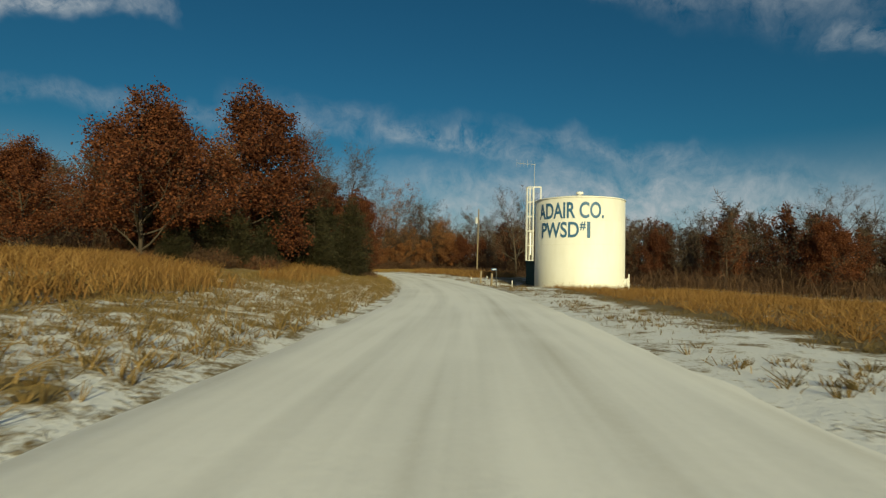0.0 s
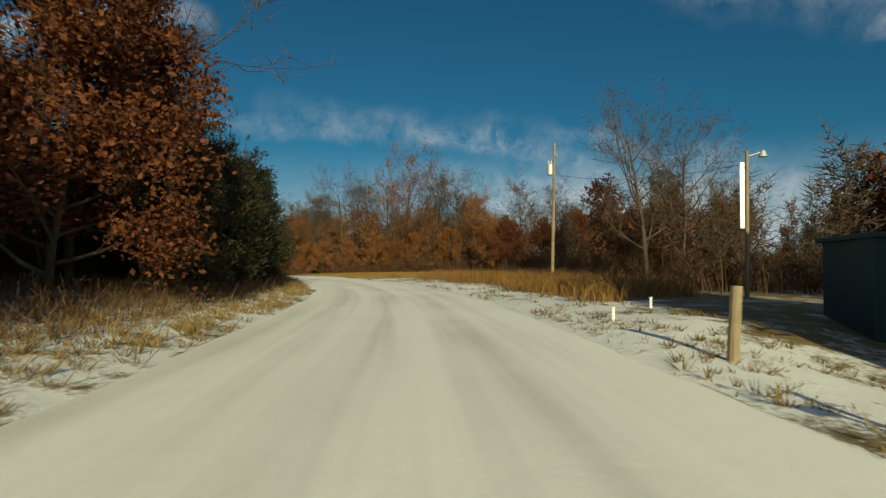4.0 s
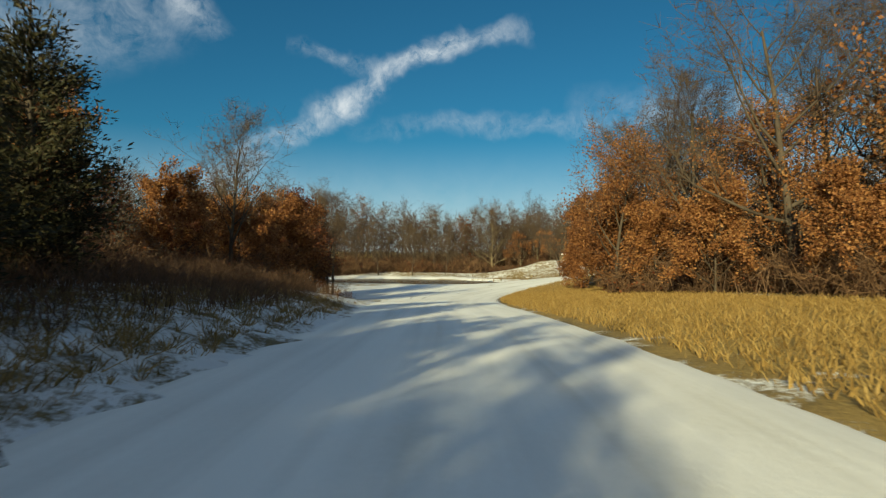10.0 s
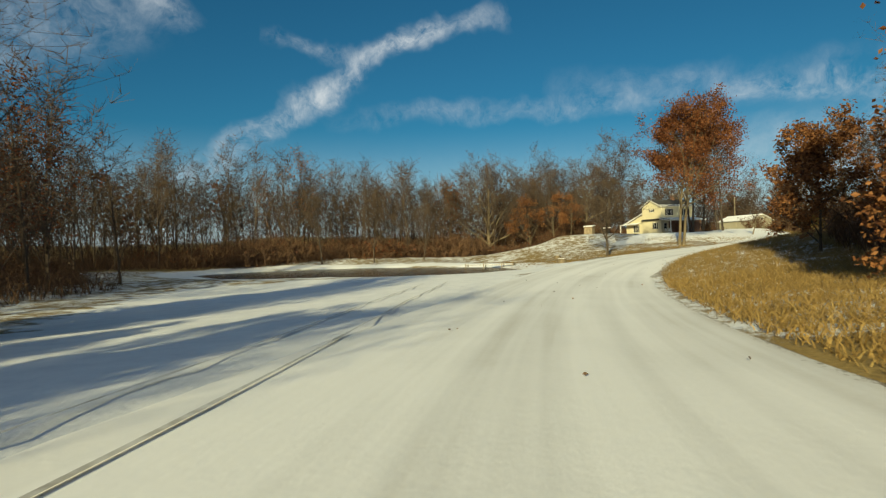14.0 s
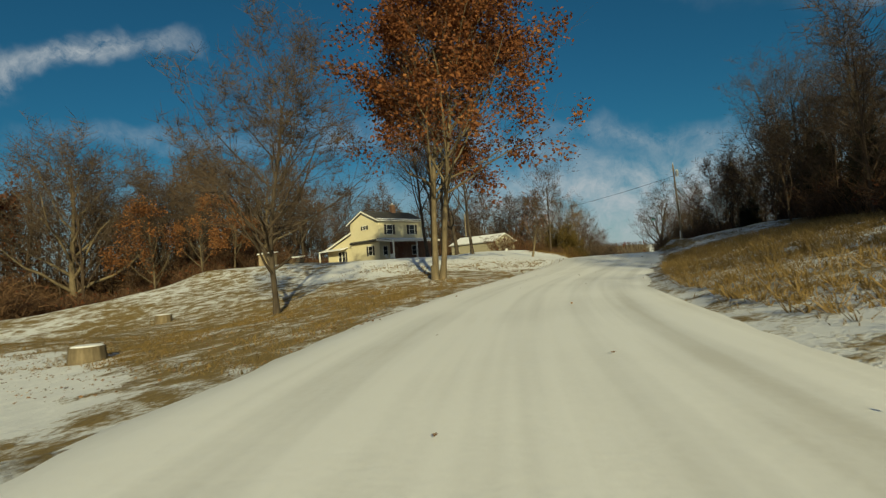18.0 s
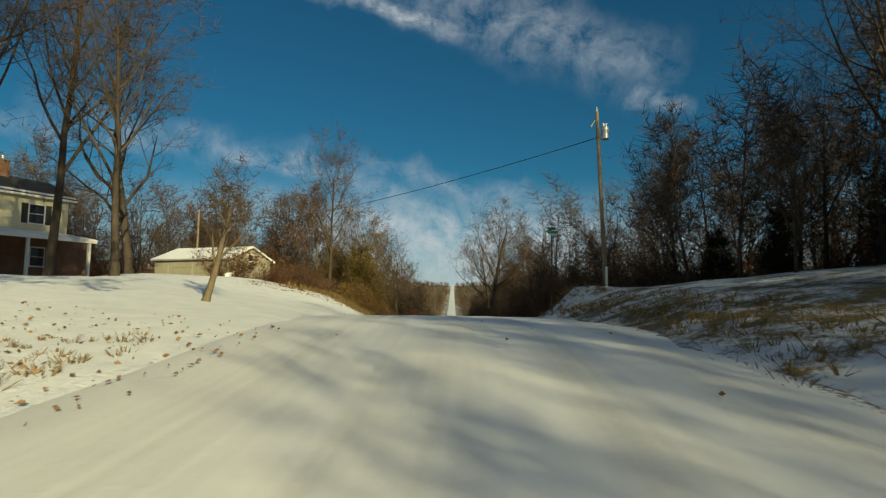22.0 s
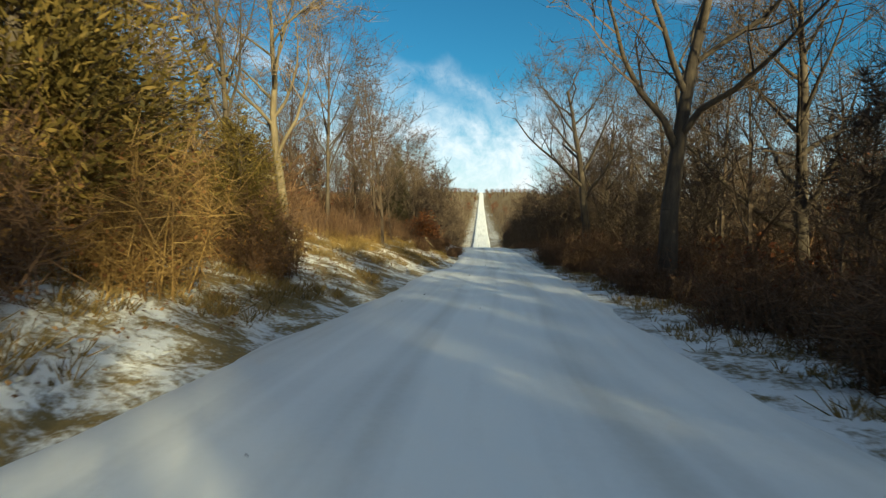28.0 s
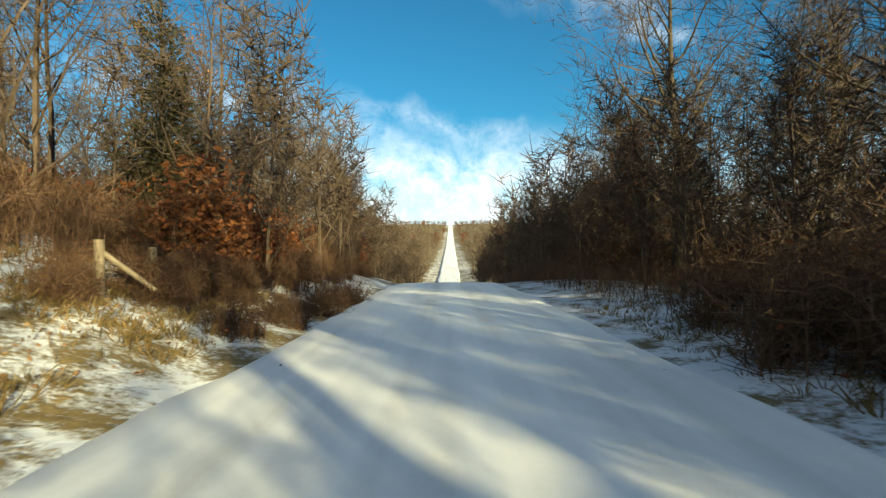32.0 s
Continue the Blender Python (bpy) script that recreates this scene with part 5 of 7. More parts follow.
    for i in range(9):
        z = 2.72 + i * 0.22
        part("clapboard", slab(bmesh.new(), [(wx + 0.5 + (z - 2.6) * 3.1, 0.472, z), (-X - 0.02, 0.472, z), (-X - 0.02, 0.494, z + 0.22), (wx + 0.5 + (z - 2.6) * 3.1, 0.494, z + 0.22)], -0.012), CREAM, gable)
    bm = bmesh.new()
    slab(bm, [(wx - 0.9, -0.9, 2.35), (-X - 1.6, -0.9, 2.35), (-X - 1.6, 0.47, 2.72), (wx - 0.9, 0.47, 2.72)], 0.1)
    part("awning_roof", bm, ROOF_SNOW, h, "snow-dusted awning roof")
    part("porch_post", boxed(wx - 0.75, -0.8, -0.3, wx - 0.62, -0.67, 2.38), WHITE_TRIM, h)
    part("chimney", boxed(wx + 2.2, 5.2, 2.9, wx + 3.3, 6.0, 5.4, bevel=0.03), STONE, h, "pale stone chimney")
    # porch along the east side, its shade put into a dark brick-coloured wall facing
    px, pe = X + 3.3, 8.7
    bm = bmesh.new()
    slab(bm, [(X + 0.03, -0.5, 3.3), (px + 0.3, -0.5, 2.75), (px + 0.3, pe, 2.75), (X + 0.03, pe, 3.3)], 0.14)
    porch = part("porch_roof", bm, SHINGLE, h)
    bm = bmesh.new()
    slab(bm, [(X + 0.1, -0.45, 3.44), (px + 0.26, -0.45, 2.91), (px + 0.26, pe - 0.05, 2.91), (X + 0.1, pe - 0.05, 3.44)], 0.06)
    part("snow_sheet", bm, ROOF_SNOW, porch, "thin sheet of snow")
    part("fascia", boxed(px + 0.3, -0.55, 2.66, px + 0.37, pe + 0.05, 2.92), WHITE_TRIM, porch)
    bm = bmesh.new()
    slab(bm, [(X + 0.03, -0.52, 3.1), (px + 0.3, -0.52, 2.62), (px + 0.3, -0.52, 2.86), (X + 0.03, -0.52, 3.36)], 0.05)
    part("fascia", bm, WHITE_TRIM, porch)
    for y in (-0.1, 4.3, 8.4):
        part("porch_post", boxed(px - 0.09, y - 0.09, -0.3, px + 0.09, y + 0.09, 2.76), WHITE_TRIM, h)
    part("porch_deck", boxed(X + 0.03, -0.3, -0.4, px + 0.3, pe, 0.05), STONE, h)
    part("brick_facing", boxed(X + 0.03, 1.9, 0.05, X + 0.09, Y, 3.0), BRICK, h, "brick-toned facing standing in for the deep shade under the porch")
    window(h, (0.15, -0.03, 5.3), 0.75, 0.5, "s")
    window(h, (1.35, -0.03, 1.75), 0.85, 1.3, "s")
    window(h, (wx + 4.5, 0.47, 1.35), 0.8, 1.6, "s")
    window(h, (wx + 3.5, 0.47, 1.35), 0.8, 1.6, "s", shutters=False)
    for y in (2.0, 6.4):
        window(h, (X + 0.03, y, 4.75), 1.0, 1.35, "e")
    window(h, (X + 0.03, 1.0, 1.6), 0.75, 1.3, "e", shutters=False)
    window(h, (X + 0.09, 6.6, 1.6), 0.9, 1.3, "e", shutters=False)
    door = part("door", boxed(X + 0.09, 3.4, 0.08, X + 0.14, 4.3, 2.15), DOOR_RED, h)
    part("handle", boxed(X + 0.14, 4.15, 1.05, X + 0.19, 4.2, 1.15), GREY_METAL, door)
    # low back room closing the porch at the far end
    part("wall", boxed(-3.0, Y, -0.3, X - 0.1, Y + 2.0, 2.9), BRICK, h)
    part("step", boxed(wx + 4.9, -0.2, -0.3, wx + 6.2, 0.45, 0.16, bevel=0.02), STONE, h)


farmhouse()


def porch_chair(x, y, turn):
    c = thing("porch_chair", x, y, 2.55, turn, "pale slatted garden chair on the porch", "chair", "porch chairs")
    part("seat", boxed(-0.26, -0.25, 0.38, 0.26, 0.25, 0.43), WHITE_TRIM, c)
    part("backrest", slab(bmesh.new(), [(-0.26, 0.24, 0.43), (0.26, 0.24, 0.43), (0.26, 0.4, 1.0), (-0.26, 0.4, 1.0)], 0.03), WHITE_TRIM, c)
    for sx in (-0.23, 0.23):
        for sy in (-0.22, 0.22):
            part("leg", boxed(sx - 0.025, sy - 0.025, 0, sx + 0.025, sy + 0.025, 0.38), WHITE_TRIM, c)
        part("armrest", boxed(sx - 0.04, -0.28, 0.6, sx + 0.04, 0.28, 0.63), WHITE_TRIM, c)
        part("arm_post", boxed(sx - 0.02, -0.24, 0.43, sx + 0.02, -0.2, 0.6), WHITE_TRIM, c)


porch_chair(-83.45, 300.6, 60)
porch_chair(-82.65, 300.1, 35)


# ---- garage ----
def garage():
    g = thing("garage", -67.9, 313.9, 2.4, turn=math.degrees(math.atan2(0.62, -0.78)), label="long tan metal garage with an olive base and a snowy roof", category="garage")
    # local x runs along the building, local y from its gable end's near corner is negative
    L, W, E, R = 9.6, 5.8, 2.6, 3.8
    body = bmesh.new()
    slab(body, [(0, 0, -0.5), (0, -W, -0.5), (0, -W, E), (0, -W / 2, R), (0, 0, E)], -L)
    wall = part("wall", body, TAN_STEEL, g)
    for i in range(int(W / 0.3)):
        y = -0.15 - i * 0.3
        top = E + (R - E) * (1 - abs(y + W / 2) / (W / 2))
        part("rib", boxed(-0.03, y - 0.025, 0.95, 0.0, y + 0.025, top - 0.1), TAN_STEEL, wall)
        part("rib", boxed(-0.035, y - 0.025, -0.4, 0.0, y + 0.025, 0.9), OLIVE_STEEL, wall)
    part("wainscot", boxed(-0.02, -W, -0.5, 0.0, 0, 0.9), OLIVE_STEEL, g)
    part("wainscot", boxed(0, 0.0, -0.5, L, 0.02, 0.9), OLIVE_STEEL, g)
    for s, y0 in ((1, 0.35), (-1, -W - 0.35)):
        bm = bmesh.new()
        slab(bm, [(-0.35, y0, E - 0.12), (L + 0.35, y0, E - 0.12), (L + 0.35, -W / 2, R + 0.06), (-0.35, -W / 2, R + 0.06)], 0.08 * s)
        roof = part("roof", bm, GREY_METAL, g)
        bm = bmesh.new()
        slab(bm, [(-0.3, y0 - 0.1 * s, E + 0.02), (L + 0.3, y0 - 0.1 * s, E + 0.02), (L + 0.3, -W / 2, R + 0.15), (-0.3, -W / 2, R + 0.15)], 0.06 * s)
        part("snow_sheet", bm, ROOF_SNOW, roof, "smooth sheet of snow")
        bm = bmesh.new()
        slab(bm, [(-0.38, y0, E - 0.2), (-0.38, -W / 2, R + 0.0), (-0.38, -W / 2, R + 0.14), (-0.38, y0, E - 0.02)], 0.05)
        part("rake_board", bm, WHITE_TRIM, roof)
    w = child("window", None, g)
    part("pane", boxed(-0.05, -W / 2 - 0.3, 2.45, -0.035, -W / 2 + 0.3, 3.1), GLASS_DARK, w)
    for a in ((-0.07, -W / 2 - 0.38, 2.37, -0.03, -W / 2 - 0.3, 3.18), (-0.07, -W / 2 + 0.3, 2.37, -0.03, -W / 2 + 0.38, 3.18), (-0.07, -W / 2 - 0.3, 2.37, -0.03, -W / 2 + 0.3, 2.45), (-0.07, -W / 2 - 0.3, 3.1, -0.03, -W / 2 + 0.3, 3.18)):
        part("frame", boxed(*a), WHITE_TRIM, w)
    for x in (1.3, 4.4):
        d = part("garage_door", boxed(x, 0.0, -0.05, x + 2.7, 0.05, 2.3), TAN_STEEL, g)
        for i in range(4):
            part("door_panel", boxed(x + 0.06, 0.05, 0.02 + i * 0.57, x + 2.64, 0.075, 0.53 + i * 0.57, bevel=0.015), TAN_STEEL, d)
    e = part("door", boxed(7.7, 0.0, 0, 8.6, 0.05, 2.05), TAN_STEEL, g)
    part("handle", boxed(7.8, 0.05, 1.0, 7.86, 0.1, 1.06), GREY_METAL, e)


garage()


# ---- shed, stumps and dock by the house and pond ----
def small_shed(x, y, w, d, tall, mat, label):
    s = thing("shed", x, y, label=label, category="shed")
    part("wall", boxed(-w / 2, -d / 2, -0.3, w / 2, d / 2, tall), mat, s)
    bm = bmesh.new()
    slab(bm, [(-w / 2 - 0.15, -d / 2 - 0.15, tall), (w / 2 + 0.15, -d / 2 - 0.15, tall), (w / 2 + 0.15, d / 2 + 0.15, tall + 0.3), (-w / 2 - 0.15, d / 2 + 0.15, tall + 0.3)], 0.1)
    part("roof", bm, ROOF_SNOW, s)
    part("door", boxed(-0.4, -d / 2 - 0.03, -0.1, 0.4, -d / 2, tall - 0.2), POLE_WOOD, s)


small_shed(-100.0, 297.0, 1.9, 1.9, 1.9, POLE_WOOD, "small grey wooden shed at the wood's edge")
small_shed(-100.5, 309.0, 2.4, 2.2, 1.7, SHINGLE, "low dark open shed behind the house")


def stump(x, y, r, tall, label):
    s = thing("tree_stump", x, y, label=label, category="stump", group="stumps in the yard")
    bm = bmesh.new()
    tube(bm, (0, 0, -0.2), (0, 0, tall), r * 1.15, r, 14)
    part("bole", bm, BARK_PALE, s)
    part("snow_cap", tube(bmesh.new(), (0, 0, tall), (0, 0, tall + 0.05), r * 0.95, r * 0.8, 14), ROOF_SNOW, s, "thin cap of snow")


stump(-92.4, 259.0, 0.55, 0.55, "broad cut tree stump with snow on top")
stump(-84.0, 240.5, 0.6, 0.6, "pale stump by the pond's edge")


def dock():
    d = thing("dock", -95.0, 241.5, -2.45, turn=12, label="low wooden dock dusted with snow at the pond", category="dock")
    for i in range(24):
        part("plank", boxed(-4.5 + i * 0.32, -0.6, 0.28, -4.22 + i * 0.32, 0.6, 0.33), POLE_WOOD, d)
    for x in (-4.3, -1.5, 1.3, 3.0):
        for y in (-0.5, 0.5):
            part("post", boxed(x - 0.06, y - 0.06, -1.0, x + 0.06, y + 0.06, 0.5 if x < 3 else 1.0), POLE_WOOD, d)
    part("snow_strip", boxed(-4.4, -0.5, 0.33, 3.0, 0.5, 0.36), ROOF_SNOW, d, "strip of snow")


dock()


# ---- cabin among the northern trees, and an old fence ----
def cabin():
    c = thing("cabin", -59.5, 383.5, turn=-25, label="low brown cabin with snow on its roof behind trees", category="house")
    part("wall", boxed(-5, -2.6, -0.5, 5, 2.6, 2.3), BRICK, c)
    for s in (-1, 1):
        bm = bmesh.new()
        slab(bm, [(-5.6, s * 3.6, 2.15), (5.6, s * 3.6, 2.15), (5.6, 0, 3.5), (-5.6, 0, 3.5)], 0.12 * -s)
        r = part("roof", bm, SHINGLE, c)
        bm = bmesh.new()
        slab(bm, [(-5.5, s * 3.5, 2.32), (5.5, s * 3.5, 2.32), (5.5, 0, 3.66), (-5.5, 0, 3.66)], 0.06 * -s)
        part("snow_sheet", bm, ROOF_SNOW, r, "sheet of snow")
    for x in (-3, 0.4, 3.2):
        window(c, (x, -2.63, 1.2), 1.0, 1.0, "s", False)
    for x in (-5.2, -1.8, 1.8, 5.2):
        part("porch_post", boxed(x - 0.06, -3.5, -0.5, x + 0.06, -3.38, 2.15), POLE_WOOD, c)


cabin()


def gate_post(x, y, tall, brace):
    p = thing("fence_post", x, y, label="grey wooden corner post with a brace on the bank", category="fence post", group="old fence posts")
    part("post", tube(bmesh.new(), (0, 0, -0.4), (0.03, 0, tall), 0.1, 0.09, 10), POLE_WOOD, p)
    if brace:
        part("brace", tube(bmesh.new(), (0.05, 0, tall * 0.8), (0.9, 0.3, 0.05), 0.05, n=7), POLE_WOOD, p)


gate_post(-40.5, 357.6, 1.05, True)
gate_post(-40.0, 359.4, 0.95, False)


# ---- planting ----
def scatter(rng, poly, spacing, keep_off=6.0, hold=1.0):
    """Points in an area of the plan, no two closer than spacing, clear of the road."""
    xs, ys = [p[0] for p in poly], [p[1] for p in poly]
    pts = []
    tries = int((max(xs) - min(xs)) * (max(ys) - min(ys)) / spacing**2 * 4)
    cx, cy = rng.uniform(min(xs), max(xs), tries), rng.uniform(min(ys), max(ys), tries)
    ok = within(cx, cy, poly)
    cx, cy = cx[ok], cy[ok]
    if not len(cx):
        return []
    _, d, _ = beside(cx, cy)
    for x, y, dd in zip(cx, cy, d):
        if abs(dd) < keep_off:
            continue
        if all((x - a) ** 2 + (y - b) ** 2 > spacing**2 for a, b in pts):
            pts.append((x, y))
    return pts


def wood(name, seed, poly, spacing, tall, keep_off, label, leaf=0.0, leaf_mat=None, sides=4, fine=0.028):
    """A stand of slender trees too many to count, in one mesh."""
    rng = np.random.default_rng(seed)
    forms = []
    for k in range(5):
        seg, tips = grow(rng, 1.0 * tall, tall * 0.0095, 0.1, 40, 13 if sides > 3 else 8, 2, slim=0.8)
        stem = [q for q in seg if q[4] == 0]
        limb = [q for q in seg if q[4] == 1]
        small = [q for q in seg if q[4] >= 2]
        p = [prisms([a[0] for a in stem], [a[1] for a in stem], [a[2] for a in stem], [a[3] for a in stem], sides)]
        if sides > 3:
            p.append(prisms([a[0] for a in limb], [a[1] for a in limb], [a[2] for a in limb], [a[3] for a in limb], 3))
            p.append(ribbons(rng, np.array([a[0] for a in small]), np.array([a[1] for a in small]), fine * 1.1))
            p.append(twig_sprays(rng, tips, tall * 0.085, fine, 4 if fine > 0.02 else 6))
        else:
            p.append(ribbons(rng, np.array([a[0] for a in limb]), np.array([a[1] for a in limb]), 0.08))
            p.append(twig_sprays(rng, tips[::3], tall * 0.2, 0.05, 2))
        at = np.repeat(tips, 7 if sides > 3 else 3, axis=0)
        forms.append((join(p), flakes(rng, at + rng.normal(size=at.shape) * tall * 0.03, 0.17 if sides > 3 else 0.5) if leaf else None))
    limbs, leaves = [], []
    pts = scatter(rng, poly, spacing, keep_off)
    if not pts:
        return
    zs = ground([p[0] for p in pts], [p[1] for p in pts])
    for (x, y), z in zip(pts, zs):
        (v, q), fl = forms[rng.integers(0, 5)]
        s, a = rng.uniform(0.65, 1.15), rng.uniform(0, 2 * np.pi)
        rot = np.array([[math.cos(a), -math.sin(a), 0], [math.sin(a), math.cos(a), 0], [0, 0, 1]]) * s
        limbs.append((v @ rot.T + (x, y, z), q))
        if fl and rng.uniform() < leaf:
            leaves.append((fl[0] @ rot.T + (x, y, z), fl[1]))
    stand = new(name)
    child("branchwork", quad_mesh("branchwork", *join(limbs), TWIG), stand)
    if leaves:
        child("foliage", quad_mesh("foliage", *join(leaves), leaf_mat), stand)
    tagged(stand, label, "woods", kind="stuff")


def thicket(name, seed, poly, count, tall, label, mat=STEM, wide=0.016, keep_off=4.8, lean=0.45, clump=0.0, floor=0.35):
    """Brush or grass too thick to count, in one mesh."""
    rng = np.random.default_rng(seed)
    xs, ys = [p[0] for p in poly], [p[1] for p in poly]
    x, y = rng.uniform(min(xs), max(xs), count * 3), rng.uniform(min(ys), max(ys), count * 3)
    ok = within(x, y, poly)
    x, y = x[ok][:count], y[ok][:count]
    if clump:
        k = np.array([noise.noise((a * clump, b * clump, seed * 1.7)) for a, b in zip(x, y)])
        ok = k > -0.05
        x, y = x[ok], y[ok]
    u, d, z = beside(x, y)
    ok = np.abs(d) > keep_off
    x, y = x[ok], y[ok]
    h = ground_of(x, y, u[ok], d[ok], z[ok])
    v = blades(rng, x, y, h, tall * rng.uniform(floor, 1.0, len(x)), np.full(len(x), wide) * rng.uniform(0.6, 1.4, len(x)), lean)
    if mat is STEM:
        k = len(x)
        high = tall * rng.uniform(floor, 0.9, k)
        p0 = np.stack([x, y, h + high * 0.6], 1) + rng.normal(size=(k, 3)) * (0.08, 0.08, 0.1)
        way = rng.normal(size=(k, 3))
        way[:, 2] = np.abs(way[:, 2])
        v = join([v, ribbons(rng, p0, p0 + way * (tall * 0.17), wide * 0.4)])
    tagged(new(name, quad_mesh(name, *v, mat)), label, "brush" if mat is STEM else "grass", kind="stuff")


def band(u0, u1, a, b):
    """The strip of plan beside the road between two stations, from a to b metres off it (left is negative)."""
    sel = LINE[(LINE[:, 0] >= u0) & (LINE[:, 0] <= u1)][::3]
    tan = TANGENT[(LINE[:, 0] >= u0) & (LINE[:, 0] <= u1)][::3]
    n = np.stack([tan[:, 1], -tan[:, 0]], 1)
    near, wide = sel[:, 1:3] + n * a, sel[:, 1:3] + n * b
    return [tuple(p) for p in near] + [tuple(p) for p in wide[::-1]]


def bushes(kinds, seed, poly, spacing, keep_off, group, small=0.7, large=1.15):
    """Shrubs set close together over an area of the plan."""
    rng = np.random.default_rng(seed)
    for x, y in scatter(rng, poly, spacing, keep_off):
        plant(kinds[rng.integers(0, len(kinds))], [(x, y, rng.uniform(small, large), rng.uniform(0, 360))], group)


# west side, first bend: oaks and cedars over golden grass
plant(OAKS[1], [(-15.9, 49.6, 1.12, 20), (-19.2, 40, 0.9, 130), (-22, 50, 0.98, 200), (-27, 56, 1.05, 80), (-13.5, 63, 0.8, 10), (-20, 74, 0.9, 250), (-30, 60, 0.9, 300)], "oaks by the first bend")
plant(OAKS[0], [(-22, 64, 0.82, 70), (-33, 46, 0.52, 10)], "oaks by the first bend")
plant(OAKS[1], [(-9.8, 67, 0.72, 40), (-24, 36, 0.55, 200)], "young oaks by the first bend")
plant(BARE[2], [(-11.6, 70, 1.05, 0), (-17, 80, 0.95, 60), (-26, 72, 1.0, 200), (-38, 54, 0.65, 100), (-14, 56, 0.95, 30)], "bare trees by the first bend")
plant(CEDARS[0], [(-28.2, 110.6, 0.85, 140), (-11.8, 73, 0.9, 0), (-14.5, 68.5, 0.85, 120), (-17.5, 65, 0.9, 240), (-13.5, 78, 0.85, 90), (-20, 101.5, 1.08, 40), (-20, 93, 1.15, 200)], "cedars along the west side")
plant(CEDARS[2], [(-18.5, 86, 0.95, 0), (-23, 105, 0.85, 150), (-27.2, 116, 0.62, 80), (-34.2, 120.2, 0.8, 200), (-23, 96, 1.0, 30)], "cedars along the west side")
plant(CEDARS[1], [(-8.3, 58.5, 1.05, 60), (-11.2, 55, 0.92, 170), (-14, 51.5, 0.85, 280), (-17, 46.5, 0.72, 15), (-11, 60, 1.0, 200), (-29, 118, 0.85, 10), (-33, 121, 0.8, 300), (-36, 127, 0.8, 100), (-40, 130, 0.9, 220), (-12.5, 72, 0.85, 20), (-14.5, 82, 0.9, 140), (-21.5, 97.5, 0.95, 70), (-19, 90, 1.0, 320), (-22, 90, 1.1, 210), (-18, 96.5, 0.8, 100), (-10.8, 80, 0.75, 30), (-9.6, 72.5, 0.85, 110), (-9.9, 76, 0.9, 230), (-11.8, 84, 0.95, 320), (-13, 88.5, 0.8, 190), (-33.8, 117.3, 0.9, 50), (-32, 114.5, 0.85, 160), (-15, 46.2, 0.62, 70), (-17.6, 41.4, 0.55, 190), (-20.6, 44, 0.75, 300), (-13.6, 48.6, 0.55, 20)], "cedars along the west side")
wood("west_wood", 101, [(-20, 45), (-18, 80), (-24, 100), (-40, 112), (-54, 128), (-68, 146), (-86, 140), (-66, 90), (-46, 50)], 4.4, 10.5, 12, "dense leafless wood behind the cedars", 0.25, RUST_LEAF)
plant(OAKS[3], [(-57.5, 143, 0.66, 0), (-60, 149, 0.72, 50), (-53, 134, 0.8, 120), (-62, 155, 0.85, 200)], "young oaks on the west bank")
plant(OAKS[1], [(-68, 158, 0.5, 10), (-73, 160, 0.62, 90), (-77, 168, 0.95, 200), (-79.5, 172, 0.8, 120), (-70, 151, 0.66, 300)], "oaks before the pond")
plant(BARE[0], [(-74, 171, 0.8, 20), (-76.3, 170.2, 0.78, 280), (-78.6, 174.4, 0.85, 60), (-82, 175, 0.8, 150), (-58, 147, 0.75, 250)], "bare trees before the pond")

# east side by the tank
plant(BARE[3], [(13, 97, 0.85, 0), (17, 101, 0.8, 120), (30, 80, 0.5, 40), (38, 86, 0.6, 200), (46, 74, 0.6, 300), (42, 60, 0.62, 77)], "bare trees beyond the tank")
wood("east_wood", 102, [(13, 88), (12, 110), (8, 125), (20, 145), (50, 140), (72, 90), (70, 42), (44, 50), (27, 66)], 4.4, 8.5, 10, "leafless wood with rusty undergrowth beyond the tank", 0.35, RUST_LEAF)
plant(OAKS[1], [(27, 72, 0.5, 0), (33, 66, 0.58, 90), (40, 58, 0.58, 200), (24, 84, 0.58, 130), (50, 52, 0.62, 20)], "low rusty oaks beyond the tank")

plant(OAKS[1], [(4, 139, 0.62, 0), (9, 134, 0.58, 60), (13, 128, 0.6, 120), (19, 122, 0.62, 180), (24, 130, 0.7, 240), (15, 141, 0.75, 300), (26, 116, 0.65, 30)], "rusty oaks behind the pole")
plant(BARE[0], [(7, 142, 0.9, 10), (12, 136, 0.8, 80), (17, 130, 0.75, 150), (22, 124, 0.8, 220), (28, 120, 0.75, 290)], "bare trees behind the pole")

# middle wood of oaks over the golden field
plant(OAKS[2], [(-14.5, 164, 1.18, 0), (-18, 161, 0.9, 100)], "tall oaks of the middle wood")
plant(OAKS[0], [(0, 150.5, 0.78, 30), (1.5, 144, 0.55, 140), (-39.5, 169.5, 0.74, 250), (-10, 157, 0.62, 60), (-28, 166, 0.7, 90)], "oaks of the middle wood")
plant(OAKS[3], [(-41, 174, 0.85, 60), (-31, 162.5, 0.7, 100), (-24.5, 157.5, 0.62, 260), (-10.5, 151, 0.72, 20), (-5, 148, 0.75, 80), (2.4, 139.5, 0.7, 150), (-46, 197, 0.9, 220), (-19, 156, 0.7, 300), (-15, 154, 0.6, 330), (-36, 168, 0.7, 10), (-55, 208, 0.75, 20)], "young oaks of the middle wood")
plant(BARE[3], [(-27, 163.5, 1.22, 0), (-3.3, 156, 1.06, 90), (-34, 178, 0.95, 200)], "bare trees of the middle wood")
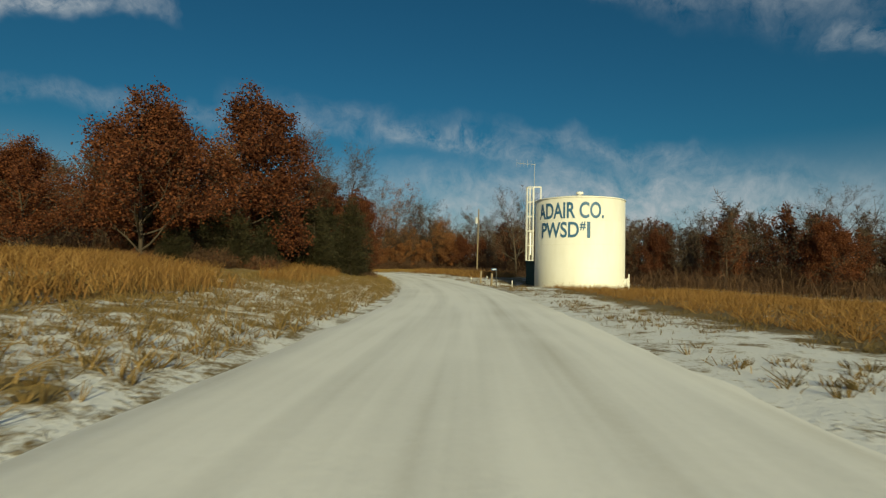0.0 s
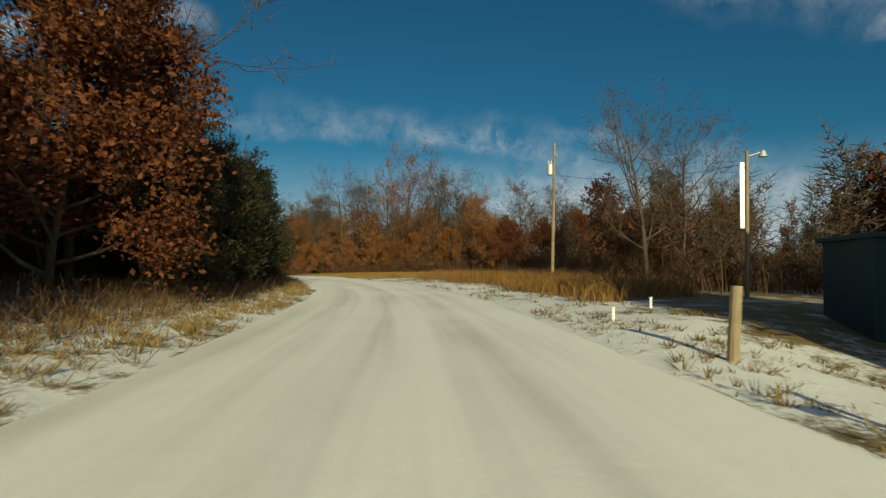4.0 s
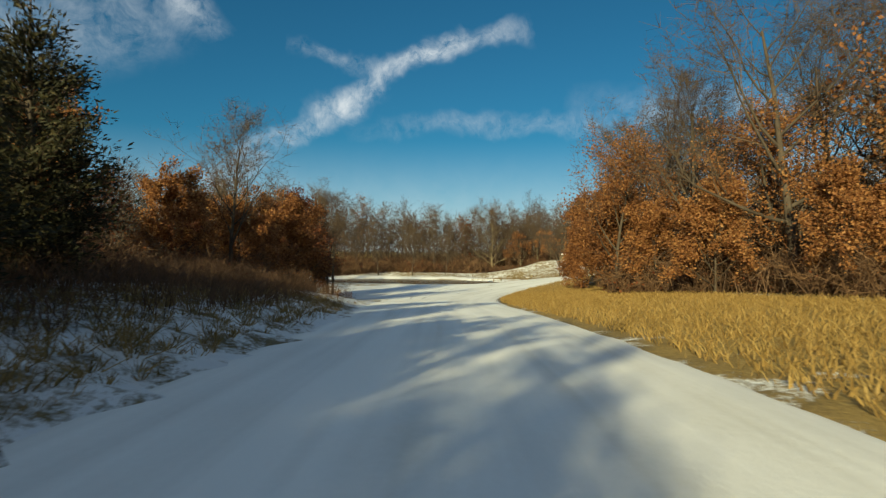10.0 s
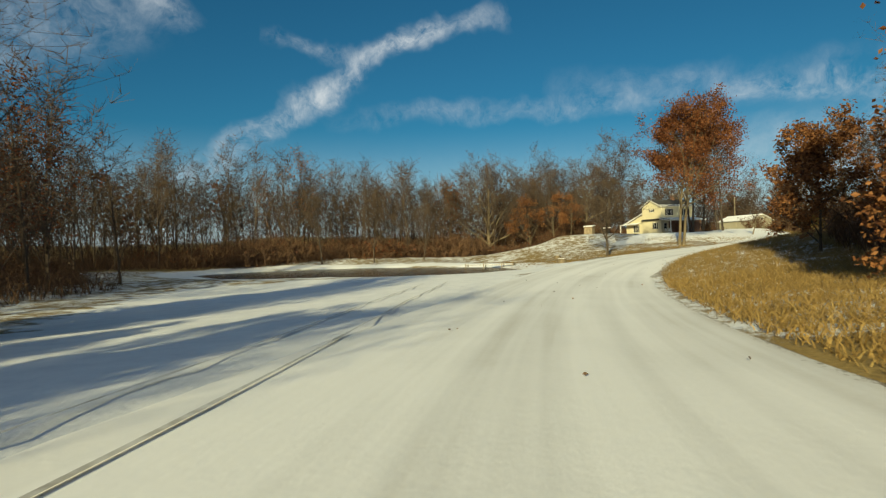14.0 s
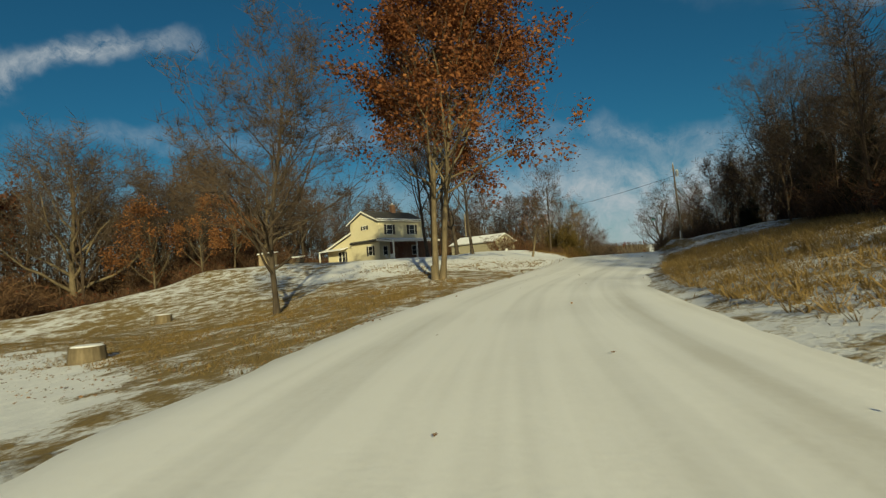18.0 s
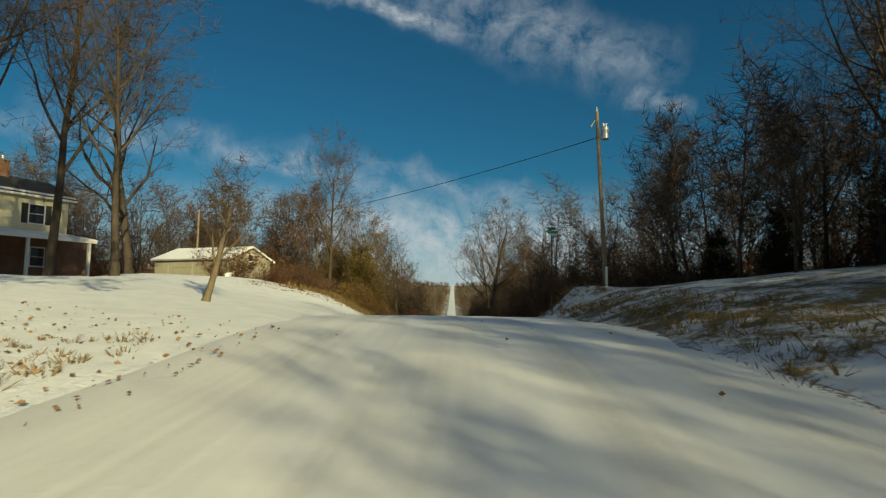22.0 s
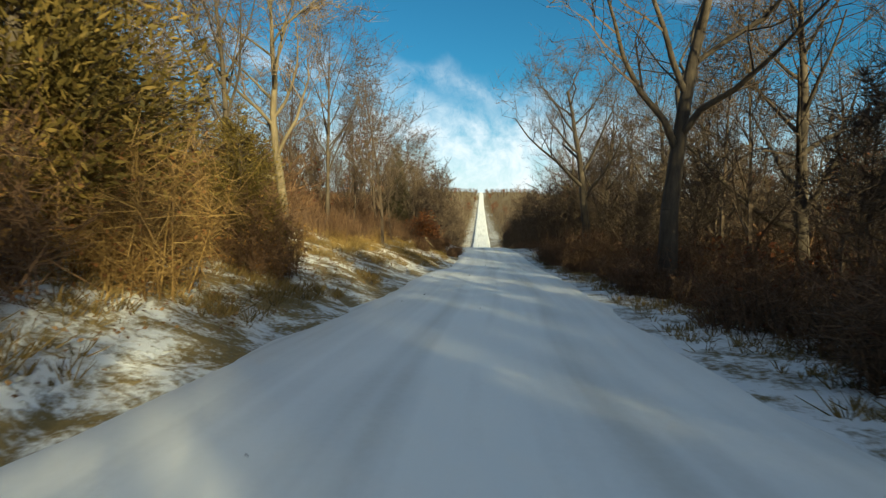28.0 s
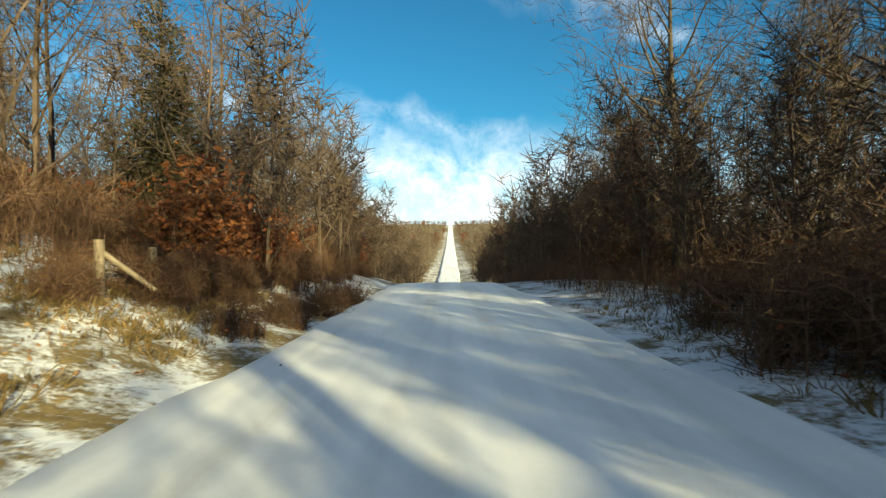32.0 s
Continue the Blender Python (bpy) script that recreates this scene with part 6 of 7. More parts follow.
plant(BARE[0], [(-33, 167, 1.08, 0), (-22, 167, 1.12, 90), (-7.9, 160, 1.16, 180), (-37.5, 174, 1.1, 270), (-45, 187, 1.2, 20), (-40.5, 183, 1.05, 45), (-36.5, 180, 1.0, 100), (-43, 199, 1.1, 200)], "bare trees of the middle wood")
plant(BARE[1], [(-20, 174, 1.15, 30), (-25, 171, 1.05, 130), (-11, 168, 1.05, 250)], "bare trees of the middle wood")
orange = oak(35, 12.2, 0.17, OAK_LEAF, 5.0, 0.21, "dense orange oak leafy down to the grass", limbs=30, fork=0.05, spread_deg=66, slim=0.74, gaps=-0.35)
plant(orange, [(-50.3, 191.3, 0.86, 40)])
wood("middle_wood", 103, [(-12, 150), (-34, 170), (-42, 190), (-40, 202), (-28, 206), (-8, 190), (8, 165), (0, 146)], 3.6, 12, 12, "leafless wood with orange oaks", 0.3, OAK_LEAF, fine=0.02)

# bank on the east side, up to the pole
wood("bank_wood", 104, band(18.6, 26.8, 13.8, 40), 3.3, 9.5, 13.3, "dark leafless wood above the bank", 0.03, RUST_LEAF, fine=0.013)
plant(BARE[1], [(-47, 218, 0.85, 0), (-46, 230, 0.75, 60), (-48, 240, 0.6, 140), (-46.5, 250, 0.58, 220), (-44, 244, 0.62, 80), (-42, 255, 0.6, 10), (-44, 260, 0.55, 300), (-39, 270, 0.55, 20), (-40, 277, 0.52, 160), (-42, 284, 0.5, 10), (-38, 290, 0.55, 110), (-45.5, 247, 0.6, 30), (-36, 282, 0.6, 200), (-43.1, 271.2, 0.74, 40), (-44.4, 265.6, 0.66, 150), (-40.5, 271.4, 0.72, 310), (-44.6, 257.5, 0.68, 90)], "bare trees above the bank")
wood("crossing_wood", 113, band(22.6, 26.6, 10.5, 24), 2.8, 8.2, 10, "close dark leafless wood beside the crossing", fine=0.017)
plant(CEDARS[1], [(-40, 273, 0.9, 0), (-43, 265, 0.8, 80), (-47, 254, 0.7, 160), (-43.5, 276, 0.4, 40), (-42, 281, 0.45, 130), (-44, 288, 0.4, 220)], "dark cedars above the bank")

# pond side and yard
plant(FAN, [(-121.5, 287, 1.1, 0), (-146, 276, 0.85, 120), (-104, 306, 0.8, 220)], "broad oaks by the pond")
clustered = oak(36, 11, 0.13, OAK_LEAF, 2.2, label="slender oak with clusters of orange leaves", limbs=15, fork=0.26, spread_deg=60, gaps=0.05, bark=BARK_PALE)
plant(clustered, [(-110.5, 287, 1.1, 10), (-106, 290, 0.95, 130), (-103, 293, 0.8, 250)], "orange oaks behind the yard")
plant(BARE[0], [(-113, 291, 1.15, 60), (-108, 294, 1.1, 200), (-116, 297, 1.1, 300)], "bare trees behind the yard")
wood("pond_wood", 105, [(-150, 180), (-146, 225), (-140, 254), (-128, 272), (-114, 290), (-106, 306), (-100, 330), (-126, 335), (-164, 260), (-170, 185)], 4.6, 20, 14, "leafless wood round the pond", 0.08, OAK_LEAF)
wood("pond_wood_south", 106, [(-90, 172), (-110, 196), (-146, 200), (-150, 160), (-100, 150), (-84, 162)], 4.6, 17, 12, "leafless wood south of the pond", 0.15, RUST_LEAF)
plant(BARE[2], [(-126, 250, 0.9, 0), (-120, 258, 0.75, 100), (-134, 244, 0.95, 200)], "bare trees on the pond's far bank")
yard, _, _ = bare_tree(61, 15, 0.2, BARK, fork=0.17, spread_deg=60, limbs=28, each=11, thin=0.012, label="leafless yard tree with upswept limbs", slim=1.0)
plant(yard, [(-82.1, 254.2, 1.02, 30)])
big = oak(68, 21, 0.25, RUSSET_LEAF, 5.0, 0.24, "tall twin-trunked oak with rust-orange leaves", limbs=24, fork=0.3, spread_deg=62, slim=1.0, bark=BARK_PALE, low=0.28, lean=-0.03, gaps=0.0, puff=0.022)
second = oak(69, 20, 0.23, RUSSET_LEAF, 5.0, 0.24, limbs=22, fork=0.3, spread_deg=54, slim=1.0, bark=BARK_PALE, low=0.3, lean=0.11, gaps=0.02, puff=0.022)
for piece in list(second.children):
    piece.parent = big
    piece.matrix_basis = pose(0.5, 0.05, 0)
bpy.data.objects.remove(second)
plant(big, [(-72.55, 258.6, 0.95, 8)])
plant(BARE[1], [(-75.15, 284.3, 1.15, 0), (-76.2, 287.6, 1.05, 130), (-74.8, 293.2, 1.2, 240), (-70.9, 290.8, 1.0, 60)], "bare yard trees before the house")
jagged, _, _ = bare_tree(64, 3.7, 0.13, BARK_PALE, fork=0.34, spread_deg=40, limbs=9, each=5, lean=0.26, thin=0.008, label="small leaning leafless tree by the drive")
plant(jagged, [(-64.55, 276.8, 1.0, 0)])
plant(WIDE[1], [(-73.5, 303.5, 1.1, 40)], "bare yard trees before the house")
plant(BARE[0], [(-100, 312, 0.9, 0), (-106, 300, 1.0, 90)], "bare trees behind the house")
redbush = shrub(65, 3.6, 5.2, 110, RUST_LEAF, 420, "reddish bush before the garage")
plant(redbush, [(-66.8, 306, 1.0, 0), (-63.6, 309, 0.7, 90)])
plant(SHRUBS[3], [(-59.6, 296.5, 0.9, 0), (-62.3, 301, 0.6, 100)], "saplings on the snowy bank")
wood("garage_wood", 107, [(-60, 322), (-56, 336), (-58, 352), (-90, 360), (-130, 345), (-104, 318), (-84, 326), (-72, 330)], 4.4, 14, 9, "leafless wood behind the garage", 0.1, OAK_LEAF)

# last stretch, west bank
plant(BARE[1], [(-58.4, 315.2, 0.9, 0), (-54, 330, 0.8, 90), (-50, 342, 0.75, 200)], "bare trees on the west bank")
spire = cedar(45, 10.6, 3.9, 15000, "slender dark green cedar above the bank")
plant(spire, [(-41.7, 369.7, 1.0, 50)], "cedars on the west bank")
bronze = cedar(66, 9.0, 5.8, 34000, "bronzed cedar in winter colour", BRONZE)
plant(bronze, [(-55.3, 315.4, 1.0, 0), (-57.5, 320, 0.8, 90), (-52.6, 321, 0.5, 150)])
TALL_BLOND = [brush(79, 4.4, 5.0, 130, 6400, 0.011, STRAW_STEM, OAK_LEAF, 900, "tall tan shrub with clinging dry leaves", 0.06), brush(80, 3.6, 4.4, 120, 5600, 0.011, STEM, TAWNY, 1100, "tall brown shrub with curled leaves", 0.06)]
plant(TALL_BLOND[0], [(-56.2, 309.4, 0.95, 0), (-53.9, 315.4, 0.85, 100), (-54.6, 319.5, 0.9, 210)], "tall tan shrubs on the west bank")
plant(TALL_BLOND[1], [(-55.2, 312.2, 0.9, 40), (-59.2, 310.8, 0.9, 140), (-52.2, 320.6, 0.8, 80), (-61, 313.5, 1.0, 260)], "tall tan shrubs on the west bank")
russet = brush(81, 4.2, 4.2, 60, 2600, 0.011, STEM, RUSSET_LEAF, 5200, "dense russet oak scrub by the fence", 0.12)
plant(russet, [(-40.0, 363.2, 1.0, 0), (-38.6, 366.6, 0.85, 90), (-37, 376, 0.8, 120)], "russet scrub on the west bank")
wood("north_west_wood", 108, [(-46, 340), (-42, 360), (-36, 382), (-30, 400), (-22, 440), (-50, 450), (-84, 420), (-84, 360), (-60, 352)], 4.6, 13, 8, "leafless wood on the west bank", 0.06, OAK_LEAF, fine=0.013)
pale, _, _ = bare_tree(67, 14, 0.25, BARK_PALE, fork=0.22, spread_deg=62, limbs=13, each=6, thin=0.012, label="gnarled pale oak on the bank", twig=PALE_TWIG, crook=0.2)
plant(pale, [(-52.1, 332.4, 1.0, 60), (-59.5, 322, 0.8, 170)])
# last stretch, east side
crooked = bare_tree(24, 15.5, 0.36, BARK, fork=0.36, spread_deg=62, limbs=12, levels=4, each=4, thin=0.010, label="heavy leafless oak with crooked limbs beside the road", crook=0.22)[0]
plant(crooked, [(-31.45, 341.4, 1.0, 200), (-38.9, 321.0, 1.0, 60)], "crooked oaks along the east side")
plant(WIDE[0], [(-30, 324.4, 1.0, 60), (-24.5, 352.5, 1.0, 250)], "crooked oaks along the east side")
plant(WIDE[1], [(-22.5, 344.5, 0.95, 20), (-34, 304, 0.75, 150), (-20, 368, 0.9, 90)], "crooked oaks along the east side")
plant(BARE[0], [(-28, 333, 0.8, 0), (-22, 356, 0.75, 90), (-26, 338, 0.75, 180), (-18, 362, 0.8, 270), (-14, 378, 0.7, 30), (-33, 297, 0.75, 60), (-10, 390, 0.7, 10)], "bare trees along the east side")
wood("north_east_wood", 109, [(-46, 288), (-41, 306), (-30, 335), (-20, 370), (-8, 410), (2, 450), (26, 450), (16, 400), (-4, 330), (-18, 290)], 4.0, 12, 10, "dark leafless wood on the east side", 0.03, RUST_LEAF, fine=0.014)
wood("verge_saplings", 110, band(26.4, 37, 8.2, 13), 2.7, 6.0, 8.0, "close leafless saplings behind the verge brush", fine=0.014)
for seed, a, b in ((111, -13, -5.8), (112, 5.8, 13)):
    wood("avenue_trees", seed, band(33.6, 46, a, b), 3.0, 8.5, 5.6, "leafless trees crowding the straight road", 0.05, RUST_LEAF, fine=0.026)
thicket("east_brush", 201, band(26.2, 38, 5.0, 14), 26000, 1.5, "dark leafless brush along the east verge", keep_off=4.8, lean=0.9)
thicket("west_brush", 202, band(28.4, 38, -20, -8.6), 30000, 1.9, "brown leafless brush on the west bank", keep_off=7)
thicket("bank_face_brush", 215, band(8.8, 13.0, -13, -5.6), 15000, 1.0, "dark weeds and canes on the face of the west bank", keep_off=5.6, lean=0.8, clump=0.5)
thicket("bank_top_brush", 214, band(7.6, 12.9, -18, -8), 24000, 1.4, "dark dead brush along the top of the west bank", keep_off=7.4, lean=0.8)
thicket("bend_brush", 203, band(4.6, 12.3, -20, -5.6), 34000, 0.95, "dead weeds on the snowy west bank", keep_off=4.9, lean=0.8)
thicket("pole_brush", 204, [(4, 90), (3, 112), (-2, 128), (6, 140), (30, 130), (26, 88)], 9000, 1.6, "rusty weeds and brush by the pole", keep_off=6)
thicket("tank_brush", 205, [(24, 60), (24, 85), (50, 80), (70, 40), (40, 45)], 9000, 1.8, "rusty brush beyond the tank", keep_off=12)
thicket("pole_weeds", 213, band(5.6, 8.8, 6.6, 17), 17000, 1.15, "tall tawny weeds by the pole", TAWNY, 0.028, 7.0, 0.9, 0.2)
thicket("gold_grass", 206, GOLD_FIELD, 130000, 0.38, "tall dry golden grass", GOLD_GRASS, 0.024, 4.5, 1.2)
thicket("west_grass", 207, WEST_GRASS, 95000, 1.0, "tall dry tawny grass on the west verge", TAWNY, 0.032, 9.0, 0.9, 0.11)
thicket("bank_grass", 208, band(14.6, 23.5, 4.9, 18), 24000, 0.26, "short faded grass on the bank", TUFT, 0.03, 5.2, 0.7, 0.5)
thicket("verge_grass", 209, band(-2, 5, -11, -4.4), 5000, 0.2, "short faded grass along the verge", TUFT, 0.025, 4.5, 0.7, 0.8)
thicket("yard_grass", 210, SOUTH_YARD, 26000, 0.2, "short faded yard grass", TUFT, 0.025, 5.0, 0.7, 0.3)
thicket("bank_weeds", 211, band(26.3, 34, -9, -4.6), 6000, 0.35, "faded grass and weeds on the west bank", TUFT, 0.025, 4.6, 0.7, 0.6)
thicket("bank_gold", 212, band(26.8, 33, -12, -7), 30000, 0.5, "dry golden grass on the west bank", GOLD_GRASS, 0.022, 6.2, 1.0, 0.35)

bushes(FINE, 501, band(26.0, 33.4, 5.0, 8.4), 2.0, 5.3, "brush along the east verge", 0.8, 1.2)
bushes(THICK, 502, band(25.6, 38, 10, 19), 5.0, 10, "thickets along the east side")
bushes(THICK, 520, [(-13, 46), (-16, 53), (-22, 52), (-24, 38), (-17, 37)], 3.4, 7, "thickets under the oaks of the first bend", 0.45, 0.7)
bushes(FINE, 503, band(6.5, 12.6, -15, -8.0), 3.2, 7.6, "dark brush on the west bank", 0.4, 0.75)
bushes(THICK, 504, band(5.4, 12.4, -26, -15), 5.4, 14, "thickets under the west wood", 0.6, 0.9)
bushes(THICK, 505, band(17.6, 25.6, 15.5, 24), 5.0, 15, "thickets above the bank", 0.7, 1.0)
bushes(THICK, 506, [(-12, 149), (-26, 159), (-37, 170), (-44, 190), (-38, 200), (-32, 178), (-20, 166), (-4, 156), (10, 144), (4, 138)], 4.6, 13, "thickets at the foot of the middle wood", 0.8, 1.2)
bushes(THICK, 507, [(12, 118), (9, 128), (4, 138), (12, 146), (36, 130), (44, 110), (28, 96), (16, 102)], 5.2, 13, "thickets behind the pole", 0.8, 1.3)
bushes(THICK, 508, [(-146, 222), (-138, 252), (-123, 268), (-108, 284), (-103, 306), (-114, 310), (-120, 288), (-136, 272), (-154, 244), (-158, 222)], 5.2, 14, "thickets on the pond's far bank", 1.1, 1.9)
bushes(FINE, 516, band(11.6, 13.0, -15, -8), 2.6, 7.6, "dark brush by the turn-off", 0.4, 0.7)
bushes(THICK, 509, [(-60, 324), (-57, 334), (-55, 344), (-62, 348), (-68, 338), (-80, 336), (-88, 328), (-104, 326), (-104, 314), (-92, 320), (-82, 332)], 5.0, 12, "thickets behind the garage", 0.9, 1.5)
bushes(THICK, 510, [(30, 66), (27, 84), (36, 90), (58, 70), (74, 44), (66, 38), (46, 52)], 5.4, 14, "thickets beyond the tank", 0.6, 0.9)
bushes(BLOND, 511, band(28.2, 32.2, -15, -8.4), 2.5, 8.2, "tan brush on the west bank", 0.35, 0.75)
bushes(FINE, 518, band(29.6, 33.0, -13, -8.5), 2.8, 8.2, "brown brush on the west bank", 0.5, 0.9)
bushes(FINE, 521, band(32.6, 35.4, -9.6, -5.2), 1.9, 5.0, "brown brush by the fence post", 0.45, 0.75)
plant(FINE[1], [(-38.2, 357.5, 0.6, 0), (-36.4, 362, 0.7, 90), (-39.6, 358.4, 0.75, 200), (-35.2, 366, 0.7, 40)], "brown brush by the fence post")
plant(FINE[0], [(-37.3, 359.6, 0.55, 30), (-38.6, 360.8, 0.65, 150), (-35.9, 364.2, 0.6, 270)], "brown brush by the fence post")
bushes(FINE, 515, band(33.0, 36, -11, -5.5), 2.4, 5.4, "brown brush past the fence post", 0.6, 1.0)
bushes(THICK, 513, [(-84, 160), (-96, 174), (-112, 192), (-140, 196), (-142, 186), (-116, 180), (-100, 162), (-88, 152)], 5.4, 14, "thickets south of the pond", 0.7, 1.0)
bushes(THICK, 514, band(31, 42, -30, -15), 6.0, 14, "thickets on the west bank", 0.7, 1.1)


def clumps(name, seed, poly, count, tall, keep_off, label, mat=TUFT, each=13, patchy=0.0):
    """Separate tufts of grass standing out of the snow."""
    rng = np.random.default_rng(seed)
    xs, ys = [p[0] for p in poly], [p[1] for p in poly]
    x, y = rng.uniform(min(xs), max(xs), count * 5), rng.uniform(min(ys), max(ys), count * 5)
    ok = within(x, y, poly)
    x, y = x[ok], y[ok]
    if patchy:
        ok = np.array([noise.noise((a * patchy, b * patchy, seed * 0.37)) for a, b in zip(x, y)]) > 0.0
        x, y = x[ok], y[ok]
    x, y = x[:count], y[:count]
    u, d, z = beside(x, y)
    ok = np.abs(d) > keep_off
    x, y = x[ok], y[ok]
    h = ground_of(x, y, u[ok], d[ok], z[ok])
    size = tall * rng.uniform(0.4, 1.2, len(x)) * rng.uniform(0.5, 1.0, len(x))
    k = np.repeat(np.arange(len(x)), each)
    off = rng.normal(size=(len(k), 2)) * 0.42
    foot = np.stack([x[k] + off[:, 0] * size[k] * 0.5, y[k] + off[:, 1] * size[k] * 0.5, h[k] - 0.04], 1)
    tip = foot + np.concatenate([off * size[k][:, None] * 1.3, (size[k] * rng.uniform(0.35, 1.0, len(k)))[:, None] + 0.04], 1)
    tagged(new(name, quad_mesh(name, *ribbons(rng, foot, tip, 0.011), mat)), label, "grass", kind="stuff")


clumps("verge_tufts", 601, band(-1, 4.8, -13, -4.2), 4500, 0.34, 4.1, "grass tufts poking through the snow", each=11)
clumps("bank_tufts", 602, band(4.8, 12.4, -9, -4.2), 6000, 0.34, 4.2, "dark grass tufts on the snowy bank", each=11)
clumps("slope_tufts", 603, band(14.8, 22.8, 4.6, 15), 9000, 0.34, 4.6, "yellowed grass tufts on the snowy slope", each=12)
clumps("west_bank_tufts", 604, band(26.2, 34, -9.5, -4.2), 7000, 0.30, 4.1, "grass tufts and weeds on the snowy bank", each=11, patchy=0.5)
clumps("east_verge_tufts", 605, band(22.8, 34, 3.9, 6.5), 4000, 0.26, 3.9, "grass tufts along the verge", each=10)
clumps("tank_tufts", 606, band(-1, 9, 4.3, 9), 3500, 0.22, 4.3, "sparse grass tufts in the snow by the tank", each=9, patchy=0.4)
clumps("yard_tufts", 607, band(19.5, 23.5, -22, -5), 3500, 0.16, 4.8, "short yard grass in the snow", each=9, patchy=0.35)
clumps("tank_weeds", 608, band(-2, 4.6, 9, 26), 7000, 0.6, 9, "tall brown weeds on the open ground before the tank", TAWNY, 10)
bushes(THICK, 517, band(10.5, 14, -30, -14), 4.4, 13.5, "thickets by the turn-off", 0.7, 1.1)
UNDER = [("west", 301, [(-20, 48), (-19, 80), (-26, 100), (-40, 114), (-52, 130), (-66, 148), (-78, 166), (-92, 160), (-60, 110), (-44, 60)], 15600, 3.2, 12),
         ("tank", 302, [(22, 62), (20, 88), (13, 90), (12, 112), (8, 126), (24, 140), (56, 110), (72, 46), (46, 46)], 15600, 3.0, 10),
         ("middle", 303, [(6, 136), (-8, 146), (-24, 156), (-37, 168), (-46, 190), (-47, 212), (-30, 218), (-16, 180), (20, 160), (24, 140)], 15600, 3.4, 12),
         ("bank", 304, band(15.4, 24.8, 14, 30), 15600, 3.2, 14),
         ("pond", 305, [(-150, 190), (-142, 228), (-134, 252), (-120, 268), (-107, 284), (-102, 300), (-98, 322), (-118, 330), (-140, 290), (-168, 230)], 15600, 3.2, 14),
         ("pond_back", 310, [(-160, 186), (-156, 230), (-146, 258), (-130, 280), (-118, 298), (-110, 318), (-122, 330), (-150, 296), (-172, 230), (-174, 186)], 12000, 7.0, 14),
         ("pond_south", 306, [(-84, 170), (-106, 194), (-142, 198), (-150, 170), (-100, 150)], 7200, 2.6, 12),
         ("garage", 307, [(-60, 319), (-54, 330), (-51, 345), (-70, 352), (-110, 345), (-104, 318), (-84, 328), (-70, 331)], 9600, 3.0, 7),
         ("north_west", 308, [(-51, 336), (-45, 352), (-41, 368), (-34, 386), (-26, 420), (-50, 430), (-72, 390), (-62, 350)], 10800, 2.6, 7.5),
         ("north_east", 309, [(-43, 292), (-36, 312), (-27, 338), (-18, 368), (-6, 408), (16, 420), (20, 370), (-10, 300)], 15600, 3.2, 9)]
for place, seed, poly, count, tall, off in UNDER:
    thicket(place + "_understory", seed, poly, count, tall, "dense brown leafless undergrowth of the wood", STEM, 0.06, off, 0.9, 0.0, 0.2)
for k, (u0, u1, a, b) in enumerate(((36, 52, -50, -7), (36, 52, 7, 50), (52, 78, -80, -9), (52, 78, 9, 80), (78, 128, -110, -8), (78, 128, 8, 110))):
    wood("far_wood", 320 + k, band(u0, u1, a, b), (5.8, 5.8, 8.0, 8.0, 10.0, 10.0)[k], (12, 12, 11, 11, 8, 8)[k], 7, "far leafless woods along the straight road", 0.04, RUST_LEAF, 3)
for seed, tall, poly in ((341, 17, [(-160, 180), (-158, 225), (-148, 258), (-134, 276), (-120, 292), (-112, 310), (-108, 342), (-150, 348), (-192, 270), (-196, 180)]),
                         (342, 15, [(-100, 148), (-150, 158), (-165, 180), (-192, 180), (-180, 118), (-108, 118)]),
                         (343, 13, [(-62, 348), (-64, 364), (-100, 402), (-160, 384), (-150, 340), (-110, 336)]),
                         (344, 16, [(-4, 186), (-28, 206), (-30, 226), (14, 240), (54, 190), (30, 150)]),
                         (345, 11, band(18.5, 28, 36, 80)),
                         (346, 12, [(-46, 50), (-62, 88), (-84, 136), (-122, 140), (-104, 60), (-72, 30)]),
                         (347, 10, [(48, 142), (70, 92), (72, 40), (80, 20), (124, 20), (124, 120), (74, 172)]),
                         (348, 12, [(-6, 330), (-18, 292), (20, 288), (52, 380), (62, 450), (24, 450), (14, 400)])):
    wood("back_wood", seed, poly, 4.4, tall, 12, "deep leafless brown woods behind the nearer trees", 0.03, RUST_LEAF, 3)
thicket("south_verge", 331, band(-1, 14.5, 4.1, 6.2), 26000, 0.16, "short dry grass along the road's edge", TUFT, 0.022, 4.0, 0.8, 0.9)
thicket("west_verge", 332, band(-1, 12.5, -6.5, -4.1), 26000, 0.18, "short dry grass along the road's edge", TUFT, 0.022, 4.0, 0.8, 0.9)
thicket("north_verge", 333, band(14.5, 33, 4.3, 6.4), 26000, 0.16, "short dry grass along the road's edge", TUFT, 0.022, 4.2, 0.8, 0.9)


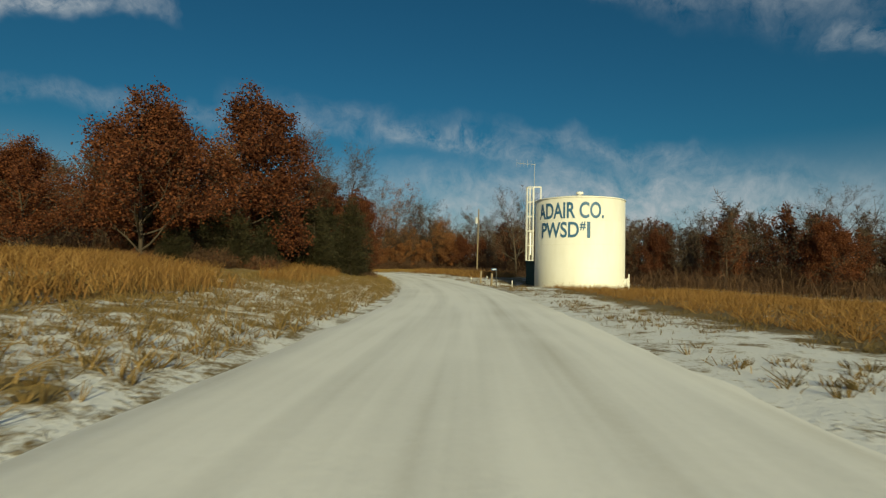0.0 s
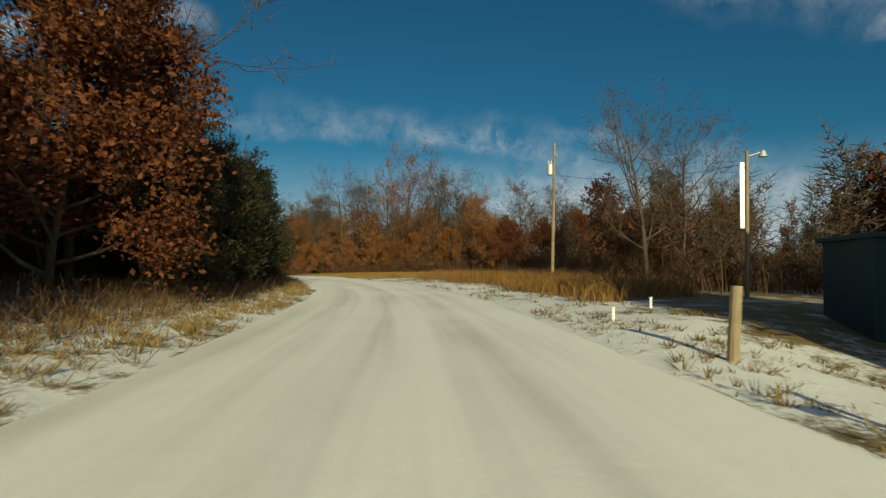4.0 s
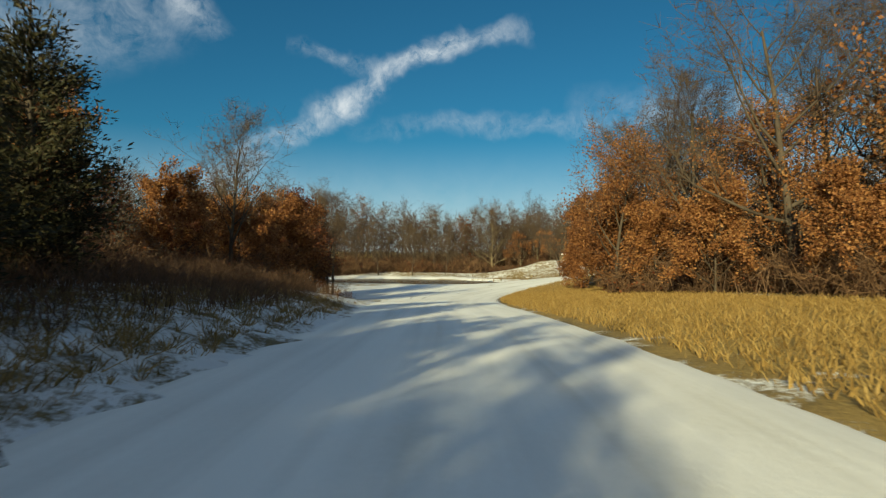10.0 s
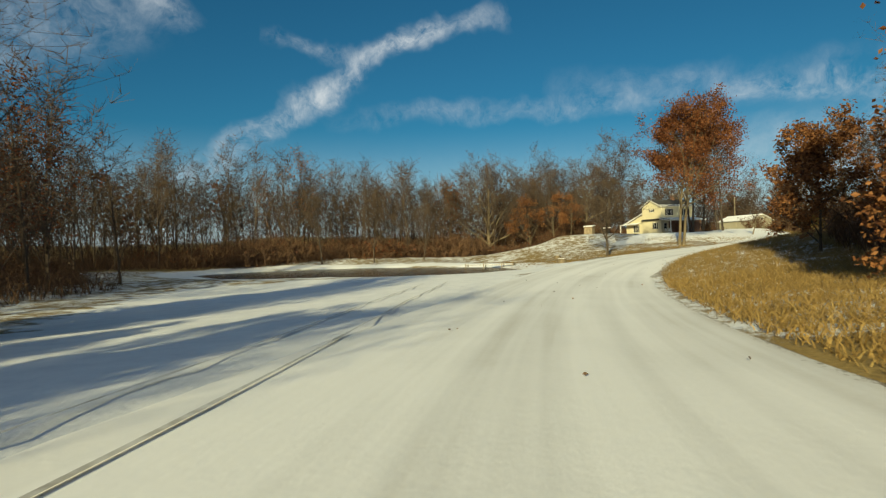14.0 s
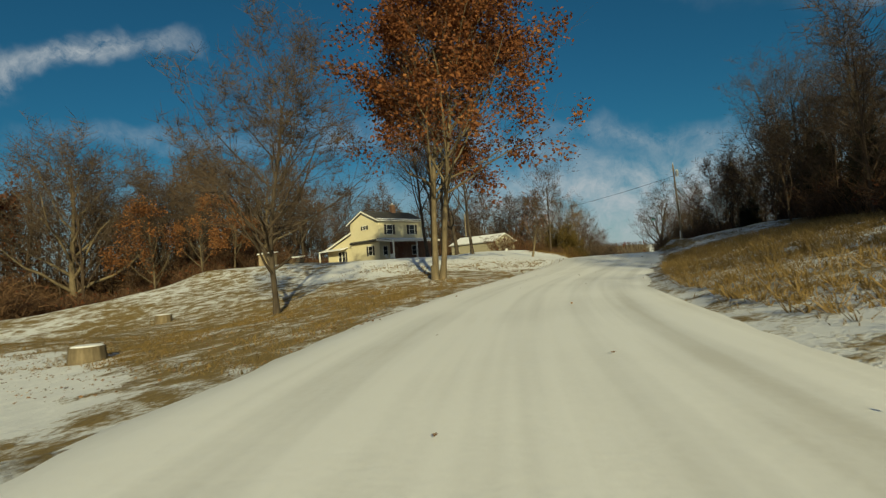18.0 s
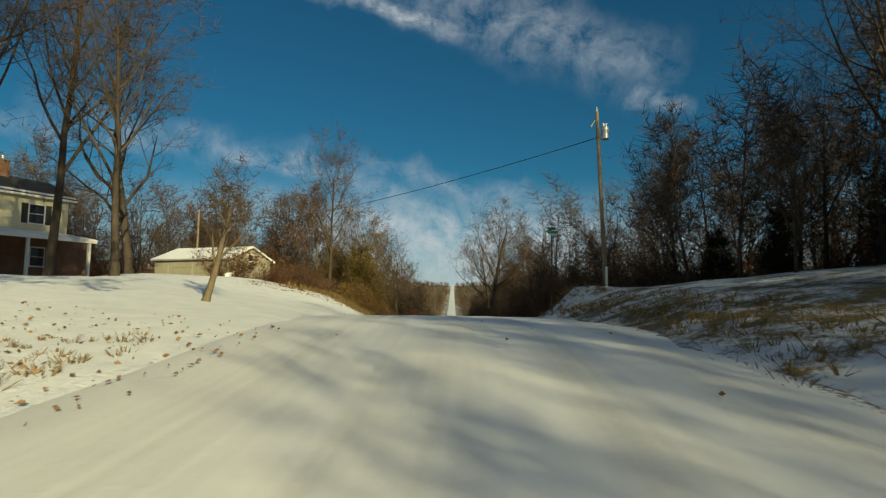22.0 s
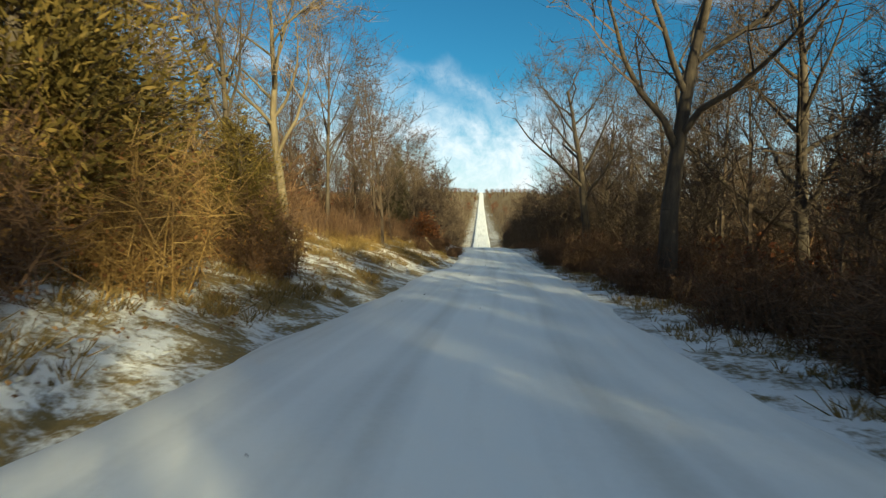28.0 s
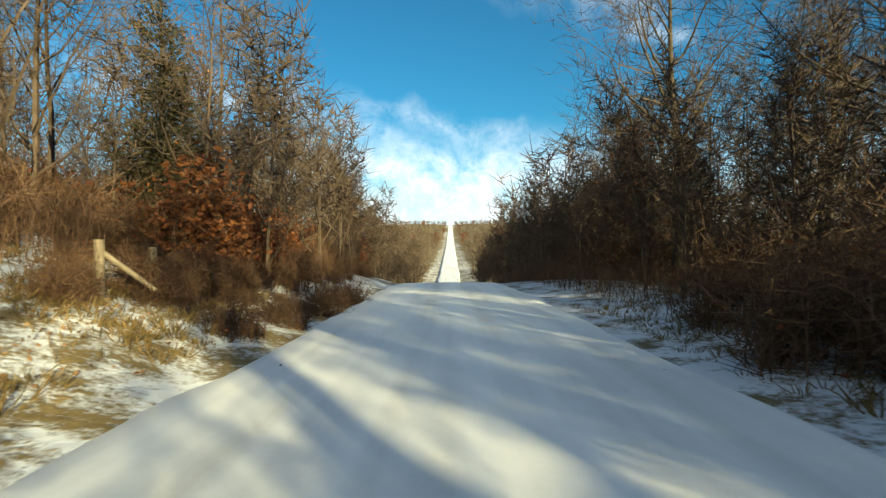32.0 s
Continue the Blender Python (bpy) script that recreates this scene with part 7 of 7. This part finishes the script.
def litter(name, seed, poly, count, size, keep_off, label):
    """Fallen leaves lying on the snow."""
    rng = np.random.default_rng(seed)
    xs, ys = [p[0] for p in poly], [p[1] for p in poly]
    x, y = rng.uniform(min(xs), max(xs), count * 3), rng.uniform(min(ys), max(ys), count * 3)
    ok = within(x, y, poly)
    x, y = x[ok][:count], y[ok][:count]
    u, d, z = beside(x, y)
    ok = np.abs(d) > keep_off
    h = np.where(np.abs(d) < 4.2, z + 0.07, ground_of(x, y, u, d, z))
    at = np.stack([x, y, h + 0.03], 1)[ok]
    v, q = flakes(rng, at, size, 0.85)
    tagged(new(name, quad_mesh(name, v, q, LITTER)), label, "leaves", kind="stuff")


litter("yard_leaves", 401, band(19, 24, -24, -3.6), 5000, 0.05, 3.4, "fallen oak leaves scattered over yard and verge")
litter("road_leaves", 402, band(14, 33, -4, 4), 220, 0.045, 0.5, "a few dead leaves on the road")
litter("bank_leaves", 403, band(26, 34, -11, -4), 16000, 0.05, 4.2, "fallen leaves on the snowy west bank")
litter("verge_leaves", 404, band(4, 13, -9, -4), 2500, 0.05, 4.2, "fallen leaves on the snowy west bank")


def tyre_track(rows, name_label):
    """A shallow wheel track in the snow."""
    p = np.array(rows, float)
    t = np.linspace(0, len(p) - 1, 60)
    x, y = np.interp(t, np.arange(len(p)), p[:, 0]), np.interp(t, np.arange(len(p)), p[:, 1])
    tx, ty = np.gradient(x), np.gradient(y)
    n = np.hypot(tx, ty)
    rng = np.random.default_rng(9)
    w = 0.045 * rng.uniform(0.6, 1.2, 60)
    u, d, z = beside(x, y)
    h = np.where(np.abs(d) < 4.6, z + 0.075, ground_of(x, y, u, d, z) + 0.06)
    left = np.stack([x - ty / n * w, y + tx / n * w, h], 1)
    right = np.stack([x + ty / n * w, y - tx / n * w, h], 1)
    v = np.concatenate([left, right])
    i = np.arange(59)
    tagged(new("tyre_track", quad_mesh("tyre_track", v, np.stack([i, i + 60, i + 61, i + 1], 1), RUT)), name_label, "tyre track", kind="structure")


tyre_track([(-53.4, 160.6), (-54.6, 162.0), (-57.6, 165.7), (-61.9, 172.0), (-70.0, 186.0), (-76.0, 198.0)], "dark wheel track turning off over the snow")
tyre_track([(-53.2, 161.8), (-54.6, 163.7), (-58.0, 168.6), (-68.6, 186.8), (-74.6, 198.6)], "dark wheel track turning off over the snow")
for kept in BARE + WIDE + OAKS + CEDARS + [FAN] + SHRUBS + THICK + FINE + BLOND + TALL_BLOND + [crooked, spire, russet, clustered, yard, big, orange, jagged, redbush, bronze, pale]:
    remove(kept)
